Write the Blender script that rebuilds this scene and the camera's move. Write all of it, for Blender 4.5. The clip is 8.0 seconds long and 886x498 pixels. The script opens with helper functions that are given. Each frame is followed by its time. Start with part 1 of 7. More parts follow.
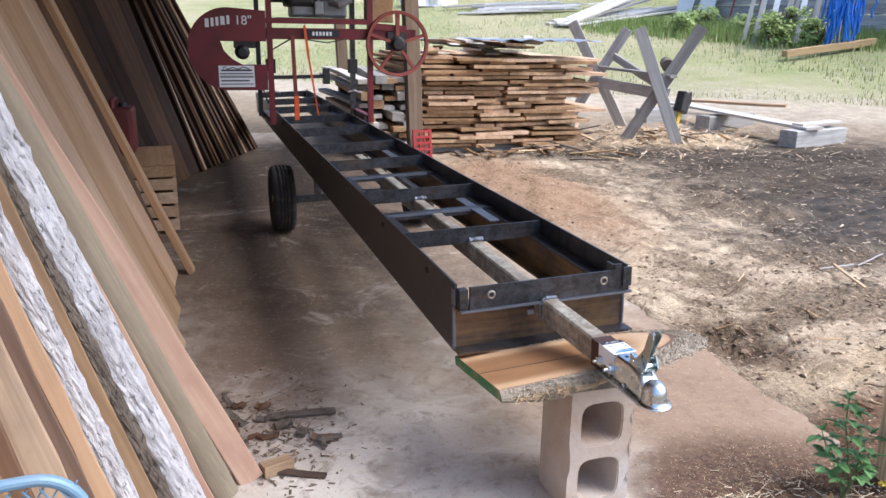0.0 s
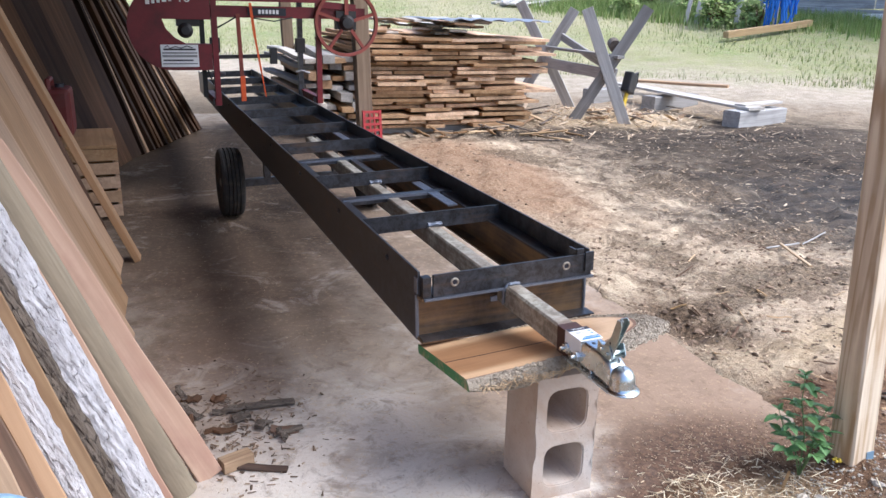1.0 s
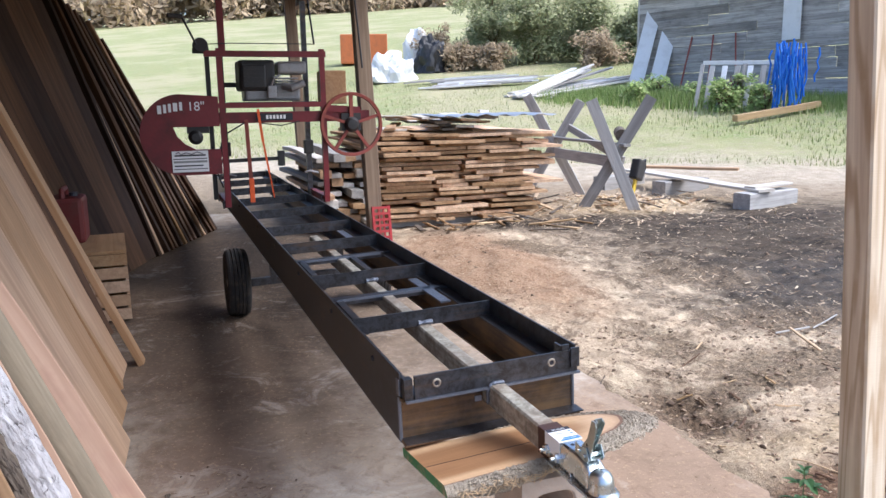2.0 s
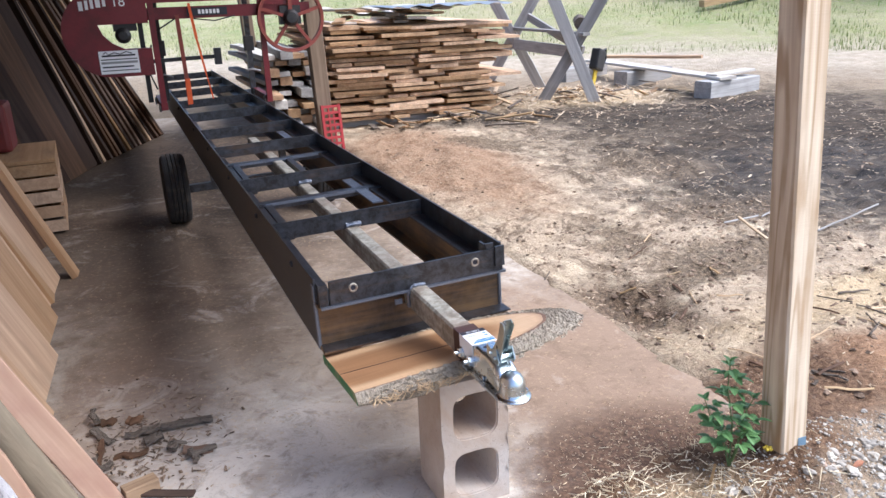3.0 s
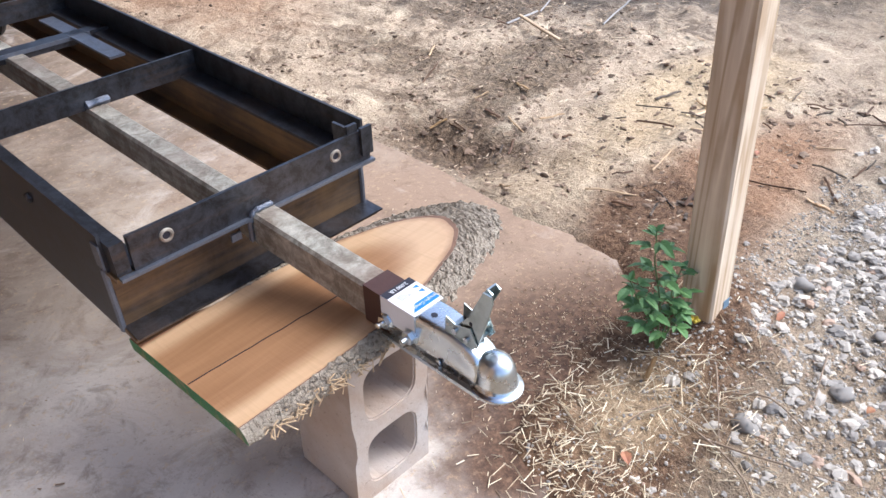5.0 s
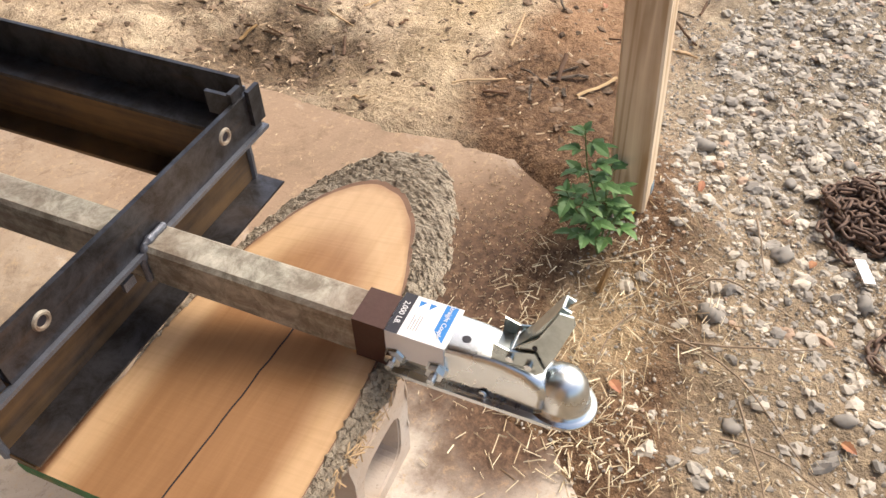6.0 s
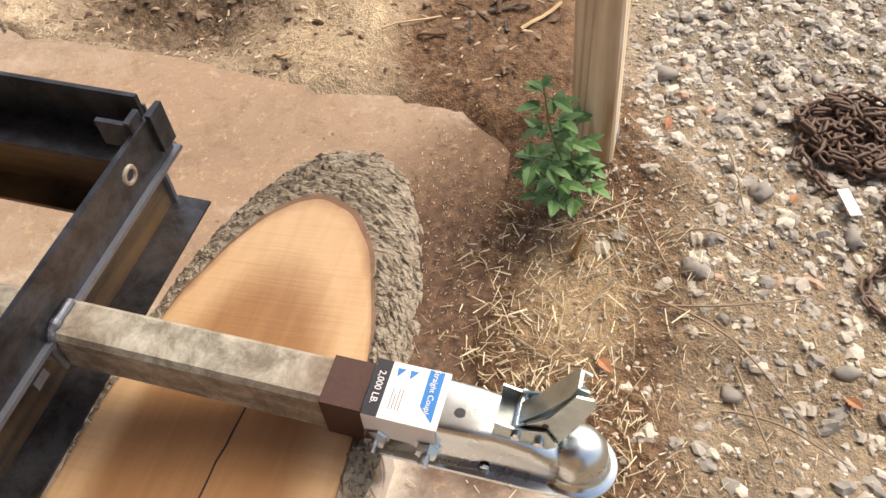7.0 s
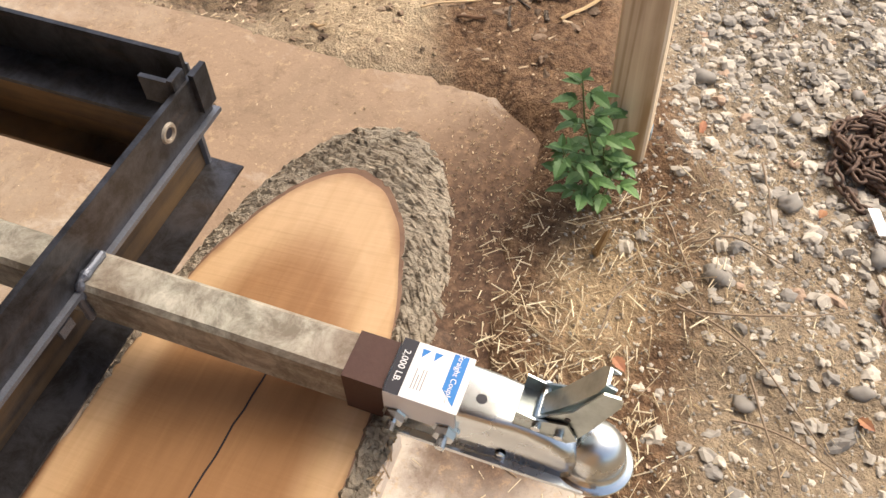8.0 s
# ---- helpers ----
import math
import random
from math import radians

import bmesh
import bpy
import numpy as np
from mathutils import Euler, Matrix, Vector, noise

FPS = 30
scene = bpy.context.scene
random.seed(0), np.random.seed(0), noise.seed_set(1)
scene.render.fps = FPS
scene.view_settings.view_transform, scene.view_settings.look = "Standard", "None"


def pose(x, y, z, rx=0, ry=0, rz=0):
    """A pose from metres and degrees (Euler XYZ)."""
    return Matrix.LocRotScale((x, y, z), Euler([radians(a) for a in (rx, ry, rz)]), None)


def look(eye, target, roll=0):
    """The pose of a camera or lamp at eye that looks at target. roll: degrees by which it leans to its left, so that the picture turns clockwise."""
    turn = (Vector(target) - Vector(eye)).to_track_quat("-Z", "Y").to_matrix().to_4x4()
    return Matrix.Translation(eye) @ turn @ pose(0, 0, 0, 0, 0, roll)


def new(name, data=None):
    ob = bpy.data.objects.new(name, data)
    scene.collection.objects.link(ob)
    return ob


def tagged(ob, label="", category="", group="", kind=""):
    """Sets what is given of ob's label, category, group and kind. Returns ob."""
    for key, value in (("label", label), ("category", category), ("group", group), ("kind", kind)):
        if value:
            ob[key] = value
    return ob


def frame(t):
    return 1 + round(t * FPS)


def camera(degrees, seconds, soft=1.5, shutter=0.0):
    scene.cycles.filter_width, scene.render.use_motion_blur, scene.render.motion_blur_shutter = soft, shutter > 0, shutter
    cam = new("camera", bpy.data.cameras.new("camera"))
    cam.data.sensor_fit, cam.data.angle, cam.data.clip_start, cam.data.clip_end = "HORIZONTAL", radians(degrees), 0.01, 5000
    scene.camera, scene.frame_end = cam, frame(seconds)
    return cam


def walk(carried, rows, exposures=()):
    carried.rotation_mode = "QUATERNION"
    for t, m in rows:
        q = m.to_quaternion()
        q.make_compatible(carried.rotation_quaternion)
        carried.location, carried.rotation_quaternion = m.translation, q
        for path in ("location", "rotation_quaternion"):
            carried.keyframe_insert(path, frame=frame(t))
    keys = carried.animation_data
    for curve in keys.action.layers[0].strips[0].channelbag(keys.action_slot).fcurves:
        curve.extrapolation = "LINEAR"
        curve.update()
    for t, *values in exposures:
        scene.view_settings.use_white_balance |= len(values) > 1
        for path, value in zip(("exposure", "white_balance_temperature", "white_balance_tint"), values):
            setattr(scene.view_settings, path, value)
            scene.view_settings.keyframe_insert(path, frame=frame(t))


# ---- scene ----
cam = camera(59.8, 8.0)
PATH = [
    (0, (0.65, 0.453, 1.396), (1.202, 2.295, 0.844), 0.9),
    (0.5, (0.609, 0.484, 1.385), (1.18, 2.304, 0.785), 1.0),
    (1, (0.62, 0.513, 1.404), (1.298, 2.296, 0.805), 1.4),
    (1.2, (0.628, 0.507, 1.423), (1.353, 2.302, 0.923), 0.6),
    (2.3, (0.841, 0.462, 1.441), (1.456, 2.327, 1.066), -1.0),
    (2.5, (0.902, 0.469, 1.425), (1.527, 2.312, 0.963), -1.0),
    (2.6, (0.913, 0.469, 1.425), (1.561, 2.292, 0.916), -1.6),
    (2.9, (0.931, 0.506, 1.411), (1.596, 2.295, 0.814), -2.6),
    (3, (0.951, 0.524, 1.405), (1.623, 2.298, 0.774), -2.2),
    (3.5, (0.898, 0.732, 1.411), (1.683, 2.441, 0.729), -0.4),
    (4, (0.829, 0.926, 1.384), (1.798, 2.506, 0.632), 0.4),
    (4.1, (0.828, 0.974, 1.377), (1.82, 2.517, 0.579), 0.5),
    (4.2, (0.853, 1.037, 1.369), (1.85, 2.534, 0.495), 0.5),
    (4.5, (0.919, 1.18, 1.342), (1.962, 2.545, 0.317), 0.0),
    (4.7, (0.955, 1.255, 1.362), (2.033, 2.557, 0.293), -0.1),
    (5.8, (1.038, 1.818, 1.332), (2.371, 2.498, 0.005), 0.4),
    (6, (1.091, 1.867, 1.319), (2.39, 2.464, -0.079), -0.4),
    (6.5, (1.247, 1.938, 1.302), (2.464, 2.397, -0.217), -2.1),
    (7, (1.301, 1.982, 1.305), (2.48, 2.385, -0.259), -3.0),
    (7.5, (1.301, 2.009, 1.306), (2.463, 2.418, -0.269), -1.2),
    (8, (1.294, 2.007, 1.303), (2.434, 2.425, -0.287), 1.0),
]
walk(cam, [(t, look(eye, target, roll)) for t, eye, target, roll in PATH], exposures=[(0.0, 1.07, 5750, 10), (1.2, 1.08, 5650, 10), (2.3, 1.11, 5680, 10), (4.7, 1.13, 5540, 10), (6.2, 0.99, 7400, 10), (8.0, 0.97, 7500, 10)])

# ---- light ----
world = bpy.data.worlds.new("world")
scene.world = world
world.use_nodes = True
SUN_EL, SUN_AZ = radians(54), radians(118)      # azimuth from +y towards +x
sky = world.node_tree.nodes.new("ShaderNodeTexSky")
sky.sky_type, sky.sun_disc = "NISHITA", False
sky.sun_elevation, sky.sun_rotation = SUN_EL, SUN_AZ
sky.air_density, sky.dust_density, sky.ozone_density = 1.0, 4.0, 1.0
back = world.node_tree.nodes["Background"]
back.inputs[1].default_value = 0.15
world.node_tree.links.new(sky.outputs[0], back.inputs[0])
sun_data = bpy.data.lights.new("sun", "SUN")
sun_data.energy, sun_data.angle, sun_data.color = 1.5, radians(40), (1.0, 0.97, 0.93)
sun = new("sun", sun_data)
sun_dir = Vector((math.sin(SUN_AZ) * math.cos(SUN_EL), math.cos(SUN_AZ) * math.cos(SUN_EL), math.sin(SUN_EL)))
sun.matrix_world = look(sun_dir * 50, (0, 0, 0))


# ---- material helpers ----
def material(name):
    m = bpy.data.materials.new(name)
    m.use_nodes = True
    return m, m.node_tree, m.node_tree.nodes["Principled BSDF"]


def node(nt, kind, **vals):
    n = nt.nodes.new(kind)
    for k, v in vals.items():
        if k == "ins":
            for key, val in v.items():
                sock = n.inputs[key]
                if isinstance(val, bpy.types.NodeSocket):
                    nt.links.new(val, sock)
                else:
                    sock.default_value = val
        elif k == "op":
            n.operation = v
        elif k == "blend":
            n.data_type, n.blend_type = "RGBA", v
    return n


def calc(nt, op, a, b=0.0, c=0.0):
    n = node(nt, "ShaderNodeMath", op=op, ins={0: a, 1: b, 2: c})
    return n.outputs[0]


def mix(nt, fac, a, b, blend="MIX"):
    n = node(nt, "ShaderNodeMix", blend=blend, ins={0: fac})
    for i, v in ((6, a), (7, b)):
        if isinstance(v, bpy.types.NodeSocket):
            nt.links.new(v, n.inputs[i])
        else:
            n.inputs[i].default_value = (*v, 1) if len(v) == 3 else v
    return n.outputs[2]


def ramp(nt, fac, lo, hi):
    n = node(nt, "ShaderNodeMapRange", ins={0: fac, 1: lo, 2: hi})
    n.clamp = True
    return n.outputs[0]


def coords(nt, scale=(1, 1, 1), rand=True):
    tc = node(nt, "ShaderNodeTexCoord")
    vec = tc.outputs["Object"]
    if rand:
        oi = node(nt, "ShaderNodeObjectInfo")
        shift = node(nt, "ShaderNodeVectorMath", op="MULTIPLY_ADD", ins={0: oi.outputs["Random"], 1: (37.0, 17.0, 23.0), 2: vec})
        vec = shift.outputs[0]
    return node(nt, "ShaderNodeMapping", ins={"Vector": vec, "Scale": scale}).outputs[0]


def noise_tex(nt, vec, scale, detail=4.0, rough=0.55, distort=0.0):
    return node(nt, "ShaderNodeTexNoise", ins={"Vector": vec, "Scale": scale, "Detail": detail, "Roughness": rough, "Distortion": distort}).outputs[0]


def bump(nt, bsdf, height, strength, dist):
    b = node(nt, "ShaderNodeBump", ins={"Height": height, "Strength": strength, "Distance": dist})
    nt.links.new(b.outputs[0], bsdf.inputs["Normal"])


def wood(name, light, dark, stain=(0.1, 0.08, 0.06), stained=0.3, rough=0.8, grain=1.0, vary=0.5, bands=0.25):
    """Sawn wood; the grain runs along local y."""
    m, nt, b = material(name)
    g = noise_tex(nt, coords(nt, (45 * grain, 1.2 * grain, 45 * grain)), 1.0, 5, 0.6, 0.4)
    ring = noise_tex(nt, coords(nt, (9 * grain, 0.5 * grain, 9 * grain)), 1.0, 3, 0.5, 1.2)
    spot = noise_tex(nt, coords(nt, (5, 2.2, 5)), 1.0, 5, 0.65)
    saw = noise_tex(nt, coords(nt, (3, 220, 3)), 1.0, 2)
    col = mix(nt, ramp(nt, calc(nt, "ADD", calc(nt, "MULTIPLY", g, 0.55), calc(nt, "MULTIPLY", ring, 0.55)), 0.38, 0.72), light, dark)
    figure = noise_tex(nt, coords(nt, (7 * grain, 0.35 * grain, 7 * grain)), 1.0, 2, 0.4, 0.6)
    line = calc(nt, "SINE", calc(nt, "MULTIPLY", figure, 75.0))
    col = mix(nt, calc(nt, "MULTIPLY", ramp(nt, line, 0.2, 0.95), bands), col, dark)
    col = mix(nt, calc(nt, "MULTIPLY", ramp(nt, spot, 0.5, 0.75), stained), col, stain)
    oi = node(nt, "ShaderNodeObjectInfo")
    hsv = node(nt, "ShaderNodeHueSaturation", ins={"Color": col, "Value": calc(nt, "MULTIPLY_ADD", oi.outputs["Random"], vary, 1.0 - vary / 2),
               "Saturation": calc(nt, "MULTIPLY_ADD", oi.outputs["Random"], -0.3, 1.1)})
    nt.links.new(hsv.outputs[0], b.inputs["Base Color"])
    b.inputs["Roughness"].default_value = rough
    b.inputs["Specular IOR Level"].default_value = 0.3
    bump(nt, b, calc(nt, "ADD", calc(nt, "MULTIPLY", g, 0.7), calc(nt, "MULTIPLY", saw, 0.3)), 0.35, 0.004)
    return m


def plain(name, colour, rough=0.6, metal=0.0, vary=0.12, scale=12.0, dirt=(0.12, 0.09, 0.07), dirty=0.25, bumpy=0.1, spec=0.5):
    """Paint, plastic or metal with blotches and dirt at two scales."""
    m, nt, b = material(name)
    v = coords(nt)
    big, fine = noise_tex(nt, v, scale, 5, 0.6), noise_tex(nt, v, scale * 9, 4, 0.6)
    tone = calc(nt, "MULTIPLY_ADD", fine, vary * 2, 1 - vary)
    col = mix(nt, 1.0, colour, node(nt, "ShaderNodeCombineXYZ", ins={0: tone, 1: tone, 2: tone}).outputs[0], "MULTIPLY")
    col = mix(nt, calc(nt, "MULTIPLY", ramp(nt, big, 0.48, 0.72), dirty), col, dirt)
    nt.links.new(col, b.inputs["Base Color"])
    nt.links.new(calc(nt, "MULTIPLY_ADD", big, 0.3, rough - 0.15), b.inputs["Roughness"])
    b.inputs["Metallic"].default_value = metal
    b.inputs["Specular IOR Level"].default_value = spec
    if bumpy:
        bump(nt, b, fine, bumpy, 0.003)
    return m


def steel(name, dark, blue, rust, rusty, rough=0.42, metal=0.75):
    """Hot-rolled steel with mill scale, bluish patches and rust."""
    m, nt, b = material(name)
    v = coords(nt, rand=False)
    big, mid, fine = noise_tex(nt, v, 3.0, 5, 0.65), noise_tex(nt, v, 22.0, 8, 0.78, 0.4), noise_tex(nt, v, 130.0, 3)
    streak = noise_tex(nt, coords(nt, (2, 2, 30), False), 2.0, 4, 0.6)
    col = mix(nt, ramp(nt, mid, 0.40, 0.62), dark, blue)
    r = ramp(nt, calc(nt, "ADD", calc(nt, "MULTIPLY", big, 0.6), calc(nt, "MULTIPLY", streak, 0.4)), 0.62 - rusty * 0.35, 0.75 - rusty * 0.2)
    col = mix(nt, r, col, rust)
    nt.links.new(col, b.inputs["Base Color"])
    nt.links.new(calc(nt, "MULTIPLY_ADD", r, -0.7 * metal, metal), b.inputs["Metallic"])
    nt.links.new(calc(nt, "MULTIPLY_ADD", mid, 0.3, rough - 0.12), b.inputs["Roughness"])
    bump(nt, b, calc(nt, "ADD", fine, mid), 0.12, 0.002)
    return m


def bark_material(name, light, dark, scale=1.0, rag=0.5, wide=0.08):
    m, nt, b = material(name)
    v = coords(nt, (22 * scale, 7 * scale, 22 * scale))
    vor = node(nt, "ShaderNodeTexVoronoi", ins={"Vector": v, "Scale": 1.0})
    vor.feature = "DISTANCE_TO_EDGE"
    n = noise_tex(nt, v, 1.6, 6, 0.7)
    n_big = noise_tex(nt, v, 0.5, 4, 0.6)
    crack = ramp(nt, calc(nt, "ADD", vor.outputs[0], calc(nt, "MULTIPLY_ADD", n, rag, -0.44 * rag)), -0.06, wide)
    col = mix(nt, n, dark, light)
    col = mix(nt, crack, dark, mix(nt, ramp(nt, n_big, 0.35, 0.7), mix(nt, 0.3, light, col), col))
    nt.links.new(col, b.inputs["Base Color"])
    b.inputs["Roughness"].default_value = 0.95
    bump(nt, b, calc(nt, "ADD", crack, n), 0.9, 0.012)
    return m


M_PINE = wood("fresh_pine", (0.41, 0.27, 0.145), (0.22, 0.125, 0.062), stained=0.5, vary=0.4, bands=0.5)
M_TAN = wood("tan_boards", (0.55, 0.35, 0.195), (0.37, 0.215, 0.11), stained=0.35, vary=0.5, grain=0.8, bands=0.45)
M_PINK = wood("pink_board", (0.54, 0.34, 0.215), (0.39, 0.22, 0.13), (0.34, 0.15, 0.10), 0.8, vary=0.1)
M_BEIGE = wood("peeled_wood", (0.30, 0.245, 0.165), (0.19, 0.15, 0.098), stained=0.5, vary=0.05)
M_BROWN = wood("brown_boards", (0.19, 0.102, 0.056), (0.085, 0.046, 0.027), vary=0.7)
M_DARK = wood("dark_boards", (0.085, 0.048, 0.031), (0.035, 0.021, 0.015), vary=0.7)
M_PALE = wood("bleached_wood", (0.74, 0.70, 0.64), (0.50, 0.45, 0.39), (0.25, 0.19, 0.14), 0.35, vary=0.3)
M_GREY = wood("weathered_wood", (0.47, 0.45, 0.425), (0.27, 0.255, 0.24), (0.09, 0.08, 0.07), 0.4, vary=0.3)
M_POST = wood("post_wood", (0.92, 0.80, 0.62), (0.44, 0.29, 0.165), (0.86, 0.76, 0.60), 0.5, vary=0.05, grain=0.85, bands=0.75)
# darker post wood: the inner posts' shade under the roof is in its colour
M_SHADEPOST = wood("shaded_post_wood", (0.30, 0.22, 0.15), (0.15, 0.10, 0.065), stained=0.4, vary=0.1)
M_STACK = wood("stack_wood", (0.66, 0.44, 0.25), (0.36, 0.21, 0.11), (0.13, 0.085, 0.055), 0.6, vary=0.8)


def slab_wood():
    """Oblique cut: pale sapwood round a browner heart; faint saw marks across."""
    m, nt, b = material("slab_wood")
    v = coords(nt, rand=False)
    sep = node(nt, "ShaderNodeSeparateXYZ", ins={0: v})
    n1, n2, n3 = noise_tex(nt, v, 6.0, 5, 0.6), noise_tex(nt, coords(nt, (4, 40, 4), False), 1.0, 5, 0.6, 0.5), noise_tex(nt, coords(nt, (160, 8, 1), False), 1.0, 3)
    dx = calc(nt, "DIVIDE", calc(nt, "MAXIMUM", calc(nt, "ADD", sep.outputs[0], 0.14), 0.0), 0.457)
    dy = calc(nt, "DIVIDE", sep.outputs[1], 0.182)
    d = calc(nt, "SQRT", calc(nt, "ADD", calc(nt, "MULTIPLY", dx, dx), calc(nt, "MULTIPLY", dy, dy)))
    d = calc(nt, "ADD", d, calc(nt, "MULTIPLY_ADD", n1, 0.16, -0.08))
    heart = mix(nt, ramp(nt, n2, 0.3, 0.7), (0.41, 0.225, 0.11), (0.31, 0.16, 0.075))
    sap = mix(nt, ramp(nt, n2, 0.3, 0.7), (0.70, 0.48, 0.285), (0.62, 0.40, 0.22))
    col = mix(nt, ramp(nt, d, 0.64, 0.84), heart, sap)
    col = mix(nt, ramp(nt, d, 0.97, 1.03), col, (0.33, 0.17, 0.09))
    col = mix(nt, calc(nt, "MULTIPLY", ramp(nt, n3, 0.5, 0.7), 0.12), col, (0.3, 0.14, 0.05))
    nt.links.new(col, b.inputs["Base Color"])
    b.inputs["Roughness"].default_value = 0.42
    bump(nt, b, calc(nt, "ADD", n2, n3), 0.12, 0.003)
    return m


M_SLAB = slab_wood()
M_BARN = wood("barn_boards", (0.56, 0.535, 0.51), (0.22, 0.205, 0.195), (0.10, 0.092, 0.085), 0.6, vary=0.7)
M_CHIP = wood("chip_wood", (0.68, 0.5, 0.3), (0.45, 0.3, 0.16), vary=0.6)
M_BARK_W = bark_material("white_bark", (0.76, 0.74, 0.755), (0.13, 0.10, 0.088), 3.3, 0.50, 0.04)
M_BARK_B = bark_material("brown_bark", (0.20, 0.16, 0.125), (0.05, 0.036, 0.028), 3.0)
M_BARK_S = bark_material("slab_bark", (0.54, 0.465, 0.36), (0.16, 0.11, 0.075), 4.2)
M_STEEL = steel("dark_steel", (0.046, 0.044, 0.046), (0.098, 0.102, 0.118), (0.11, 0.072, 0.048), 0.22, 0.36)
M_STEEL_R = steel("rusty_steel", (0.06, 0.050, 0.042), (0.11, 0.09, 0.08), (0.23, 0.135, 0.058), 0.7)
M_TONGUE = steel("tongue_steel", (0.22, 0.20, 0.155), (0.60, 0.57, 0.48), (0.17, 0.10, 0.065), 0.5, 0.55, 0.12)
M_WELD = plain("weld_bead", (0.20, 0.22, 0.265), 0.4, 0.7, 0.3, 60, bumpy=0.4)
M_ZINC = plain("zinc_plate", (0.66, 0.70, 0.72), 0.27, 1.0, 0.06, 14, (0.50, 0.53, 0.53), 0.35, 0.03)
M_ZINC_D = plain("dull_zinc", (0.46, 0.52, 0.52), 0.32, 1.0, 0.12, 30, (0.18, 0.2, 0.19), 0.4, 0.05)
M_CAMBIUM = wood("inner_bark", (0.30, 0.165, 0.10), (0.17, 0.085, 0.05), vary=0.05)
M_PRIMER = plain("brown_primer", (0.075, 0.035, 0.028), 0.6, 0.2, 0.2, 20)
M_RED = plain("red_paint", (0.165, 0.012, 0.018), 0.45, 0.0, 0.2, 6, (0.05, 0.013, 0.013), 0.6, 0.05)
M_RUST_RED = plain("rusty_red_iron", (0.26, 0.06, 0.045), 0.6, 0.2, 0.2, 15, (0.1, 0.05, 0.03), 0.5)
M_BLACK = plain("black_paint", (0.018, 0.018, 0.02), 0.5, 0.0, 0.3, 10, (0.08, 0.06, 0.05), 0.3)
M_GREYMET = plain("grey_metal", (0.30, 0.30, 0.31), 0.45, 0.6, 0.2, 20)
M_RUBBER = plain("tyre_rubber", (0.028, 0.027, 0.027), 0.8, 0.0, 0.25, 20, (0.16, 0.12, 0.09), 0.4, 0.3)
M_RIM = plain("white_rim", (0.42, 0.40, 0.37), 0.5, 0.2, 0.15, 20, (0.15, 0.08, 0.05), 0.5)
M_WHITE = plain("white_label", (0.82, 0.82, 0.83), 0.5, 0.0, 0.03, 10, dirty=0.05, bumpy=0)
M_BLUE = plain("blue_label", (0.02, 0.20, 0.55), 0.4, 0.0, 0.05, 10, dirty=0.0, bumpy=0)
M_INK = plain("black_ink", (0.02, 0.02, 0.03), 0.5, 0.0, 0.05, 10, dirty=0.0, bumpy=0)
M_ORANGE = plain("orange_strap", (0.75, 0.11, 0.02), 0.7, 0.0, 0.1, 30)
M_GREEN = plain("green_end_paint", (0.05, 0.20, 0.075), 0.7, 0.0, 0.3, 30, (0.4, 0.3, 0.18), 0.8, 0.4)
M_BLUEROPE = plain("blue_cord", (0.02, 0.16, 0.62), 0.6, 0.0, 0.2, 20, dirty=0.05)
M_CHAIR = plain("pale_blue_paint", (0.17, 0.27, 0.36), 0.5, 0.1, 0.1, 20, (0.3, 0.25, 0.2), 0.3)
M_TARP = plain("white_tarp", (0.75, 0.75, 0.76), 0.5, 0.0, 0.05, 4, (0.4, 0.38, 0.35), 0.3)
M_CRATE = plain("red_plastic", (0.36, 0.022, 0.025), 0.5, 0.0, 0.1, 10, (0.2, 0.05, 0.04), 0.3)
M_TIN = plain("galvanised_sheet", (0.45, 0.48, 0.52), 0.45, 0.7, 0.15, 4, (0.2, 0.15, 0.12), 0.4)
M_CHAIN = plain("rusty_chain", (0.13, 0.085, 0.065), 0.75, 0.3, 0.3, 60, (0.2, 0.1, 0.05), 0.4)
M_RUBBLE = plain("orange_bin", (0.55, 0.16, 0.05), 0.7, 0.0, 0.2, 5)


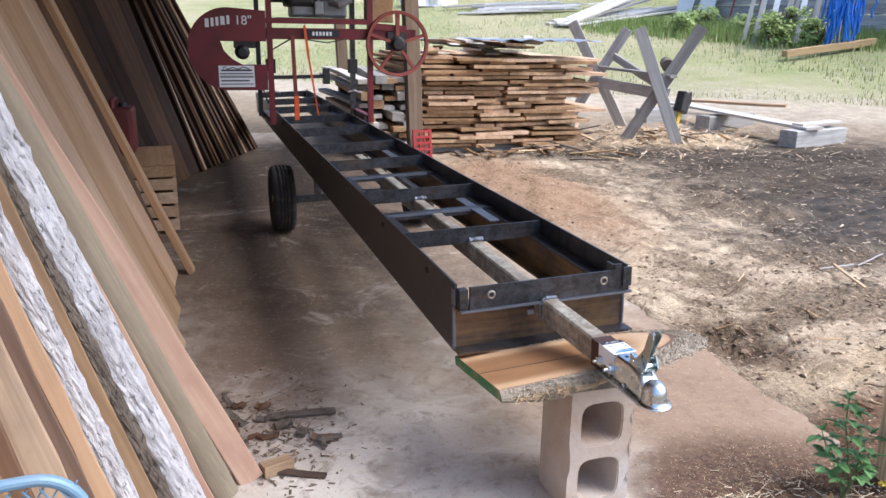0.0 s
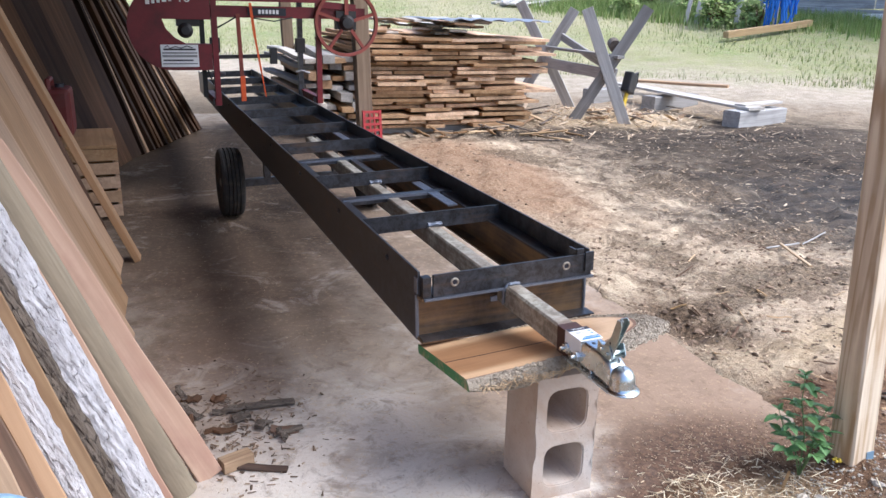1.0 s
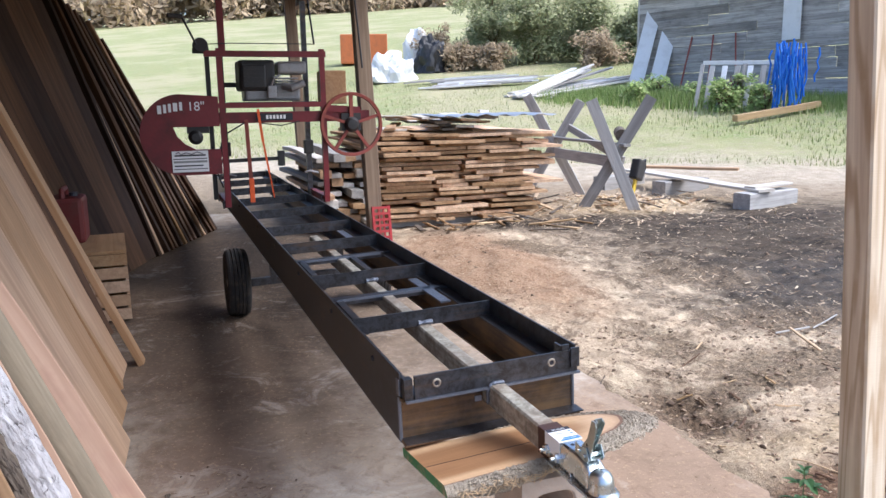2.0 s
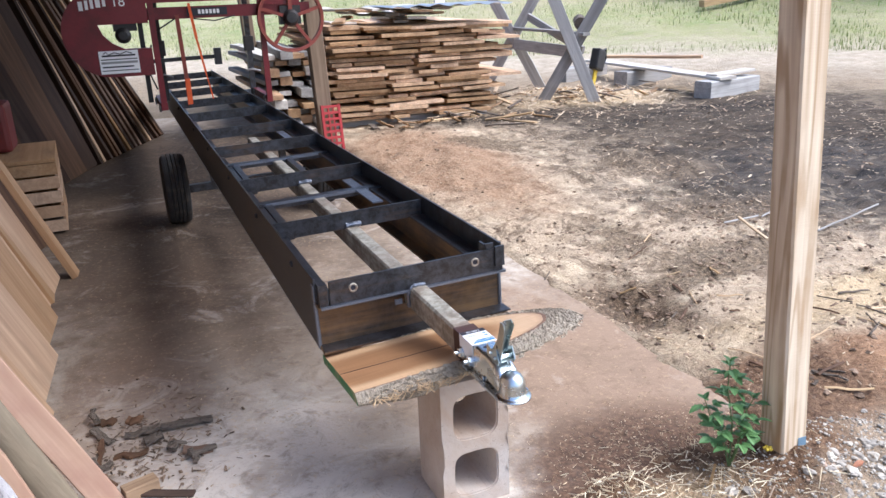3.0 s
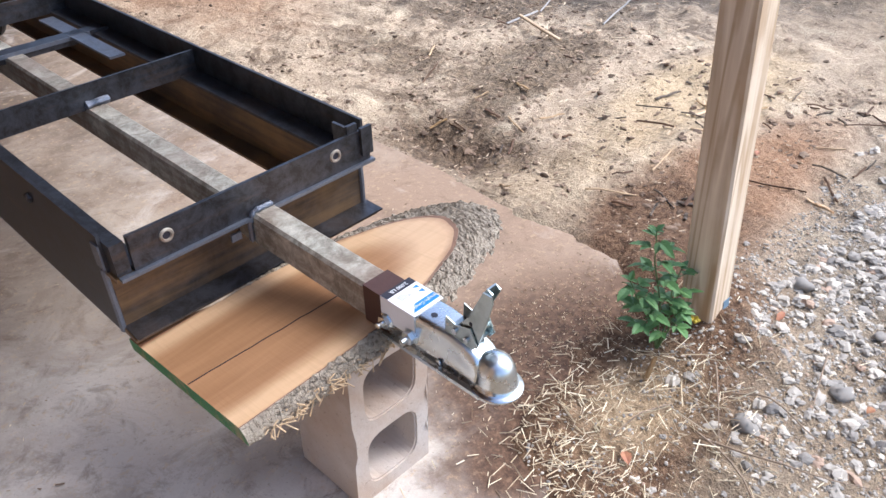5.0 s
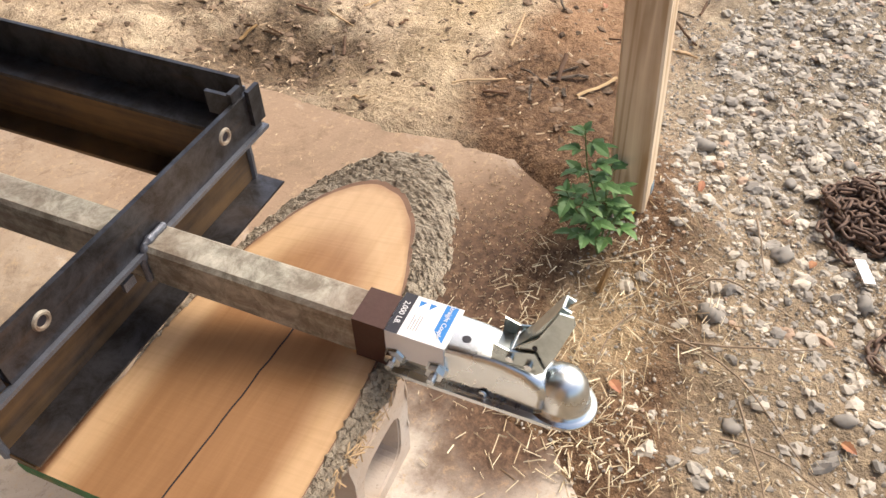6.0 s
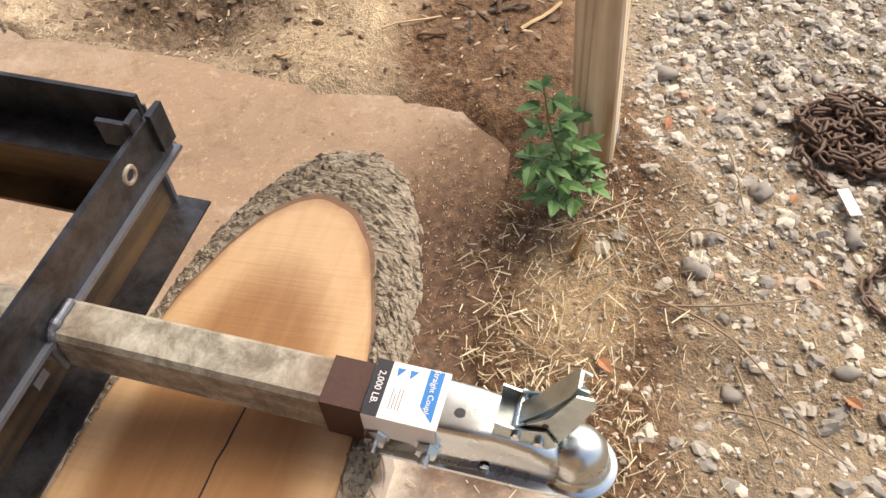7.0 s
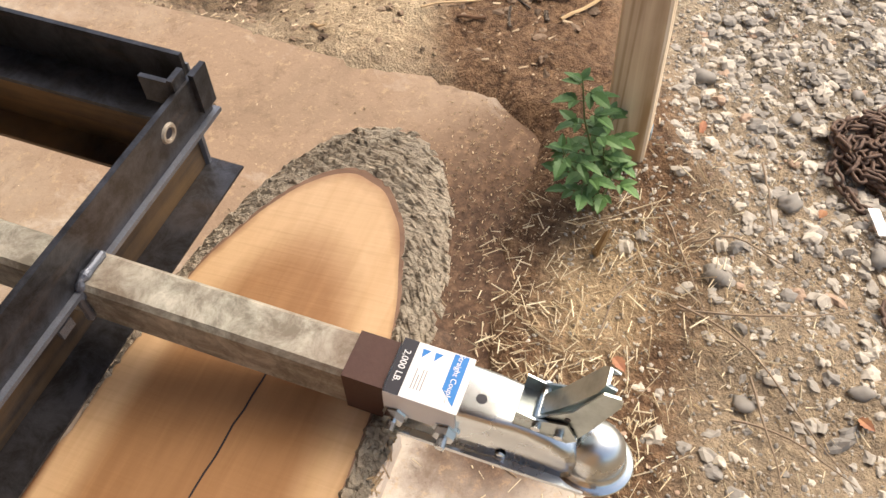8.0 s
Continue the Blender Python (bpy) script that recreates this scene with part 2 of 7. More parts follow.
def concrete(name, light, dark, brown, stain, zones=False):
    m, nt, b = material(name)
    v = coords(nt, rand=False)
    big, mid, fine = noise_tex(nt, v, 0.9, 6, 0.6, 0.6), noise_tex(nt, v, 5.0, 6, 0.7, 0.3), noise_tex(nt, v, 90.0, 4, 0.7)
    col = mix(nt, ramp(nt, mid, 0.3, 0.72), dark, light)
    col = mix(nt, calc(nt, "MULTIPLY", ramp(nt, big, 0.42 - stain * 0.2, 0.62 - stain * 0.2), 0.75), col, brown)
    if zones:
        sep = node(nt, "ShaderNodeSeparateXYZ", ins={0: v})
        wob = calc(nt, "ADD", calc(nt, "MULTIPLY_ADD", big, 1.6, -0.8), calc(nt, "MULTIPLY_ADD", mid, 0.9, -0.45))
        # dark tints under the track and deep in the shed paint in shade
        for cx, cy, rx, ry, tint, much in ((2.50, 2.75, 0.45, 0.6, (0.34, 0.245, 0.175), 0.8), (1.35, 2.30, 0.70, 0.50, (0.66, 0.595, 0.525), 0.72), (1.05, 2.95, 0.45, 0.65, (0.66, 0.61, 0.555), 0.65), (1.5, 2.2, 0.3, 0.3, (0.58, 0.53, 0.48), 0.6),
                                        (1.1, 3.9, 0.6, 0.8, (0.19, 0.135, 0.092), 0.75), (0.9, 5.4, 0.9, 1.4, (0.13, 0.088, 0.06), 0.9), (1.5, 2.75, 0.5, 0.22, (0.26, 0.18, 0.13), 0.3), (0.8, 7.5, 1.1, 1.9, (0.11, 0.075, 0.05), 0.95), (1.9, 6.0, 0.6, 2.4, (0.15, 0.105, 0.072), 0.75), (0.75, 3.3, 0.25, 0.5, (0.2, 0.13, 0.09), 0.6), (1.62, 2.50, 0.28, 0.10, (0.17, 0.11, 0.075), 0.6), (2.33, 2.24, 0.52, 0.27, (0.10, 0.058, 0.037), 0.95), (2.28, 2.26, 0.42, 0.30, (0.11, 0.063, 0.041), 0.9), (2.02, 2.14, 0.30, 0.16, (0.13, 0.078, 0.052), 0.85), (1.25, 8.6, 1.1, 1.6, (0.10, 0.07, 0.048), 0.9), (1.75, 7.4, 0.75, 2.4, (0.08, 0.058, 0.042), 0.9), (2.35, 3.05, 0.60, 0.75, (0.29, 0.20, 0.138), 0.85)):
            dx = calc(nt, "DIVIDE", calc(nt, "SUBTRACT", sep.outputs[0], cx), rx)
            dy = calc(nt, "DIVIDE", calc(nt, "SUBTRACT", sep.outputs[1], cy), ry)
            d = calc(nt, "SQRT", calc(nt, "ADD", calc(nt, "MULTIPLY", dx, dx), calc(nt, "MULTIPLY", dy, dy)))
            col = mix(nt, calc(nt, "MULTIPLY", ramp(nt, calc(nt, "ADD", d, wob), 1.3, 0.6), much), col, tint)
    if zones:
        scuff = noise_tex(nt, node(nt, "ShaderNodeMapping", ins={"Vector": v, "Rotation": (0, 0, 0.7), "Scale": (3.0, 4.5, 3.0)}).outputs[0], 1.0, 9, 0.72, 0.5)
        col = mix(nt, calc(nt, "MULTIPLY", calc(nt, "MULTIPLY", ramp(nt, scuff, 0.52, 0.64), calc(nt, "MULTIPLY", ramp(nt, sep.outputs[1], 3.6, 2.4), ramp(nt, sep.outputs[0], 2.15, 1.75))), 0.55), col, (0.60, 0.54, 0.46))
        drift = noise_tex(nt, v, 2.3, 9, 0.72, 1.2)
        col = mix(nt, calc(nt, "MULTIPLY", ramp(nt, drift, 0.51, 0.61), 0.42), col, (0.21, 0.15, 0.105))
        col = mix(nt, calc(nt, "MULTIPLY", ramp(nt, drift, 0.43, 0.34), 0.4), col, (0.62, 0.55, 0.475))
        blot = noise_tex(nt, v, 11.0, 8, 0.75, 0.6)
        col = mix(nt, calc(nt, "MULTIPLY", ramp(nt, blot, 0.52, 0.64), 0.5), col, (0.15, 0.10, 0.068))
        crumb = noise_tex(nt, v, 38.0, 5, 0.8)
        col = mix(nt, calc(nt, "MULTIPLY", ramp(nt, crumb, 0.55, 0.63), 0.45), col, (0.50, 0.36, 0.22))
        loam = mix(nt, ramp(nt, crumb, 0.42, 0.66), (0.062, 0.035, 0.023), (0.22, 0.13, 0.08))
        for cx, cy, rx, ry in ((2.25, 2.25, 0.38, 0.28), (2.00, 2.10, 0.24, 0.13)):
            dx = calc(nt, "DIVIDE", calc(nt, "SUBTRACT", sep.outputs[0], cx), rx)
            dy = calc(nt, "DIVIDE", calc(nt, "SUBTRACT", sep.outputs[1], cy), ry)
            d = calc(nt, "SQRT", calc(nt, "ADD", calc(nt, "MULTIPLY", dx, dx), calc(nt, "MULTIPLY", dy, dy)))
            col = mix(nt, calc(nt, "MULTIPLY", ramp(nt, calc(nt, "MULTIPLY_ADD", wob, 0.5, d), 1.25, 0.6), 0.85), col, loam)
    speck = ramp(nt, fine, 0.63, 0.72)
    col = mix(nt, calc(nt, "MULTIPLY", speck, 0.35), col, (0.5, 0.38, 0.25))
    col = mix(nt, calc(nt, "MULTIPLY", ramp(nt, fine, 0.40, 0.30), 0.4), col, (0.09, 0.06, 0.045))
    nt.links.new(col, b.inputs["Base Color"])
    b.inputs["Roughness"].default_value = 0.85
    b.inputs["Specular IOR Level"].default_value = 0.25
    bump(nt, b, calc(nt, "ADD", fine, mid), 0.35, 0.004)
    return m


M_FLOOR = concrete("dusty_shaded_concrete", (0.64, 0.58, 0.50), (0.37, 0.315, 0.26), (0.37, 0.285, 0.205), 0.40, True)
M_BLOCK = concrete("block_concrete", (0.74, 0.735, 0.71), (0.52, 0.515, 0.495), (0.36, 0.225, 0.13), 0.45)


# ---- ground heights ----
def rise(x, y):
    s = (0.6 * x + 0.8 * y - 13.5) / 1.5
    return 0.145 * 1.5 * (s if s > 30 else math.log1p(math.exp(s)))


def bell(x, y, cx, cy, rx, ry):
    return math.exp(-((x - cx) / rx) ** 2 - ((y - cy) / ry) ** 2)


SLAB = (-1.2, 2.73, 1.90, 11.2)    # the floor slab: x, x, y, y


def slab_front(x):
    """The front edge of the slab, broken back on the gravel side."""
    f = min(1, max(0, (x - 1.72) / 0.35))
    return SLAB[2] + 0.23 * f * f * (3 - 2 * f) + 0.03 * noise.noise((x * 2.5, 3, 1)) + 0.010 * noise.noise((x * 11, 7, 2))



def ground_z(x, y):
    n = noise.noise
    z = rise(x, y)
    near = 1.0 / (1.0 + ((x - 2.5) ** 2 + (y - 3) ** 2) / 60)
    z += 0.018 * n((x * 2.2, y * 2.2, 1)) + near * (0.026 * n((x * 6, y * 6, 4)) + 0.020 * n((x * 19, y * 19, 9)) * (1.0 if x > 2.6 else 0.5))
    z += 0.05 * n((x * 0.35, y * 0.35, 7)) * min(1, max(0, (x - 3) / 3))
    # ruts and lumps in the wet mud
    mud = bell(x, y, 5.2, 5.2, 2.2, 2.6)
    z += mud * (0.05 * n((x * 2.2 + y * 1.0, y * 4.5 - x * 2, 2)) + 0.03 * n((x * 7, y * 11 - x * 4, 6)))
    # sawdust bank beside the slab, scraped hollows and the pile under the sawhorse
    z += 0.10 * bell(x, y, 3.4, 6.6, 0.55, 1.3) + 0.09 * bell(x, y, 4.1, 8.0, 1.0, 0.6)
    z += 0.10 * bell(x, y, 6.0, 9.3, 0.9, 0.8) + 0.05 * bell(x, y, 3.4, 2.6, 0.5, 0.3)
    z -= 0.085 * bell(x, y, 2.95, 3.34, 0.17, 0.30) * (1 + 0.8 * n((x * 9, y * 9, 2)))
    z += 0.105 * bell(x, y, 2.66, 2.05, 0.24, 0.22)
    # under the slab
    inside = min(x - SLAB[0], SLAB[1] - x, y - slab_front(x), SLAB[3] - y)
    inside -= 0.10 * bell(x, y, 2.55, 2.2, 0.3, 0.12) + bell(x, y, 2.15, 2.12, 0.38, 0.14) * (0.07 + 0.09 * n((x * 7, y * 7, 21)) + 0.05 * n((x * 23, y * 23, 5)))
    edge = 0.03 * n((x * 3, y * 3, 12)) + 0.02 * n((x * 11, y * 11, 3))
    if inside > -0.15:
        f = min(1, max(0, (inside + edge + 0.02) / 0.12))
        z = z * (1 - f) + (-0.05) * f
        if f < 1 and inside > -0.1:
            z += 0.008 * (1 - f)
    return z


# ---- mesh helpers ----
def part(name, bm, mat, parent=None, label="", smooth=False, loc=None):
    me = bpy.data.meshes.new(name)
    bmesh.ops.recalc_face_normals(bm, faces=bm.faces)
    bm.to_mesh(me)
    bm.free()
    for mm in (mat if isinstance(mat, (list, tuple)) else [mat]):
        me.materials.append(mm)
    if smooth:
        me.shade_smooth()
    ob = new(name, me)
    if parent is not None:
        ob.parent = parent
    if loc is not None:
        ob.matrix_basis = loc
    if label:
        ob["label"] = label
    return ob


def thing(name, label, category, group="", m=None, kind=""):
    ob = new(name)
    ob.empty_display_size = 0.1
    if m is not None:
        ob.matrix_basis = m
    return tagged(ob, label, category, group, kind)


def box(bm, x0, x1, y0, y1, z0, z1, bev=0.0, mi=0):
    vs = [bm.verts.new((x, y, z)) for x in (x0, x1) for y in (y0, y1) for z in (z0, z1)]
    fs = [bm.faces.new([vs[i] for i in q]) for q in ((0, 1, 3, 2), (4, 6, 7, 5), (0, 4, 5, 1), (2, 3, 7, 6), (0, 2, 6, 4), (1, 5, 7, 3))]
    for f in fs:
        f.material_index = mi
    if bev:
        es = {e for f in fs for e in f.edges}
        bmesh.ops.bevel(bm, geom=list(es), offset=bev, segments=2, affect="EDGES", profile=0.6)
    return vs


def bx(*a, **k):
    bm = bmesh.new()
    box(bm, *a, **k)
    return bm


def hoop(bm, c, axis, profile, seg=40, mi=0):
    """Turns a closed profile of (radius, along) pairs into an open ring."""
    ax = Vector(axis).normalized()
    u = ax.orthogonal().normalized()
    v = ax.cross(u)
    loft(bm, [[Vector(c) + ax * h + (u * math.cos(a) + v * math.sin(a)) * r for r, h in profile] for a in (2 * math.pi * k / seg for k in range(seg))], mi, close=True)


def loft(bm, rings, mi=0, caps=True, close=False):
    vr = [[bm.verts.new(p) for p in r] for r in rings]
    n = len(vr[0])
    pairs = list(zip(vr[:-1], vr[1:])) + ([(vr[-1], vr[0])] if close else [])
    for a, b in pairs:
        for i in range(n):
            bm.faces.new((a[i], a[(i + 1) % n], b[(i + 1) % n], b[i])).material_index = mi
    if caps and not close:
        bm.faces.new(vr[0][::-1]).material_index = mi
        bm.faces.new(vr[-1]).material_index = mi
    return vr


def frames(pts):
    pts = [Vector(p) for p in pts]
    out, up = [], None
    for i, p in enumerate(pts):
        d = (pts[min(i + 1, len(pts) - 1)] - pts[max(i - 1, 0)]).normalized()
        if up is None:
            up = Vector((0, 0, 1)) if abs(d.z) < 0.9 else Vector((0, 1, 0))
        side = d.cross(up).normalized()
        up = side.cross(d).normalized()
        out.append((p, side, up))
    return out


def tube(bm, pts, r, seg=8, mi=0, taper=None, close=False):
    rings = []
    fr = frames(pts)
    for i, (p, s, u) in enumerate(fr):
        rr = r if taper is None else r + (taper - r) * i / (len(fr) - 1)
        rings.append([p + (s * math.cos(a) + u * math.sin(a)) * rr for a in (2 * math.pi * k / seg for k in range(seg))])
    loft(bm, rings, mi, close=close)


def bar(bm, p, q, w, h, mi=0):
    """A square bar from p to q, w across (level), h high."""
    fr = frames([p, q])
    loft(bm, [[c + s * w / 2 * a + u * h / 2 * b for a, b in ((-1, -1), (1, -1), (1, 1), (-1, 1))] for c, s, u in fr], mi)


def prism(bm, outline, axis, a, b, mi=0):
    """Extrudes an outline of pairs along an axis (0 x, 1 y, 2 z) from a to b."""
    def at(p, c):
        q = list(p)
        q.insert(axis, c)
        return q
    loft(bm, [[at(p, a) for p in outline], [at(p, b) for p in outline]], mi)


def ring(bm, c, axis, R, r, seg=32, sub=8, mi=0):
    ax = Vector(axis).normalized()
    u = ax.orthogonal().normalized()
    v = ax.cross(u)
    rings = []
    for k in range(seg):
        a = 2 * math.pi * k / seg
        d = u * math.cos(a) + v * math.sin(a)
        rings.append([Vector(c) + d * (R + r * math.cos(t)) + ax * r * math.sin(t) for t in (2 * math.pi * j / sub for j in range(sub))])
    loft(bm, rings, mi, close=True)


def lathe(bm, c, axis, profile, seg=24, mi=0):
    """Turns (radius, along) pairs round an axis through c."""
    ax = Vector(axis).normalized()
    u = ax.orthogonal().normalized()
    v = ax.cross(u)
    rings = [[Vector(c) + ax * h + (u * math.cos(a) + v * math.sin(a)) * max(r, 0.0005) for a in (2 * math.pi * k / seg for k in range(seg))] for r, h in profile]
    loft(bm, rings, mi)


def board_bm(L, w, t, segs=5, warp=0.006, seed=0, cham=0.003, live=0.0, ragged=0.0):
    """A sawn board: local y is its length, x its width, z its thickness."""
    rnd = random.Random(seed)
    bm = bmesh.new()
    rings = []
    for i in range(segs + 1):
        y = L * i / segs
        dx, dz = warp * noise.noise((i * 0.7, seed, 0.3)), warp * 1.5 * noise.noise((i * 0.6, seed, 5.3))
        a = -w / 2 + live * noise.noise((i * 0.8, seed, 9)) + dx
        b = w / 2 + live * noise.noise((i * 0.8, seed, 19)) + dx
        y += rnd.uniform(-ragged, ragged) if i in (0, segs) else 0
        c = cham
        rings.append([(a + c, y, dz), (b - c, y, dz), (b, y, dz + c), (b, y, dz + t - c), (b - c, y, dz + t), (a + c, y, dz + t), (a, y, dz + t - c), (a, y, dz + c)])
    loft(bm, rings)
    return bm


def lean_pose(x, y, z, k, twist=0.0, ylean=0.0, spin=0.0):
    """Local y runs up a lean: it goes back k metres in -x (and ylean in +y) a metre of height."""
    up = Vector((-k, ylean, 1)).normalized()
    face = Vector((1, math.tan(radians(twist)), 0))
    face = (face - up * face.dot(up)).normalized()
    side = up.cross(face).normalized()
    m = Matrix((side, up, face)).transposed().to_4x4()
    return Matrix.Translation((x, y, z)) @ m @ pose(0, 0, 0, 0, spin, 0)


# ---- ground, slab, shed ----
def axis_steps(spans):
    out = []
    for a, b, step in spans:
        n = max(1, round((b - a) / step))
        out += [a + (b - a) * i / n for i in range(n)]
    return out + [spans[-1][1]]


def ground_material():
    m, nt, b = material("yard_ground")
    v = coords(nt, rand=False)
    sep = node(nt, "ShaderNodeSeparateXYZ", ins={0: v})
    X, Y = sep.outputs[0], sep.outputs[1]
    n1, n2, n3 = noise_tex(nt, v, 1.3, 5, 0.65, 0.3), noise_tex(nt, v, 7.0, 6, 0.7), noise_tex(nt, v, 45.0, 5, 0.7)
    n4 = noise_tex(nt, v, 170.0, 3, 0.6)
    wob = calc(nt, "MULTIPLY_ADD", n1, 1.4, -0.7)
    wob2 = calc(nt, "MULTIPLY_ADD", n2, 0.8, -0.4)

    def zone(cx, cy, rx, ry, soft=0.5, w=1.0):
        dx = calc(nt, "POWER", calc(nt, "ABSOLUTE", calc(nt, "DIVIDE", calc(nt, "SUBTRACT", X, cx), rx)), 2.0)
        dy = calc(nt, "POWER", calc(nt, "ABSOLUTE", calc(nt, "DIVIDE", calc(nt, "SUBTRACT", Y, cy), ry)), 2.0)
        d = calc(nt, "SQRT", calc(nt, "ADD", dx, dy))
        d = calc(nt, "ADD", calc(nt, "ADD", d, calc(nt, "MULTIPLY", wob, w)), calc(nt, "MULTIPLY", wob2, w))
        return ramp(nt, d, 1.0 + soft / 2, 1.0 - soft / 2)

    streak = noise_tex(nt, node(nt, "ShaderNodeMapping", ins={"Vector": v, "Rotation": (0, 0, 0.5), "Scale": (2.0, 7.0, 2.0)}).outputs[0], 1.2, 6, 0.7, 0.8)
    patch = ramp(nt, calc(nt, "ADD", calc(nt, "MULTIPLY", n1, 0.6), calc(nt, "MULTIPLY", streak, 0.4)), 0.45, 0.53)
    soil = mix(nt, ramp(nt, n2, 0.3, 0.7), (0.20, 0.155, 0.115), (0.36, 0.29, 0.22))
    soil = mix(nt, ramp(nt, n3, 0.45, 0.7), soil, (0.46, 0.37, 0.27))
    dust = mix(nt, ramp(nt, n2, 0.3, 0.7), (0.38, 0.29, 0.215), (0.62, 0.51, 0.40))
    dust = mix(nt, ramp(nt, n3, 0.5, 0.75), dust, (0.72, 0.61, 0.46))
    dust = mix(nt, calc(nt, "MULTIPLY", ramp(nt, n3, 0.42, 0.30), 0.6), dust, (0.13, 0.09, 0.065))
    coarse = noise_tex(nt, v, 3.6, 8, 0.78, 0.9)
    dust = mix(nt, calc(nt, "MULTIPLY", ramp(nt, coarse, 0.53, 0.58), 0.75), dust, (0.17, 0.125, 0.09))
    dust = mix(nt, calc(nt, "MULTIPLY", ramp(nt, coarse, 0.45, 0.40), 0.7), dust, (0.76, 0.66, 0.51))
    rusty = mix(nt, ramp(nt, n3, 0.3, 0.7), (0.22, 0.125, 0.075), (0.48, 0.31, 0.20))
    bright = mix(nt, ramp(nt, n3, 0.35, 0.7), (0.48, 0.36, 0.235), (0.76, 0.62, 0.43))
    mud = mix(nt, ramp(nt, streak, 0.38, 0.62), (0.018, 0.0135, 0.010), (0.105, 0.080, 0.060))
    mud = mix(nt, ramp(nt, n3, 0.62, 0.70), mud, (0.40, 0.34, 0.27))
    mud = mix(nt, calc(nt, "MULTIPLY", ramp(nt, coarse, 0.42, 0.36), 0.5), mud, (0.42, 0.345, 0.265))
    brown = mix(nt, ramp(nt, n3, 0.36, 0.70), (0.085, 0.048, 0.031), (0.30, 0.19, 0.12))
    gravel = mix(nt, ramp(nt, n3, 0.35, 0.65), (0.165, 0.135, 0.102), (0.36, 0.31, 0.25))
    pale = mix(nt, ramp(nt, n2, 0.35, 0.7), (0.42, 0.36, 0.29), (0.62, 0.55, 0.46))
    grass = mix(nt, ramp(nt, n2, 0.3, 0.7), (0.19, 0.235, 0.08), (0.37, 0.38, 0.19))
    grass = mix(nt, ramp(nt, n1, 0.46, 0.66), grass, (0.23, 0.30, 0.11))
    grass = mix(nt, ramp(nt, n3, 0.52, 0.7), grass, (0.58, 0.53, 0.38))

    n0 = noise_tex(nt, v, 0.16, 5, 0.7)
    grass = mix(nt, calc(nt, "MULTIPLY", ramp(nt, n0, 0.47, 0.58), 0.55), grass, (0.50, 0.44, 0.31))
    col = mix(nt, zone(3.9, 5.6, 1.7, 4.4), soil, dust)
    col = mix(nt, calc(nt, "MULTIPLY", zone(3.2, 6.6, 0.6, 1.6, 0.6, 0.6), 0.8), col, rusty)
    yard = calc(nt, "MULTIPLY", zone(6.9, 6.2, 2.7, 3.3, 0.4, 0.9), calc(nt, "MULTIPLY_ADD", patch, 0.55, 0.45))
    col = mix(nt, yard, col, mud)
    col = mix(nt, zone(6.6, 5.2, 1.6, 1.9, 0.8, 1.0), col, mud)
    col = mix(nt, calc(nt, "MULTIPLY", zone(5.3, 4.6, 1.25, 0.95, 0.8, 1.1), 0.85), col, mud)
    col = mix(nt, zone(4.9, 8.2, 1.5, 0.55, 0.7, 0.7), col, mud)
    col = mix(nt, zone(7.2, 7.6, 1.2, 0.5, 0.7, 0.7), col, mud)
    churned = mix(nt, ramp(nt, n3, 0.40, 0.64), (0.07, 0.052, 0.038), (0.30, 0.225, 0.155))
    for cx, cy, rx, ry in ((3.9, 3.65, 0.55, 0.22), (4.35, 4.35, 0.5, 0.3), (3.45, 4.25, 0.22, 0.35), (3.35, 3.45, 0.30, 0.12), (4.6, 5.6, 0.5, 0.35), (3.9, 6.9, 0.35, 0.4)):
        col = mix(nt, calc(nt, "MULTIPLY", zone(cx, cy, rx, ry, 0.6, 1.9), 0.8), col, churned)
    pit = mix(nt, ramp(nt, n3, 0.38, 0.66), (0.05, 0.034, 0.024), (0.22, 0.15, 0.10))
    col = mix(nt, calc(nt, "MULTIPLY", zone(2.95, 3.34, 0.22, 0.36, 0.9, 1.4), 0.9), col, pit)
    col = mix(nt, zone(4.0, 2.85, 0.70, 0.27, 0.7, 0.9), col, bright)
    col = mix(nt, calc(nt, "MULTIPLY", zone(2.93, 2.85, 0.18, 0.25, 0.9, 1.2), 0.35), col, bright)
    col = mix(nt, zone(6.3, 9.3, 1.2, 0.8, 0.6, 0.7), col, bright)
    col = mix(nt, zone(3.3, 2.35, 0.75, 0.22, 0.6, 0.6), col, rusty)
    col = mix(nt, zone(2.40, 2.18, 0.55, 0.34, 0.5, 0.6), col, brown)
    col = mix(nt, zone(2.95, 2.4, 0.35, 0.25, 0.5, 0.6), col, brown)
    col = mix(nt, zone(3.7, 0.9, 1.3, 1.15, 0.3, 0.5), col, gravel)
    col = mix(nt, zone(2.0, 1.45, 0.6, 0.45, 0.4, 0.6), col, soil)
    col = mix(nt, zone(2.0, 1.98, 0.5, 0.2, 0.6, 0.6), col, brown)
    col = mix(nt, calc(nt, "MULTIPLY", zone(2.24, 2.0, 0.17, 0.11, 0.9, 0.9), 0.6), col, bright)
    s = calc(nt, "ADD", calc(nt, "MULTIPLY", X, 0.6), calc(nt, "MULTIPLY", Y, 0.8))
    s = calc(nt, "ADD", s, calc(nt, "MULTIPLY", wob, 2.0))
    col = mix(nt, ramp(nt, s, 12.6, 14.2), col, pale)
    col = mix(nt, calc(nt, "MULTIPLY", ramp(nt, s, 14.6, 16.6), ramp(nt, n2, 0.25, 0.5)), col, grass)
    col = mix(nt, 1.0, col, (1.0, 0.965, 0.885), "MULTIPLY")
    nt.links.new(col, b.inputs["Base Color"])
    wet = zone(5.8, 4.6, 1.6, 1.3, 0.8, 0.9)
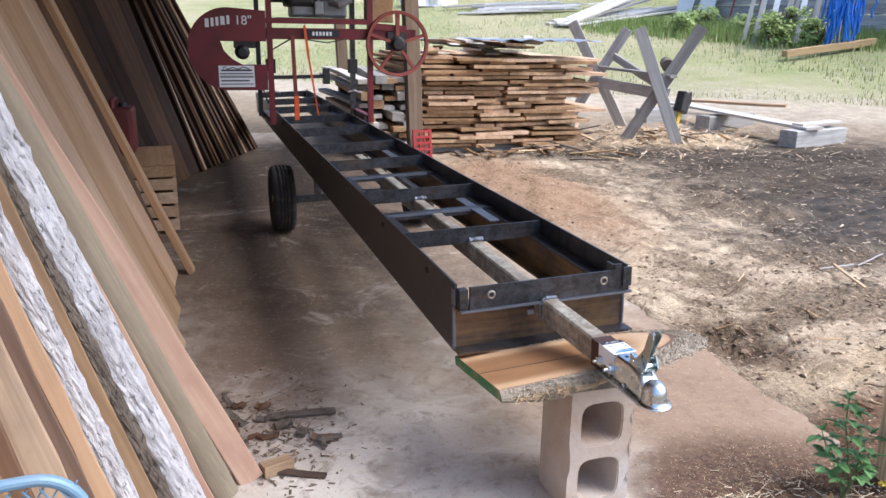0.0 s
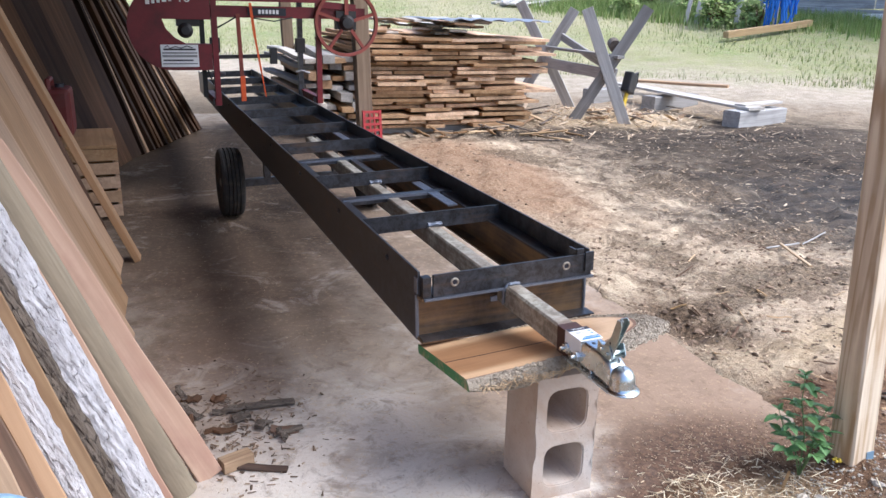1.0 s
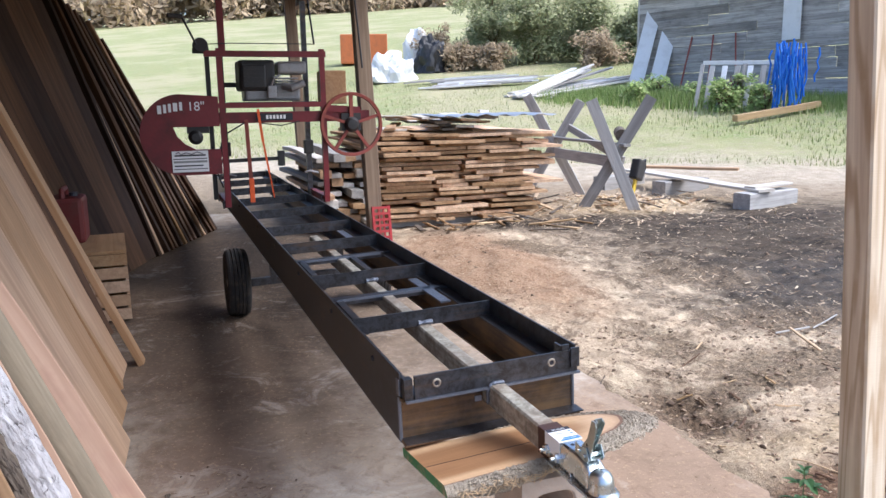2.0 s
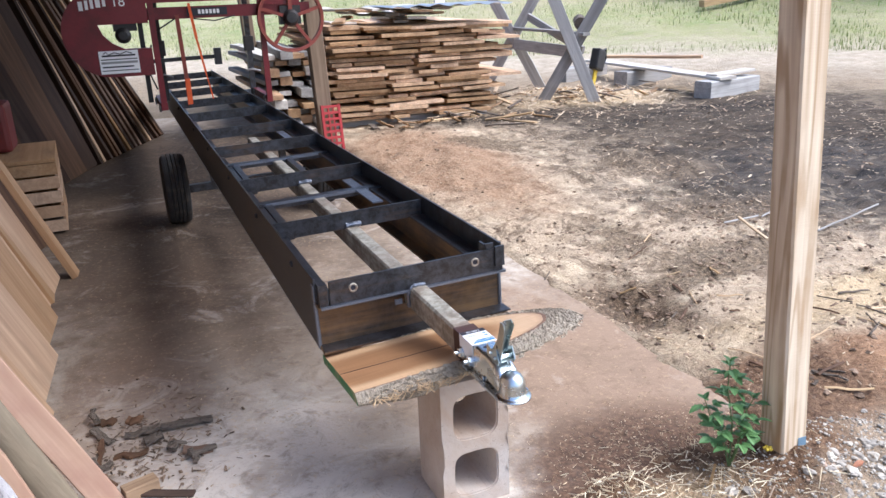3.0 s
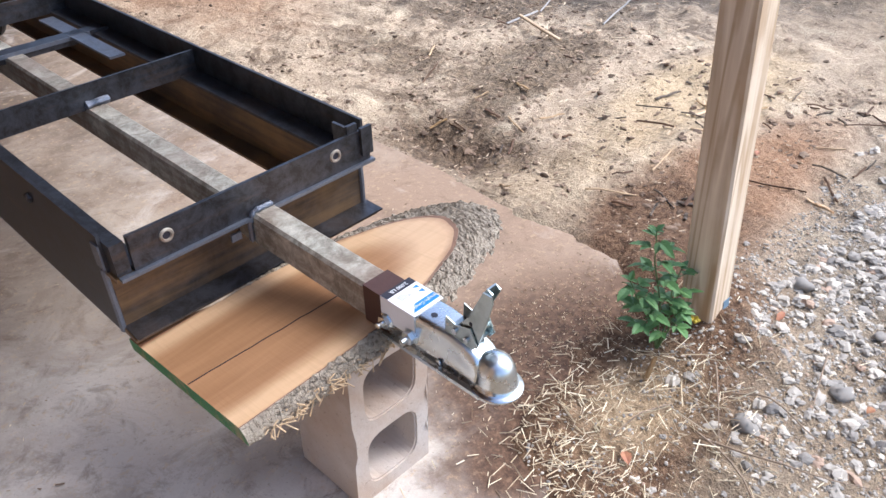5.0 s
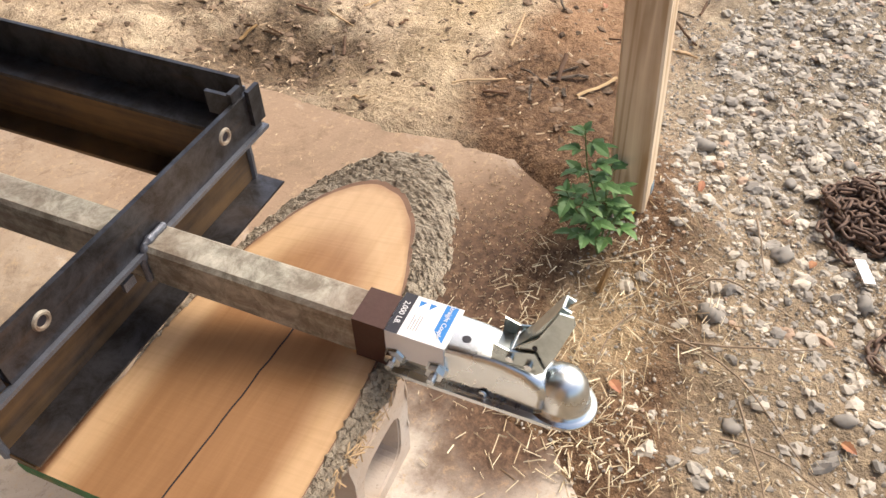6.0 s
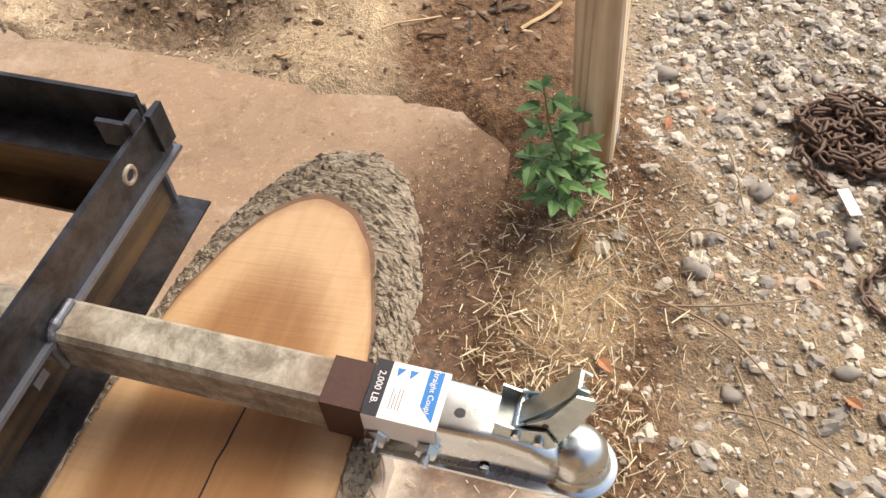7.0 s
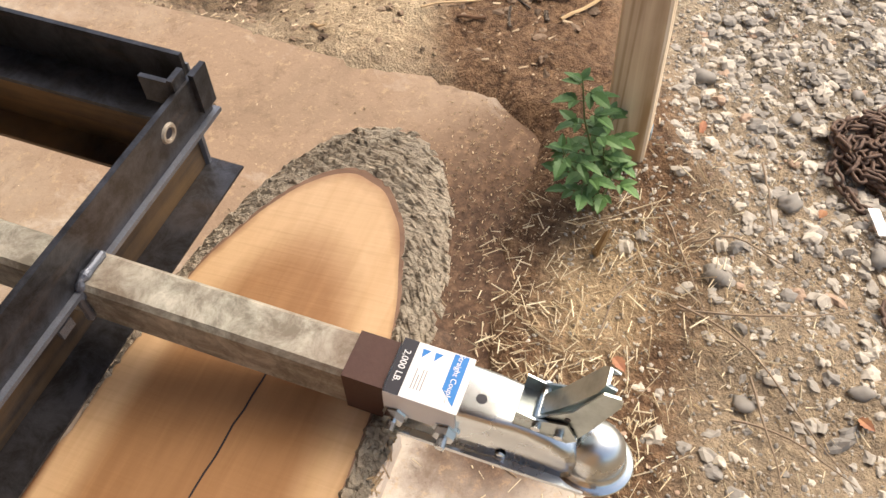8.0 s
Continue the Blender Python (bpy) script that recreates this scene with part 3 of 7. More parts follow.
    nt.links.new(calc(nt, "MULTIPLY_ADD", wet, -0.32, 0.94), b.inputs["Roughness"])
    b.inputs["Specular IOR Level"].default_value = 0.3
    bump(nt, b, calc(nt, "ADD", calc(nt, "MULTIPLY", n2, 1.2), calc(nt, "ADD", n3, calc(nt, "MULTIPLY", n4, 0.5))), 0.85, 0.026)
    return m


M_GROUND = ground_material()
xs = axis_steps([(-140, -20, 15), (-20, -2, 2), (-2, 0.9, 0.25), (0.9, 5.0, 0.03), (5.0, 8.5, 0.06), (8.5, 16, 0.3), (16, 30, 1), (30, 200, 10)])
ys = axis_steps([(-60, -4, 8), (-4, 0.6, 0.3), (0.6, 5.0, 0.03), (5.0, 10, 0.06), (10, 18, 0.3), (18, 40, 1), (40, 260, 10)])
nx, ny = len(xs), len(ys)
gv = [(x, y, ground_z(x, y)) for y in ys for x in xs]
gf = [(j * nx + i, j * nx + i + 1, (j + 1) * nx + i + 1, (j + 1) * nx + i) for j in range(ny - 1) for i in range(nx - 1)]
me = bpy.data.meshes.new("ground")
me.from_pydata(gv, [], gf)
me.materials.append(M_GROUND)
me.shade_smooth()
tagged(new("ground", me), "sawdust-strewn dirt yard rising to rough grass", "ground", kind="structure")

bm = bmesh.new()
edge_pts = []
for i in range(61):
    y = SLAB[3] + (slab_front(SLAB[1]) - SLAB[3]) * i / 60
    edge_pts.append((SLAB[1] + 0.03 * noise.noise((y * 2.3, 0, 1)) + 0.015 * noise.noise((y * 9, 0, 2)), y))
for i in range(1, 60):
    x = SLAB[1] + (SLAB[0] - SLAB[1]) * i / 60
    edge_pts.append((x, slab_front(x)))
outline = edge_pts + [(SLAB[0], slab_front(SLAB[0])), (SLAB[0], SLAB[3])]
prism(bm, outline, 2, -0.12, 0.0)
tagged(part("floor", bm, M_FLOOR), "stained concrete slab dusted with brown sawdust, deep-shed shade painted in", "floor", kind="structure")

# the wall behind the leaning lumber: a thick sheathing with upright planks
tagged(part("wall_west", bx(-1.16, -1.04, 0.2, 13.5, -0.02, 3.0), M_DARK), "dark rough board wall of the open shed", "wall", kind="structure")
bm = bmesh.new()
prism(bm, [(-1.3, 2.86), (3.0, 3.05), (3.0, 3.10), (-1.3, 2.91)], 1, 1.78, 11.6)
for i in range(9):
    y = 1.83 + i * 1.17
    prism(bm, [(-1.2, 2.72), (2.95, 2.90), (2.95, 3.036), (-1.2, 2.862)], 1, y, y + 0.045)
tagged(part("ceiling", bm, M_BROWN), "open shed roof of boards on rafters", "ceiling", kind="structure")


def shed_post(x, y, z0, z1, w, d, label, mat, lean=(0, 0), sticker=False):
    th = thing("shed_post", label, "post", "shed posts", pose(x, y, z0, lean[0], lean[1], 0))
    L = z1 - z0
    bm = bmesh.new()
    rings = []
    for i in range(25):
        t = L * i / 24
        dx, dy = 0.003 * noise.noise((i * 0.5, x, 1)), 0.003 * noise.noise((i * 0.5, y, 2))
        c = 0.006
        a, b = w / 2, d / 2
        rings.append([(px + dx, t, py + dy) for px, py in ((-a + c, -b), (a - c, -b), (a, -b + c), (a, b - c), (a - c, b), (-a + c, b), (-a, b - c), (-a, -b + c))])
    loft(bm, rings)
    body = part("post_body", bm, mat, th, loc=pose(0, 0, 0, 90, 0, 0))
    if sticker:
        bm = bmesh.new()
        box(bm, w / 2 - 0.035, w / 2 - 0.005, -d / 2 - 0.002, -d / 2 - 0.0004, 0.02, 0.09)
        part("tag", bm, M_CHAIR, th, "faded blue tag")
    return th


shed_post(2.604, 2.049, 0.02, 2.95, 0.093, 0.093, "weathered pale wooden post beside the gravel", M_POST, (-4.2, 0), True)
shed_post(2.60, 7.95, -0.02, 2.93, 0.14, 0.14, "shaded wooden post before the stacked lumber", M_SHADEPOST, (0, -2.5))
shed_post(2.42, 11.1, -0.02, 2.93, 0.14, 0.14, "shaded wooden post at the open end", M_SHADEPOST, (0, -2.5))
b_ = part("roof_beam", bx(2.40, 2.48, 2.02, 11.5, 2.70, 2.86), M_BROWN)
tagged(b_, "rough wooden beam along the posts under the roof", "beam", kind="structure")

# ---- the mill's track on its trailer frame ----
TR = Matrix.Translation((1.64, 2.575, 0.0)) @ pose(0, 0, 0, 0, 0, 1.35) @ Matrix.Translation((0, 0, 0.49)) @ pose(0, 0, 0, 0, -1.7, 0) @ Matrix.Translation((0, 0, -0.49))
trk = thing("mill_track_trailer", "black steel sawmill track frame with tongue and wheels", "trailer", m=TR)
LEN, HW = 7.45, 0.30
ZB, ZC, ZT = 0.412, 0.566, 0.646     # channel's foot, its top, the rail's top


def channel(bm, x_web, inward, y0, y1):
    t = 0.007
    f = 0.05 * inward
    prism(bm, [(x_web, ZB), (x_web + f, ZB), (x_web + f, ZB + t), (x_web + t * inward, ZB + t * 1.6), (x_web + t * inward, ZC - t * 1.6), (x_web + f, ZC - t), (x_web + f, ZC), (x_web, ZC)], 1, y0, y1)


def weld_bead(bm, pts, r, seed):
    """One lumpy bead along a line."""
    fine = []
    for a, b in zip(pts[:-1], pts[1:]):
        a, b = Vector(a), Vector(b)
        fine += [a.lerp(b, k / 6) for k in range(6)]
    fine.append(Vector(pts[-1]))
    rings = []
    for i, (p, sd, u) in enumerate(frames(fine)):
        rr = r * (0.8 + 0.4 * noise.noise((i * 0.37, seed, 1)) + 0.08 * math.sin(i * 1.9))
        if i in (0, len(fine) - 1):
            rr *= 0.3
        rings.append([p + (sd * math.cos(t) + u * math.sin(t)) * rr for t in (2 * math.pi * k / 9 for k in range(9))])
    loft(bm, rings)


for s in (-1, 1):
    bm = bmesh.new()
    channel(bm, s * HW, -s, 0.055, LEN)
    part("side_beam", bm, M_STEEL_R if s > 0 else M_STEEL, trk, "dark channel beam" if s < 0 else "rust-streaked channel beam")
    bm = bmesh.new()
    o = s * (HW + 0.002)
    prism(bm, [(o, ZC + 0.002), (o, ZT), (o - s * 0.007, ZT), (o - s * 0.007, ZC + 0.009), (o - s * 0.062, ZC + 0.009), (o - s * 0.062, ZC + 0.002)], 1, 0.03, LEN)
    part("rail", bm, M_STEEL, trk, "black angle-iron rail")
    for i, y in enumerate((0.33, 0.98, 1.75, 2.6, 3.4, 4.6, 5.7)):
        bm = bmesh.new()
        lathe(bm, (s * (HW + 0.003), y, ZC + 0.035), (s, 0, 0), [(0.011, 0), (0.011, 0.005), (0.007, 0.008), (0.001, 0.009)], 6)
        part("bolt_head", bm, M_STEEL, trk)
    bm = bmesh.new()
    box(bm, s * (HW + 0.0025), s * (HW + 0.006), 0.028, 0.055, ZC + 0.01, ZC + 0.06)
    tube(bm, [(s * HW, 0.05, ZB + 0.01), (s * HW, 0.048, 0.48), (s * HW, 0.05, ZC)], 0.006, 6)
    part("weld_seam", bm, M_WELD, trk, "bluish weld seam")
# front channel, open to the front, and the angle above it
bm = bmesh.new()
t = 0.007
ZF = ZB + 0.005      # the front channel sits a little higher, on the slab
prism(bm, [(0.002, ZF), (0.058, ZF), (0.058, ZC), (0.0, ZC), (0.0, ZC - t), (0.050, ZC - t * 1.6), (0.050, ZF + t * 1.6), (0.002, ZF + t)], 0, -HW, HW)
part("front_channel", bm, M_STEEL_R, trk, "rust-streaked front channel")
part("bottom_flange", bx(-HW + 0.002, HW + 0.010, -0.006, 0.0495, ZF + 0.0085, ZF + 0.0125), M_STEEL, trk, "blue-black lower flange")
bm = bmesh.new()
prism(bm, [(-0.004, ZC + 0.003), (-0.004, ZT - 0.004), (0.004, ZT - 0.004), (0.004, ZC + 0.010), (0.06, ZC + 0.010), (0.06, ZC + 0.003)], 0, -HW + 0.035, HW - 0.012)
part("front_rail", bm, M_STEEL, trk, "bluish black front angle")
bm = bmesh.new()
prism(bm, [(-HW + 0.005, -0.012), (HW - 0.005, -0.012), (HW - 0.005, 0.0), (-HW + 0.005, 0.0)], 2, ZC - 0.004, ZC + 0.0025)
part("weld_seam", bm, M_WELD, trk, "bright weld line")
for x in (-0.195, 0.195):
    bm = bmesh.new()
    ring(bm, (x, -0.0045, ZC + 0.045), (0, 1, 0), 0.011, 0.0035, 18, 6)
    part("bolt_hole_rim", bm, M_TONGUE, trk, "worn ring round a bolt hole")
    bm = bmesh.new()
    lathe(bm, (x, -0.0042, ZC + 0.045), (0, -1, 0), [(0.009, 0), (0.009, 0.0006), (0.001, 0.0006)], 14)
    part("bolt_hole", bm, M_INK, trk, "dark bolt hole")
# stop lugs welded at the right front corner
bm = bmesh.new()
box(bm, 0.235, 0.262, 0.0, 0.008, ZT - 0.03, ZT + 0.014)
box(bm, 0.235, 0.242, 0.0, 0.05, ZT - 0.03, ZT + 0.010)
box(bm, 0.262, 0.292, -0.012, -0.004, ZT - 0.06, ZT + 0.004)
part("stop_lug", bm, M_STEEL, trk, "small steel lug")
bm = bmesh.new()
box(bm, -HW + 0.004, -HW + 0.03, 0.0, 0.03, ZC + 0.004, ZT - 0.012)
box(bm, -HW + 0.036, -HW + 0.042, -0.006, 0.008, ZT - 0.035, ZT - 0.006)
part("stop_lug", bm, M_STEEL, trk, "welded corner lug")
# cross members
for y in (0.70, 1.50, 2.42, 3.10, 3.95, 4.80, 5.65, 6.50, 7.40):
    bm = bmesh.new()
    z1 = ZT - 0.012
    prism(bm, [(y, z1 - 0.065), (y, z1), (y + 0.007, z1), (y + 0.007, z1 - 0.058), (y + 0.06, z1 - 0.058), (y + 0.06, z1 - 0.065)], 0, -HW + 0.008, HW - 0.008)
    part("cross_member", bm, M_STEEL, trk, "black angle cross member")
for y in (1.20, 2.12):
    bm = bmesh.new()
    prism(bm, [(y, ZC - 0.01), (y, ZC + 0.018), (y + 0.045, ZC + 0.018), (y + 0.045, ZC - 0.01)], 0, -HW + 0.01, HW - 0.01)
    part("cross_strip", bm, M_STEEL, trk, "flat steel strip with a bright edge")
    bm = bmesh.new()
    box(bm, -HW + 0.07, HW - 0.07, y - 0.004, y - 0.0005, ZC + 0.006, ZC + 0.018)
    part("weld_seam", bm, M_WELD, trk)
for y0, y1, x in ((0.76, 1.2, -0.235), (1.56, 2.12, 0.05), (1.56, 2.12, -0.235)):
    part("short_brace", bx(x, x + 0.03, y0, y1, ZC - 0.02, ZC + 0.012), M_STEEL, trk, "short steel brace")
for y0, y1 in ((0.95, 1.42), (2.5, 3.0)):
    part("flat_strip", bx(HW - 0.13, HW - 0.085, y0, y1, ZC + 0.011, ZC + 0.018), M_WELD, trk, "bare grey steel strip")
for y in (0.705, 1.505):
    bm = bmesh.new()
    weld_bead(bm, [(-0.022, y - 0.004, ZC + 0.014), (0.012, y - 0.008, ZC + 0.018), (0.045, y - 0.004, ZC + 0.014)], 0.012, int(y * 10))
    part("weld_blob", bm, M_WELD, trk, "bluish weld")
# tongue
TX, TW, TZ0, TZ1 = 0.004, 0.0275, 0.500, 0.574
bm = bmesh.new()
prism(bm, [(-TW + 0.006, TZ0), (TW - 0.006, TZ0), (TW, TZ0 + 0.006), (TW, TZ1 - 0.006), (TW - 0.006, TZ1), (-TW + 0.006, TZ1), (-TW, TZ1 - 0.006), (-TW, TZ0 + 0.006)], 1, -0.40, 2.95)
tongue = part("tongue", bm, M_TONGUE, trk, "worn grey-brown square tube tongue", loc=pose(TX, 0, 0))
bm = bmesh.new()
e = 0.0012
prism(bm, [(-TW - e, TZ0 - e), (TW + e, TZ0 - e), (TW + e, TZ1 + e), (-TW - e, TZ1 + e)], 1, -0.398, -0.335)
part("primer_band", bm, M_PRIMER, tongue, "dark brown primer band")
bm = bmesh.new()
weld_bead(bm, [(TX - TW - 0.006, -0.004, TZ0 + 0.01), (TX - TW - 0.006, -0.006, TZ1 - 0.02), (TX - TW + 0.006, -0.008, TZ1 + 0.004), (TX, -0.010, TZ1 + 0.006), (TX + TW - 0.004, -0.008, TZ1 + 0.003)], 0.007, 3)
part("weld_blob", bm, M_WELD, trk, "bluish weld round the tongue")
part("bare_lug", bx(-0.070, -0.048, 0.0, 0.006, ZC - 0.040, ZC - 0.024), M_WELD, trk, "bare bright lug")

# coupler
cp = part("coupler", bmesh.new(), M_ZINC, trk, "bright zinc-plated straight coupler", loc=pose(TX, -0.383, 0))
bm = bmesh.new()
zt = TZ1 + 0.006
rows = []
for y, w, h, zl in ((0.0, 0.036, zt, 0.520), (-0.105, 0.036, zt, 0.516), (-0.15, 0.0345, zt, 0.513), (-0.18, 0.0315, zt - 0.001, 0.511), (-0.20, 0.031, zt - 0.003, 0.510), (-0.23, 0.0315, zt - 0.008, 0.509), (-0.255, 0.032, zt - 0.016, 0.508), (-0.275, 0.031, zt - 0.028, 0.508)):
    rnd_ = 2 / (9.0 if y > -0.16 else 9.0 - 5.5 * (-0.16 - y) / 0.125)
    arch = []
    for k in range(25):
        a = math.pi * (1 - k / 24)
        arch.append((w * abs(math.cos(a)) ** rnd_ * (1 if math.cos(a) >= 0 else -1), y, zl + 0.010 + (h - zl - 0.010) * math.sin(a) ** rnd_))
    rows.append([(-w - 0.006, y, zl)] + arch + [(w + 0.006, y, zl)])
loft(bm, rows)
part("coupler_body", bm, M_ZINC, cp, smooth=True)
bm = bmesh.new()
prof = [(0.047, 0.0), (0.0475, 0.003), (0.046, 0.0055), (0.041, 0.007), (0.0365, 0.011), (0.0345, 0.020), (0.034, 0.036), (0.032, 0.048), (0.0275, 0.059), (0.020, 0.067), (0.010, 0.0715), (0.001, 0.0725)]
lathe(bm, (0, -0.288, 0.505), (0, 0, 1), [(r, h * 0.86) for r, h in prof], 40)
part("ball_socket", bm, M_ZINC, cp, "rounded ball socket", smooth=True)
bm = bmesh.new()
for sx in (-1, 1):
    prism(bm, [(sx * 0.030, -0.01), (sx * 0.048, -0.01), (sx * 0.047, -0.29), (sx * 0.030, -0.29)], 2, 0.503, 0.510)
part("foot_flange", bm, M_ZINC, cp)
# latch: saddle, lever and pin
bm = bmesh.new()
for sx in (-1, 1):
    prism(bm, [(-0.178, zt + 0.001), (-0.25, zt - 0.006), (-0.262, zt + 0.006), (-0.245, zt + 0.034), (-0.205, zt + 0.024), (-0.180, zt + 0.030)], 0, sx * 0.022, sx * 0.0245)
box(bm, -0.0245, 0.0245, -0.25, -0.178, zt - 0.001, zt + 0.003)
part("latch_saddle", bm, M_ZINC_D, cp, "folded latch bracket")
bm = bmesh.new()
rings = []
for y, z, w, tk in ((-0.200, zt + 0.010, 0.012, 0.006), (-0.212, zt + 0.024, 0.013, 0.006), (-0.230, zt + 0.046, 0.014, 0.005), (-0.248, zt + 0.075, 0.015, 0.004), (-0.266, zt + 0.104, 0.016, 0.004), (-0.272, zt + 0.114, 0.011, 0.004)):
    rings.append([(-w, y, z), (-w, y - 0.014, z - 0.005), (-w + 0.003, y - 0.014, z - 0.005), (-w + 0.003, y - tk, z), (w - 0.003, y - tk, z), (w - 0.003, y - 0.014, z - 0.005), (w, y - 0.014, z - 0.005), (w, y, z)])
loft(bm, rings)
part("latch_lever", bm, M_ZINC_D, cp, "raised latch lever")
bm = bmesh.new()
prism(bm, [(-0.190, zt + 0.004), (-0.258, zt - 0.004), (-0.276, zt + 0.040), (-0.296, zt + 0.100), (-0.292, zt + 0.112), (-0.272, zt + 0.112), (-0.246, zt + 0.058), (-0.215, zt + 0.030)], 0, -0.0205, -0.0175)
part("latch_plate", bm, M_ZINC_D, cp, "triangular pressed latch plate")
for y, z in ((-0.232, zt + 0.018), (-0.250, zt + 0.022), (-0.243, zt + 0.040)):
    bm = bmesh.new()
    lathe(bm, (-0.0206, y, z), (-1, 0, 0), [(0.0042, 0), (0.0042, 0.0005), (0.001, 0.0006)], 10)
    part("plate_hole", bm, M_INK, cp, "dark hole")
for y, z in ((-0.208, zt + 0.014), (-0.238, zt + 0.010)):
    bm = bmesh.new()
    tube(bm, [(-0.030, y, z), (0.030, y, z)], 0.005, 10)
    part("latch_pin", bm, M_ZINC, cp)
for y in (-0.018, -0.092):
    bm = bmesh.new()
    tube(bm, [(-0.062, y, 0.535), (0.060, y, 0.535)], 0.0055, 10)
    for a, r in ((-0.040, 0.0125), (0.0445, 0.011)):
        lathe(bm, (a, y, 0.535), (-1, 0, 0), [(0.004, -0.004), (0.016, -0.004), (0.016, -0.001), (r, -0.001), (r, 0.009), (0.005, 0.010)], 6 if a < 0 else 8)
    part("bolt", bm, M_ZINC, cp, "zinc bolt with nut")
bm = bmesh.new()
lathe(bm, (-0.036, -0.170, 0.515), (-1, 0, 0), [(0.006, 0), (0.006, 0.003), (0.003, 0.004)], 10)
part("rivet", bm, M_ZINC, cp)
bm = bmesh.new()
lathe(bm, (-0.008, -0.130, zt + 0.0002), (0, 0, 1), [(0.006, 0), (0.006, 0.0005), (0.001, 0.0006)], 14)
part("drain_hole", bm, M_INK, cp, "dark hole")
# paper label folded over the coupler's neck
lab = part("label", bx(-0.0373, 0.0373, -0.106, -0.002, zt + 0.0006, zt + 0.0014), M_WHITE, cp, "white, blue and black paper label")
part("label_flap", bx(-0.0378, -0.0368, -0.104, -0.002, zt - 0.046, zt + 0.0006), M_WHITE, cp, "white paper flap")
part("label_stripe", bx(-0.0372, 0.0372, -0.024, -0.0022, zt + 0.0015, zt + 0.0019), M_INK, cp, "black printed stripe")
bm = bmesh.new()
prism(bm, [(0.036, -0.076), (0.036, -0.097), (-0.030, -0.097), (-0.012, -0.076)], 2, zt + 0.0015, zt + 0.0019)
part("label_stripe", bm, M_BLUE, cp, "blue printed stripe")


def lettering(text, size, m, mat, parent, name="lettering"):
    cu = bpy.data.curves.new(name, "FONT")
    cu.body, cu.size, cu.align_x, cu.align_y, cu.extrude = text, size, "CENTER", "CENTER", 0.0002
    tmp = bpy.data.objects.new(name, cu)
    scene.collection.objects.link(tmp)
    bpy.context.view_layer.update()
    me2 = bpy.data.meshes.new_from_object(tmp.evaluated_get(bpy.context.evaluated_depsgraph_get()))
    bpy.data.objects.remove(tmp)
    me2.materials.clear()
    me2.materials.append(mat)
    ob = new(name, me2)
    ob.parent = parent
    ob.matrix_basis = m
    return ob


lettering("Straight Coupler", 0.0088, pose(0.004, -0.0865, zt + 0.0022, 0, 0, 180), M_WHITE, cp)
lettering("2,000 LB.", 0.0105, pose(0.0, -0.013, zt + 0.0022, 0, 0, 180), M_WHITE, cp)
for k in range(4):
    part("label_print", bx(-0.024, 0.004 if k != 1 else -0.004, -0.036 - 0.0045 * k, -0.0345 - 0.0045 * k, zt + 0.0015, zt + 0.0018), M_GREYMET, cp)
for k in range(2):
    bm = bmesh.new()
    prism(bm, [(0.030, -0.032 - 0.018 * k), (0.030, -0.044 - 0.018 * k), (0.018, -0.034 - 0.018 * k)], 2, zt + 0.0015, zt + 0.0018)
    part("label_print", bm, M_BLUE, cp)
# the coupler is a short one: draw its parts together along its length
SHORT, SLIM = 0.78, 0.89
for ob in cp.children:
    if ob.name.startswith("lettering"):
        ob.matrix_basis = Matrix.Translation((0, (SHORT - 1) * ob.matrix_basis.translation.y, 0)) @ ob.matrix_basis
        continue
    vs = ob.data.vertices
    for v in vs:
        v.co.x *= SLIM
    mid = sum(v.co.y for v in vs) / len(vs)
    rigid = ob.name.split(".")[0] in ("ball_socket", "bolt", "latch_pin", "rivet", "drain_hole")
    for v in vs:
        v.co.y = v.co.y + mid * (SHORT - 1) if rigid else v.co.y * SHORT
# axle and wheels
axle = part("axle", bmesh.new(), M_STEEL, trk, "dark steel axle")
AY = 3.27
bm = bmesh.new()
bar(bm, (-0.48, AY, 0.235), (0.48, AY, 0.235), 0.05, 0.05)
for s in (-1, 1):
    box(bm, s * 0.24 - 0.02, s * 0.24 + 0.02, AY - 0.03, AY + 0.03, 0.26, ZB)
part("axle_beam", bm, M_STEEL, axle)
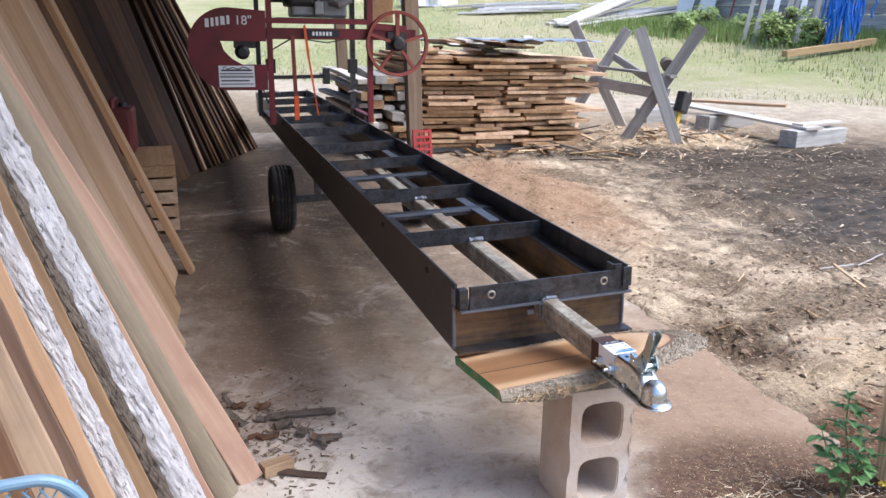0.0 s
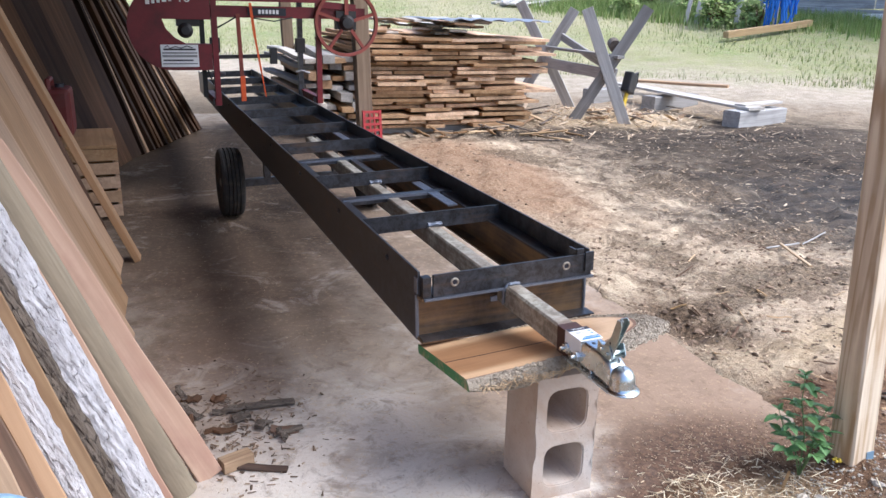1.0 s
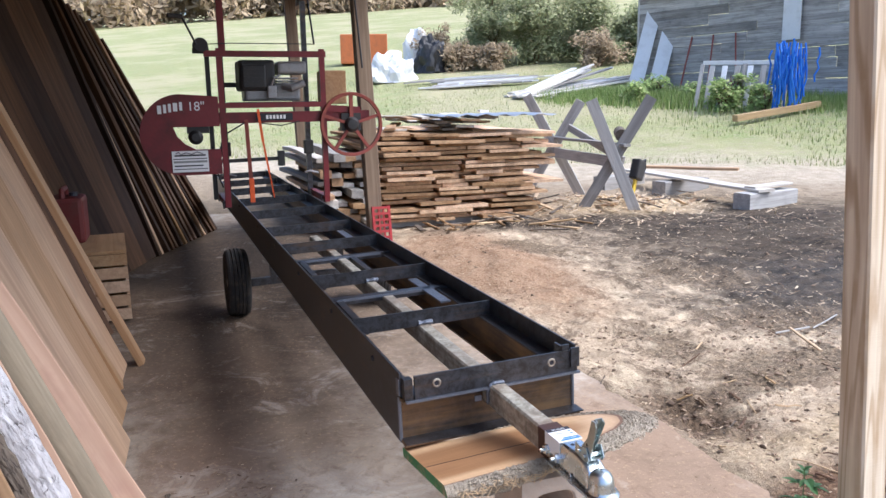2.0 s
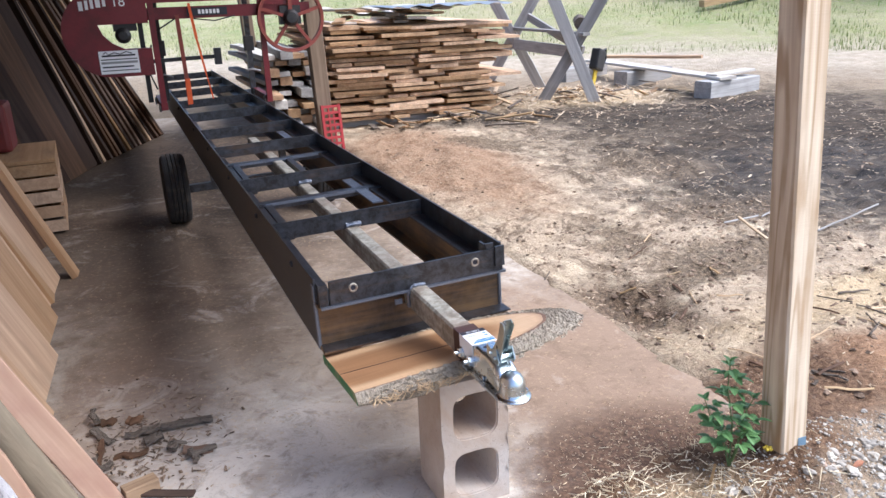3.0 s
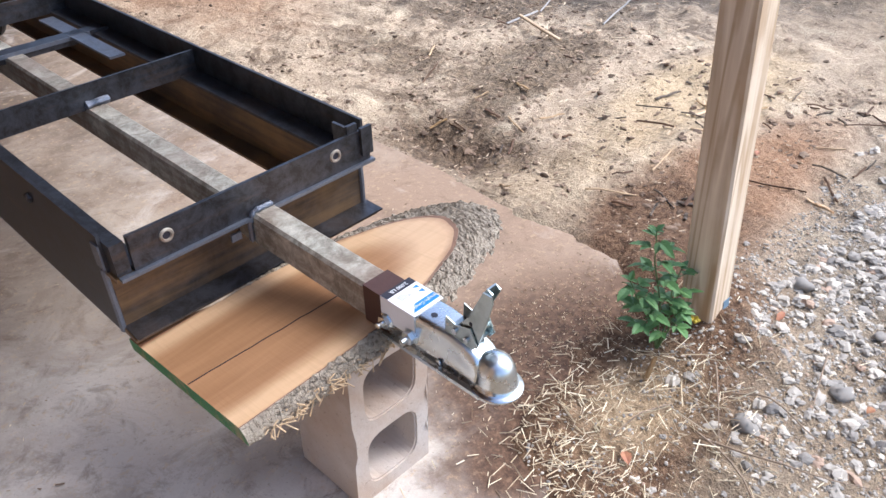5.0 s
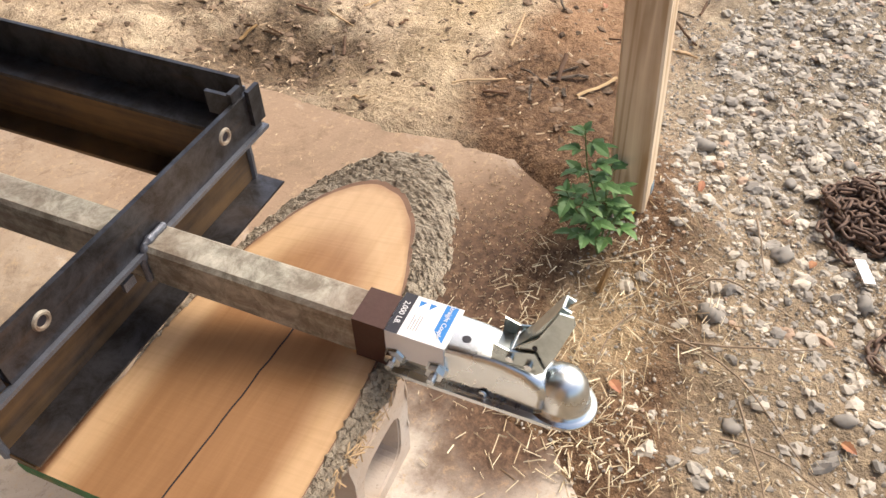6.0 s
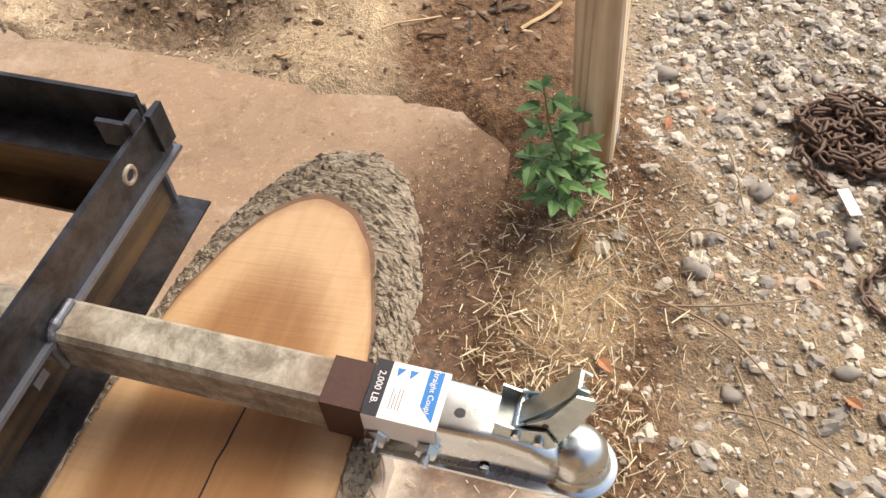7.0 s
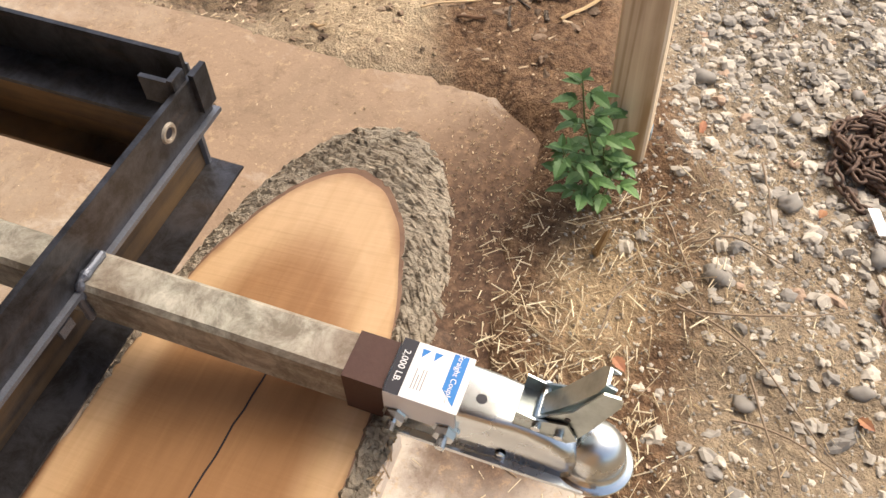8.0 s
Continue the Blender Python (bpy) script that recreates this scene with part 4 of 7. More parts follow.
for s in (-1, 1):
    wh = part("wheel", bmesh.new(), M_RUBBER, trk, "small pneumatic trailer wheel", loc=pose(s * 0.49, AY, 0.236 + 0.013 * -s) @ pose(0, 0, 0, 0, 1.7, 0))
    bm = bmesh.new()
    lathe(bm, (0, 0, 0), (1, 0, 0), [(0.125, -0.062), (0.16, -0.074), (0.20, -0.076), (0.220, -0.068), (0.227, -0.056), (0.229, -0.042), (0.222, -0.040), (0.222, -0.034), (0.231, -0.032), (0.232, -0.016), (0.224, -0.014), (0.224, -0.008), (0.233, -0.006), (0.233, 0.006), (0.224, 0.008), (0.224, 0.014), (0.232, 0.016), (0.231, 0.032), (0.222, 0.034), (0.222, 0.040), (0.229, 0.042), (0.227, 0.056), (0.220, 0.068), (0.20, 0.076), (0.16, 0.074), (0.125, 0.062)], 48)
    part("tyre", bm, M_RUBBER, wh)
    bm = bmesh.new()
    lathe(bm, (0, 0, 0), (s, 0, 0), [(0.128, -0.05), (0.132, 0.058), (0.120, 0.056), (0.108, 0.03), (0.06, 0.022), (0.045, 0.04), (0.040, 0.055), (0.02, 0.066), (0.001, 0.067)], 32)
    part("rim", bm, M_RIM, wh, "dull white rim", smooth=True)
    for k in range(5):
        bm = bmesh.new()
        a = 2 * math.pi * k / 5
        lathe(bm, (s * 0.022, 0.07 * math.cos(a), 0.07 * math.sin(a)), (s, 0, 0), [(0.009, 0), (0.009, 0.012), (0.004, 0.014)], 6)
        part("lug_nut", bm, M_GREYMET, wh)

# ---- the prop: concrete block and live-edge slab ----
blk = thing("concrete_block", "hollow grey concrete block standing on end", "block", m=pose(1.682, 2.355, 0, 0, 0, 1.5))
W2, D2, HH = 0.099, 0.098, 0.398


def core_ring(a, b, r, c0):
    out = []
    for k in range(24):
        t = 2 * math.pi * k / 24
        cx, cy = math.cos(t), math.sin(t)
        out.append((a * (abs(cx) ** (2 / 4.0)) * (1 if cx >= 0 else -1), c0 + b * (abs(cy) ** (2 / 4.0)) * (1 if cy >= 0 else -1)))
    return out


bm = bmesh.new()
cores = [core_ring(0.066, 0.068, 0, 0.107), core_ring(0.066, 0.068, 0, 0.289)]


def outer_outline(c0, c1):
    """Outer rectangle with one point for each of the core's points."""
    out = []
    mid = (c0 + c1) / 2
    for k in range(24):
        t = 2 * math.pi * k / 24
        cx, cy = math.cos(t), math.sin(t)
        s = 1 / max(abs(cx), abs(cy))
        out.append((W2 * cx * s, mid + (c1 - c0) / 2 * cy * s))
    return out


for core, (c0, c1) in zip(cores, ((0.0, 0.198), (0.198, HH))):
    outer = outer_outline(c0, c1)
    vo = {}
    for y in (-D2, D2):
        vo[y] = ([bm.verts.new((p[0], y, p[1])) for p in outer], [bm.verts.new((p[0] * 1.0, y, p[1])) for p in core])
        for k in range(24):
            j = (k + 1) % 24
            bm.faces.new((vo[y][0][k], vo[y][0][j], vo[y][1][j], vo[y][1][k]))
    for k in range(24):
        j = (k + 1) % 24
        bm.faces.new((vo[-D2][1][k], vo[-D2][1][j], vo[D2][1][j], vo[D2][1][k]))
        a, b = outer[k], outer[j]
        inner = abs(a[1] - 0.198) < 1e-4 and abs(b[1] - 0.198) < 1e-4
        if not inner:
            bm.faces.new((vo[-D2][0][k], vo[-D2][0][j], vo[D2][0][j], vo[D2][0][k]))
bmesh.ops.remove_doubles(bm, verts=bm.verts, dist=0.0005)
sharp = [e for e in bm.edges if len(e.link_faces) == 2 and e.calc_face_angle() > 1.0]
bmesh.ops.bevel(bm, geom=sharp, offset=0.004, segments=2, affect="EDGES")
part("block_body", bm, M_BLOCK, blk)
SLABM = Matrix.Translation((1.64, 2.385, 0.462)) @ pose(0, 0, 0, -10.75, -5.4, 0)
slab = thing("live_edge_slab", "fresh orange slab of wood with bark edges on the block", "wood slab", m=SLABM)


def slab_edge(g, t):
    """A point of the rounded end: g runs from 0, the top's rim, to 1, the outer bark; t from -90 to 90 degrees."""
    c, sn = max(0.0, math.cos(t)), math.sin(t)
    a, b = 0.457 + 0.115 * g, 0.182 + (0.012 + 0.045 * c) * g
    return -0.14 + a * c, b * sn


def slab_outline(g, z):
    """Left end sawn square, right end rounded like an oblique cut."""
    pts = []
    for k in range(73):
        t = -math.pi / 2 + math.pi * k / 72
        wob = 0.004 * noise.noise((k * 0.2, 1, 3)) + g * (0.010 * noise.noise((k * 0.7, z * 12, 8)) + 0.006 * noise.noise((k * 1.9, z * 30, 5)))
        x, y = slab_edge(g, t)
        pts.append((x + wob * math.cos(t), y + wob * math.sin(t), z + g * 0.004 * noise.noise((k * 1.3, g * 9, 2))))
    left = -0.300 + 4.0 * max(0.0, -0.034 - z)
    n = 14
    y0, y1 = pts[0][1], pts[-1][1]
    x0, x1 = pts[0][0], pts[-1][0]
    top = [(x1 + (left - x1) * i / n, y1 + 0.055 * i / n + g * 0.008 * noise.noise((i * 0.9, 1, z * 30)), z) for i in range(1, n + 1)]
    bot = [(left + (x0 - left) * i / n, y0 + g * 0.008 * noise.noise((i * 0.9, 4, z * 30)), z) for i in range(n)]
    return pts + top + bot


bm = bmesh.new()
levels = [(0.0, 0.0), (0.10, -0.0010), (0.32, -0.004), (0.60, -0.009), (0.88, -0.016), (1.0, -0.025), (0.8, -0.033), (0.1, -0.042), (-0.7, -0.056), (-1.2, -0.066)]
rings = [slab_outline(g, z) for g, z in levels]
vr = [[bm.verts.new(p) for p in r] for r in rings]
n = len(vr[0])
for a, b in zip(vr[:-1], vr[1:]):
    for i in range(n):
        j = (i + 1) % n
        f = bm.faces.new((a[i], a[j], b[j], b[i]))
        xm = (a[i].co.x + a[j].co.x) / 2
        f.material_index = 2 if (a[i].co.x < -0.299 and a[j].co.x < -0.299) else 3 if a is vr[0] else 1
bm.faces.new(vr[0][::-1]).material_index = 0
bm.faces.new(vr[-1]).material_index = 1
slab_body = part("slab_body", bm, [M_SLAB, M_BARK_S, M_GREEN, M_CAMBIUM], slab)
# grain of this slab runs along its length
bm = bmesh.new()
rnd = random.Random(6)
for k in range(1500):
    t = rnd.uniform(-1.55, 1.5)
    g = 0.14 + 0.9 * rnd.random()
    ex, ey = slab_edge(g, t)
    if t < -1.5:
        ex -= rnd.uniform(0, 0.16)
    z = -0.002 - 0.022 * g * g - (rnd.uniform(0, 0.012) if g > 0.9 else 0)
    sz = rnd.uniform(0.004, 0.011)
    along = Vector((-math.sin(t), math.cos(t), 0.0))
    out = Vector((math.cos(t), math.sin(t), -0.35))
    c = Vector((ex, ey, z))
    lift = Vector((0, 0, rnd.uniform(0.2, 0.9) * sz))
    q = [c - along * sz * 1.5, c + out * sz * 0.7 + lift * 0.3, c + along * sz * rnd.uniform(0.9, 1.8), c - out * sz * 0.7, c + lift + along * sz * rnd.uniform(-0.5, 0.5)]
    vs = [bm.verts.new(p) for p in q]
    for tri in ((0, 1, 4), (1, 2, 4), (2, 3, 4), (3, 0, 4), (0, 3, 2, 1)):
        bm.faces.new([vs[i] for i in tri])
part("bark_flake", bm, M_BARK_S, slab, "rough grey-brown bark flakes")
bm = bmesh.new()
for k in range(150):
    x = random.uniform(-0.27, 0.0)
    y = -0.184 - random.uniform(0, 0.014)
    a = random.uniform(0, 6.28)
    L = random.uniform(0.012, 0.04)
    z = -0.014 - random.uniform(0, 0.025)
    bar(bm, (x, y, z), (x + L * math.cos(a), y - abs(L * math.sin(a)) * 0.4, z - L * random.uniform(-0.1, 0.6)), 0.002, 0.0012)
part("splinter", bm, M_CHIP, slab, "frayed pale splinters")
bm = bmesh.new()
pts = [Vector((-0.298 + 0.0205 * k, -0.006 - 0.020 * k / 14 + 0.0045 * noise.noise((k * 0.6, 2, 2)), 0.0006)) for k in range(17)]
for a, b in zip(pts[:-1], pts[1:]):
    bar(bm, a, b, 0.0022, 0.0008)
part("crack", bm, M_INK, slab, "thin dark drying crack")


# ---- lumber leaning along the shed wall ----
def board(name, label, category, group, m, L, w, t, mat, seed, live=0.0, warp=0.01, ragged=0.0, segs=6):
    ob = part(name, board_bm(L, w, t, segs, warp, seed, live=live, ragged=ragged), mat)
    ob.matrix_basis = m
    return tagged(ob, label, category, group)


def bark_slab(label, m, L, w, t, bark, seed, wood_mat, rough=1.0):
    """A slab with one rounded bark face; local z points out of the bark."""
    bm = bmesh.new()
    rings = []
    na, ns = 16, 110
    for i in range(ns + 1):
        y = L * i / ns
        ww = w * (1 + 0.07 * noise.noise((y * 1.3, seed, 0)))
        r = []
        for k in range(na + 1):
            a = math.pi * k / na
            e = rough * (0.006 * noise.noise((k * 0.9, y * 22, seed)) + 0.005 * noise.noise((k * 2.3, y * 60, seed + 3)))
            r.append((math.cos(a) * (ww / 2 + e), y, math.sin(a) ** 0.8 * (t + e)))
        r.append((-ww / 2 + 0.01, y, -0.004))
        r.append((ww / 2 - 0.01, y, -0.004))
        rings.append(r)
    vr = loft(bm, rings, 0)
    for f in bm.faces:
        zs = [v.co.z for v in f.verts]
        f.material_index = 0 if max(zs) > 0.004 and len(f.verts) == 4 else 1
    ob = part("bark_board", bm, [bark, wood_mat], smooth=False)
    ob.matrix_basis = m
    return tagged(ob, label, "board", "leaning boards")


# wide tan boards, overlapping, with their feet along the slab
for i, (y, x, w, k, tw, L) in enumerate(((4.98, 0.464, 0.10, 0.400, -2, 3.0), (4.66, 0.360, 0.58, 0.390, -2, 3.0), (4.06, 0.392, 0.55, 0.380, -2, 3.05), (3.60, 0.425, 0.54, 0.403, -2, 3.0), (3.10, 0.450, 0.50, 0.415, -2, 2.95))):
    board("leaning_board", "wide smooth tan board leaning on the wall", "board", "leaning boards", lean_pose(x, y, 0.0, k, tw), L, w, 0.034, M_TAN, 10 + i, warp=0.008)
for i, (y, x, k) in enumerate(((4.72, 0.36, 0.40), (4.2, 0.34, 0.41), (3.75, 0.36, 0.42), (3.3, 0.38, 0.43))):
    board("leaning_board", "tan board leaning behind the front row", "board", "leaning boards", lean_pose(x, y, 0.0, k, 5), 2.95, 0.36, 0.03, M_TAN, 30 + i)
# the near end of the row: a pink plank, bark slabs and narrow boards seen on edge
board("leaning_plank", "thick pinkish fresh-sawn plank leaning on the lumber", "plank", "leaning boards", lean_pose(0.695, 2.70, 0.0, 0.450, -72), 2.9, 0.078, 0.03, M_PINK, 51, warp=0.010, segs=12)
bark_slab("peeled beige slab with a broken knot beside the pink plank", lean_pose(0.612, 2.62, 0.0, 0.386, -70), 2.9, 0.090, 0.03, M_BEIGE, 61, M_PINE, 0.15)
bark_slab("slab with pale flaking bark leaning on the lumber", lean_pose(0.563, 2.42, 0.0, 0.334, -72), 2.9, 0.086, 0.028, M_BARK_W, 62, M_PINE)
bark_slab("slab with dark bark leaning on the lumber", lean_pose(0.510, 2.40, 0.0, 0.318, -72), 2.9, 0.054, 0.034, M_BARK_B, 63, M_PINE)
bark_slab("slab with pale flaking bark leaning on the lumber", lean_pose(0.460, 2.26, 0.0, 0.281, -72), 2.9, 0.058, 0.022, M_BARK_W, 64, M_PINE)
for i, (x, y, k, w, mt, lb) in enumerate(((0.580, 2.55, 0.36, 0.036, M_PINK, "reddish fresh board leaning between bark slabs"), (0.487, 2.34, 0.300, 0.040, M_PINE, "pale fresh board leaning between bark slabs"),
        (0.426, 2.22, 0.272, 0.040, M_TAN, "narrow tan board leaning on the lumber"), (0.398, 2.18, 0.264, 0.036, M_BROWN, "narrow brown board leaning on the lumber"),
        (0.360, 2.12, 0.252, 0.070, M_PINE, "pale board with a waney edge leaning on the lumber"), (0.318, 2.06, 0.238, 0.040, M_BROWN, "grey-brown board leaning on the lumber"),
        (0.290, 2.00, 0.228, 0.050, M_PINE, "pale board leaning on the lumber"), (0.252, 1.95, 0.216, 0.05, M_TAN, "tan board leaning on the lumber"), (0.215, 1.90, 0.206, 0.05, M_BROWN, "brown board leaning on the lumber"), (0.175, 1.85, 0.198, 0.06, M_PINE, "pale board leaning on the lumber"))):
    board("leaning_board", lb, "board", "leaning boards", lean_pose(x, y, 0.0, k, -72), 2.9, w, 0.05, mt, 70 + i, live=0.006, segs=18, warp=0.006)
knot = bmesh.new()
for q in range(5):
    tube(knot, [(0, 0, 0), (0.006 * q - 0.012, -0.012, 0.016 + 0.008 * (q % 3)), (0.008 * q - 0.016, -0.030, 0.03 + 0.012 * (q % 2))], 0.007, 6, taper=0.002)
ob = part("broken_knot", knot, M_CHIP)
ob.matrix_basis = pose(0.612 - 0.386 * 0.66 - 0.025, 2.62 - 0.045, 0.66, 10, -20, 0)
tagged(ob, "broken pale knot stub on the peeled slab", "knot")
# the row behind, in the shade of the bark slabs
for i in range(9):
    y = 3.0 - 0.2 * i
    board("leaning_board", "brown board leaning close to the wall", "board", "leaning boards", lean_pose(0.30 - 0.03 * i, y, 0.0, 0.40 - 0.012 * i, -10), 2.9, 0.19, 0.03, (M_BROWN, M_TAN, M_PINE)[i % 3], 90 + i)
# dark and brown boards at the far end
rnd = random.Random(5)
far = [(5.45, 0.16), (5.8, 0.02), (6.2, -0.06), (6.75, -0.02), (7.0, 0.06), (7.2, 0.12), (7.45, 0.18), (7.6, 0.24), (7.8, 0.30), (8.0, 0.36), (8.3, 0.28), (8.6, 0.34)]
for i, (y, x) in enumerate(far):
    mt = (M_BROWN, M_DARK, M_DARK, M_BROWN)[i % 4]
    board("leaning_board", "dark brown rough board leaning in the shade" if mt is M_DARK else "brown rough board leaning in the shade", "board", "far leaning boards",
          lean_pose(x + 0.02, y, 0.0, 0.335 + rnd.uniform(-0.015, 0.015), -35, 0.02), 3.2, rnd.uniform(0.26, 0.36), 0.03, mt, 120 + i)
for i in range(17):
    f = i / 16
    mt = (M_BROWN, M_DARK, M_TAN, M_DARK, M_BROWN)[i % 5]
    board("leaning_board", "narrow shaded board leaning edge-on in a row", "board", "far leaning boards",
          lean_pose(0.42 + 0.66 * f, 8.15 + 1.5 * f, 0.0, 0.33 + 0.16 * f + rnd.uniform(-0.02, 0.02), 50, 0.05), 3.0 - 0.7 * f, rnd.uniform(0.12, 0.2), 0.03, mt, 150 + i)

# low things at the wall: a red fuel can and a crate
# dusty red plastic, darkened so the can's shade sits in the colour
M_CAN = plain("dusty_shaded_red_plastic", (0.13, 0.016, 0.013), 0.6, 0.0, 0.15, 10, (0.10, 0.05, 0.04), 0.6)
can = thing("fuel_can", "red plastic fuel can by the boards", "fuel can", m=pose(-0.02, 6.45, 0.50))
bm = bmesh.new()
box(bm, -0.13, 0.13, -0.16, 0.16, 0.0, 0.32, 0.03)
part("can_body", bm, M_CAN, can)
bm = bmesh.new()
tube(bm, [(0, -0.12, 0.31), (0, -0.10, 0.37), (0, 0.10, 0.37), (0, 0.12, 0.31)], 0.018, 8)
part("handle", bm, M_CAN, can)
bm = bmesh.new()
lathe(bm, (0.06, 0, 0.315), (0, 0, 1), [(0.03, 0), (0.03, 0.03), (0.001, 0.031)], 14)
part("cap", bm, M_INK, can)
crate = thing("wooden_crate", "tan wooden crate by the leaning boards", "crate", m=pose(0.16, 6.30, 0.0, 0, 0, 4))
for z in (0.02, 0.115, 0.21, 0.305, 0.395):
    for yy in (-0.38, 0.36):
        part("slat", bx(-0.17, 0.20, yy, yy + 0.02, z, z + 0.075), M_TAN, crate)
    part("slat", bx(0.181, 0.20, -0.36, 0.36, z, z + 0.075), M_TAN, crate)
part("lid", bx(-0.17, 0.20, -0.38, 0.38, 0.475, 0.497), M_TAN, crate)

# pale blue metal lawn chair at the near end of the lumber
chair = thing("lawn_chair", "pale blue metal lawn chair with a lattice back", "chair", m=pose(0.232, 1.44, 0.025, 0, 0, 6))
bm = bmesh.new()
side_r = [(0.22, -0.015, 0.40), (0.22, 0.0, 0.60), (0.22, 0.004, 0.715)]
corner = [(0.155 + 0.065 * math.cos(a), 0.006, 0.722 + 0.065 * math.sin(a)) for a in (math.pi / 2 * k / 8 for k in range(9))]
half = side_r + corner
tube(bm, half + [(-x, y, z) for x, y, z in half[::-1]], 0.0085, 12)
part("back_frame", bm, M_CHAIR, chair)
bm = bmesh.new()
for k in range(-12, 25):
    for sg in (1, -1):
        x0, z0 = -0.215 + 0.02 * k, 0.44
        t0, t1 = 0.0, 0.335
        if x0 < -0.215:
            t0 = (-0.215 - x0) / 0.62
        t1 = min(t1, (0.215 - x0) / 0.62)
        if t1 - t0 > 0.02:
            bar(bm, (sg * (x0 + 0.62 * t0), 0.002 * sg, z0 + t0), (sg * (x0 + 0.62 * t1), 0.002 * sg + 0.004, z0 + t1), 0.0035, 0.002)
part("lattice", bm, M_CHAIR, chair)
part("seat", bx(-0.22, 0.22, -0.42, -0.02, 0.39, 0.405, bev=0.004), M_CHAIR, chair)
bm = bmesh.new()
tube(bm, [(-0.21, -0.03, 0.62), (-0.21, -0.10, 0.66), (-0.21, -0.36, 0.65), (-0.21, -0.40, 0.40)], 0.011, 8)
part("arm", bm, M_CHAIR, chair)
for x in (-0.21, 0.21):
    for y in (-0.40, -0.03):
        bm = bmesh.new()
        tube(bm, [(x, y, -0.025), (x, y, 0.40)], 0.011, 8)
        part("leg", bm, M_CHAIR, chair)

# scraps on the slab
rnd = random.Random(8)
for i in range(16):
    x, y = rnd.uniform(0.62, 0.95), rnd.uniform(2.78, 3.2)
    L = rnd.uniform(0.05, 0.18)
    ob = part("bark_scrap", board_bm(L, rnd.uniform(0.015, 0.045), 0.012, 4, 0.012, 200 + i, live=0.01), M_BARK_B if i % 3 else M_BROWN)
    ob.matrix_basis = pose(x, y, 0.003 + 0.006 * (i % 3), rnd.uniform(-3, 3), rnd.uniform(-8, 8), rnd.uniform(-120, 60))
    tagged(ob, "dark strip of fallen bark on the concrete", "bark", "bark scraps")
o = part("wood_offcut", board_bm(0.10, 0.05, 0.04, 2, 0.0, 3), M_PINE)
o.matrix_basis = pose(0.73, 2.70, 0.002, 0, 0, -70)
tagged(o, "small pale wood offcut on the concrete", "offcut")
o = part("dark_stick", board_bm(0.20, 0.03, 0.012, 3, 0.004, 4), M_DARK)
o.matrix_basis = pose(0.74, 2.72, 0.002, 0, 0, -112)
tagged(o, "flat dark stick on the concrete", "stick")

# ---- the saw head on its track ----
mill = thing("bandsaw_mill_head", "red band sawmill head with engine standing on the track", "sawmill", m=pose(1.50, 6.75, 0.0, 0, 0, 1.35))
for x, y0, z1, mt in ((-0.39, 0.0, 1.86, M_RED), (0.40, 0.0, 1.86, M_RED), (-0.33, 0.62, 1.9, M_BLACK), (0.38, 0.62, 2.3, M_STEEL)):
    bm = bmesh.new()
    bar(bm, (x, y0, 0.64), (x, y0, z1), 0.042, 0.042)
    part("mast", bm, mt, mill, "red square-tube mast" if mt is M_RED else "dark square-tube mast")
bm = bmesh.new()
bar(bm, (-0.36, 0.05, 1.80), (-0.36, 0.05, 2.35), 0.05, 0.05)
part("mast_extension", bm, M_RED, mill)
for p, q, w, h, nm in (((-0.50, 0.0, 1.82), (0.43, 0.0, 1.82), 0.05, 0.045, "top_bar"), ((-0.42, 0.0, 1.43), (0.42, 0.0, 1.43), 0.05, 0.04, "upper_bar"), ((-0.62, 0.03, 1.335), (0.78, 0.03, 1.335), 0.06, 0.085, "saw_beam"),
                        ((-0.39, 0.0, 0.665), (-0.39, 0.62, 0.665), 0.05, 0.05, "foot_rail"), ((0.40, 0.0, 0.665), (0.40, 0.62, 0.665), 0.05, 0.05, "foot_rail"), ((0.42, 0.0, 1.40), (0.70, 0.0, 1.38), 0.04, 0.05, "wheel_arm")):
    bm = bmesh.new()
    bar(bm, p, q, w, h)
    part(nm, bm, M_RED, mill)
bm = bmesh.new()
bar(bm, (-0.45, 0.02, 1.00), (0.06, 0.02, 1.01), 0.03, 0.028)
box(bm, 0.02, 0.07, -0.01, 0.05, 0.95, 1.07)
part("blade_guide_arm", bm, M_BLACK, mill)
bm = bmesh.new()
bar(bm, (-0.20, 0.0, 0.68), (-0.215, 0.0, 1.32), 0.028, 0.028)
part("guide_post", bm, M_RUST_RED, mill)
bm = bmesh.new()
bar(bm, (-0.20, 0.0, 0.67), (-0.20, 0.0, 0.86), 0.036, 0.036)
part("guide_sleeve", bm, M_ORANGE, mill)
# carriage: black post beside the left mast, foot rollers and the rear cross tube
bm = bmesh.new()
bar(bm, (-0.475, 0.06, 0.70), (-0.475, 0.06, 1.88), 0.034, 0.034)
part("mast", bm, M_BLACK, mill, "black square-tube mast")
bm = bmesh.new()
bar(bm, (-0.33, 0.62, 1.60), (0.38, 0.62, 1.60), 0.04, 0.04)
part("rear_bar", bm, M_BLACK, mill)
for x in (-0.39, 0.40):
    for y in (0.06, 0.56):
        bm = bmesh.new()
        lathe(bm, (x - 0.035, y, 0.652), (1, 0, 0), [(0.012, -0.004), (0.030, 0.0), (0.030, 0.010), (0.024, 0.013), (0.024, 0.030), (0.012, 0.034)], 18)
        part("foot_roller", bm, M_GREYMET, mill, "small grooved steel roller")
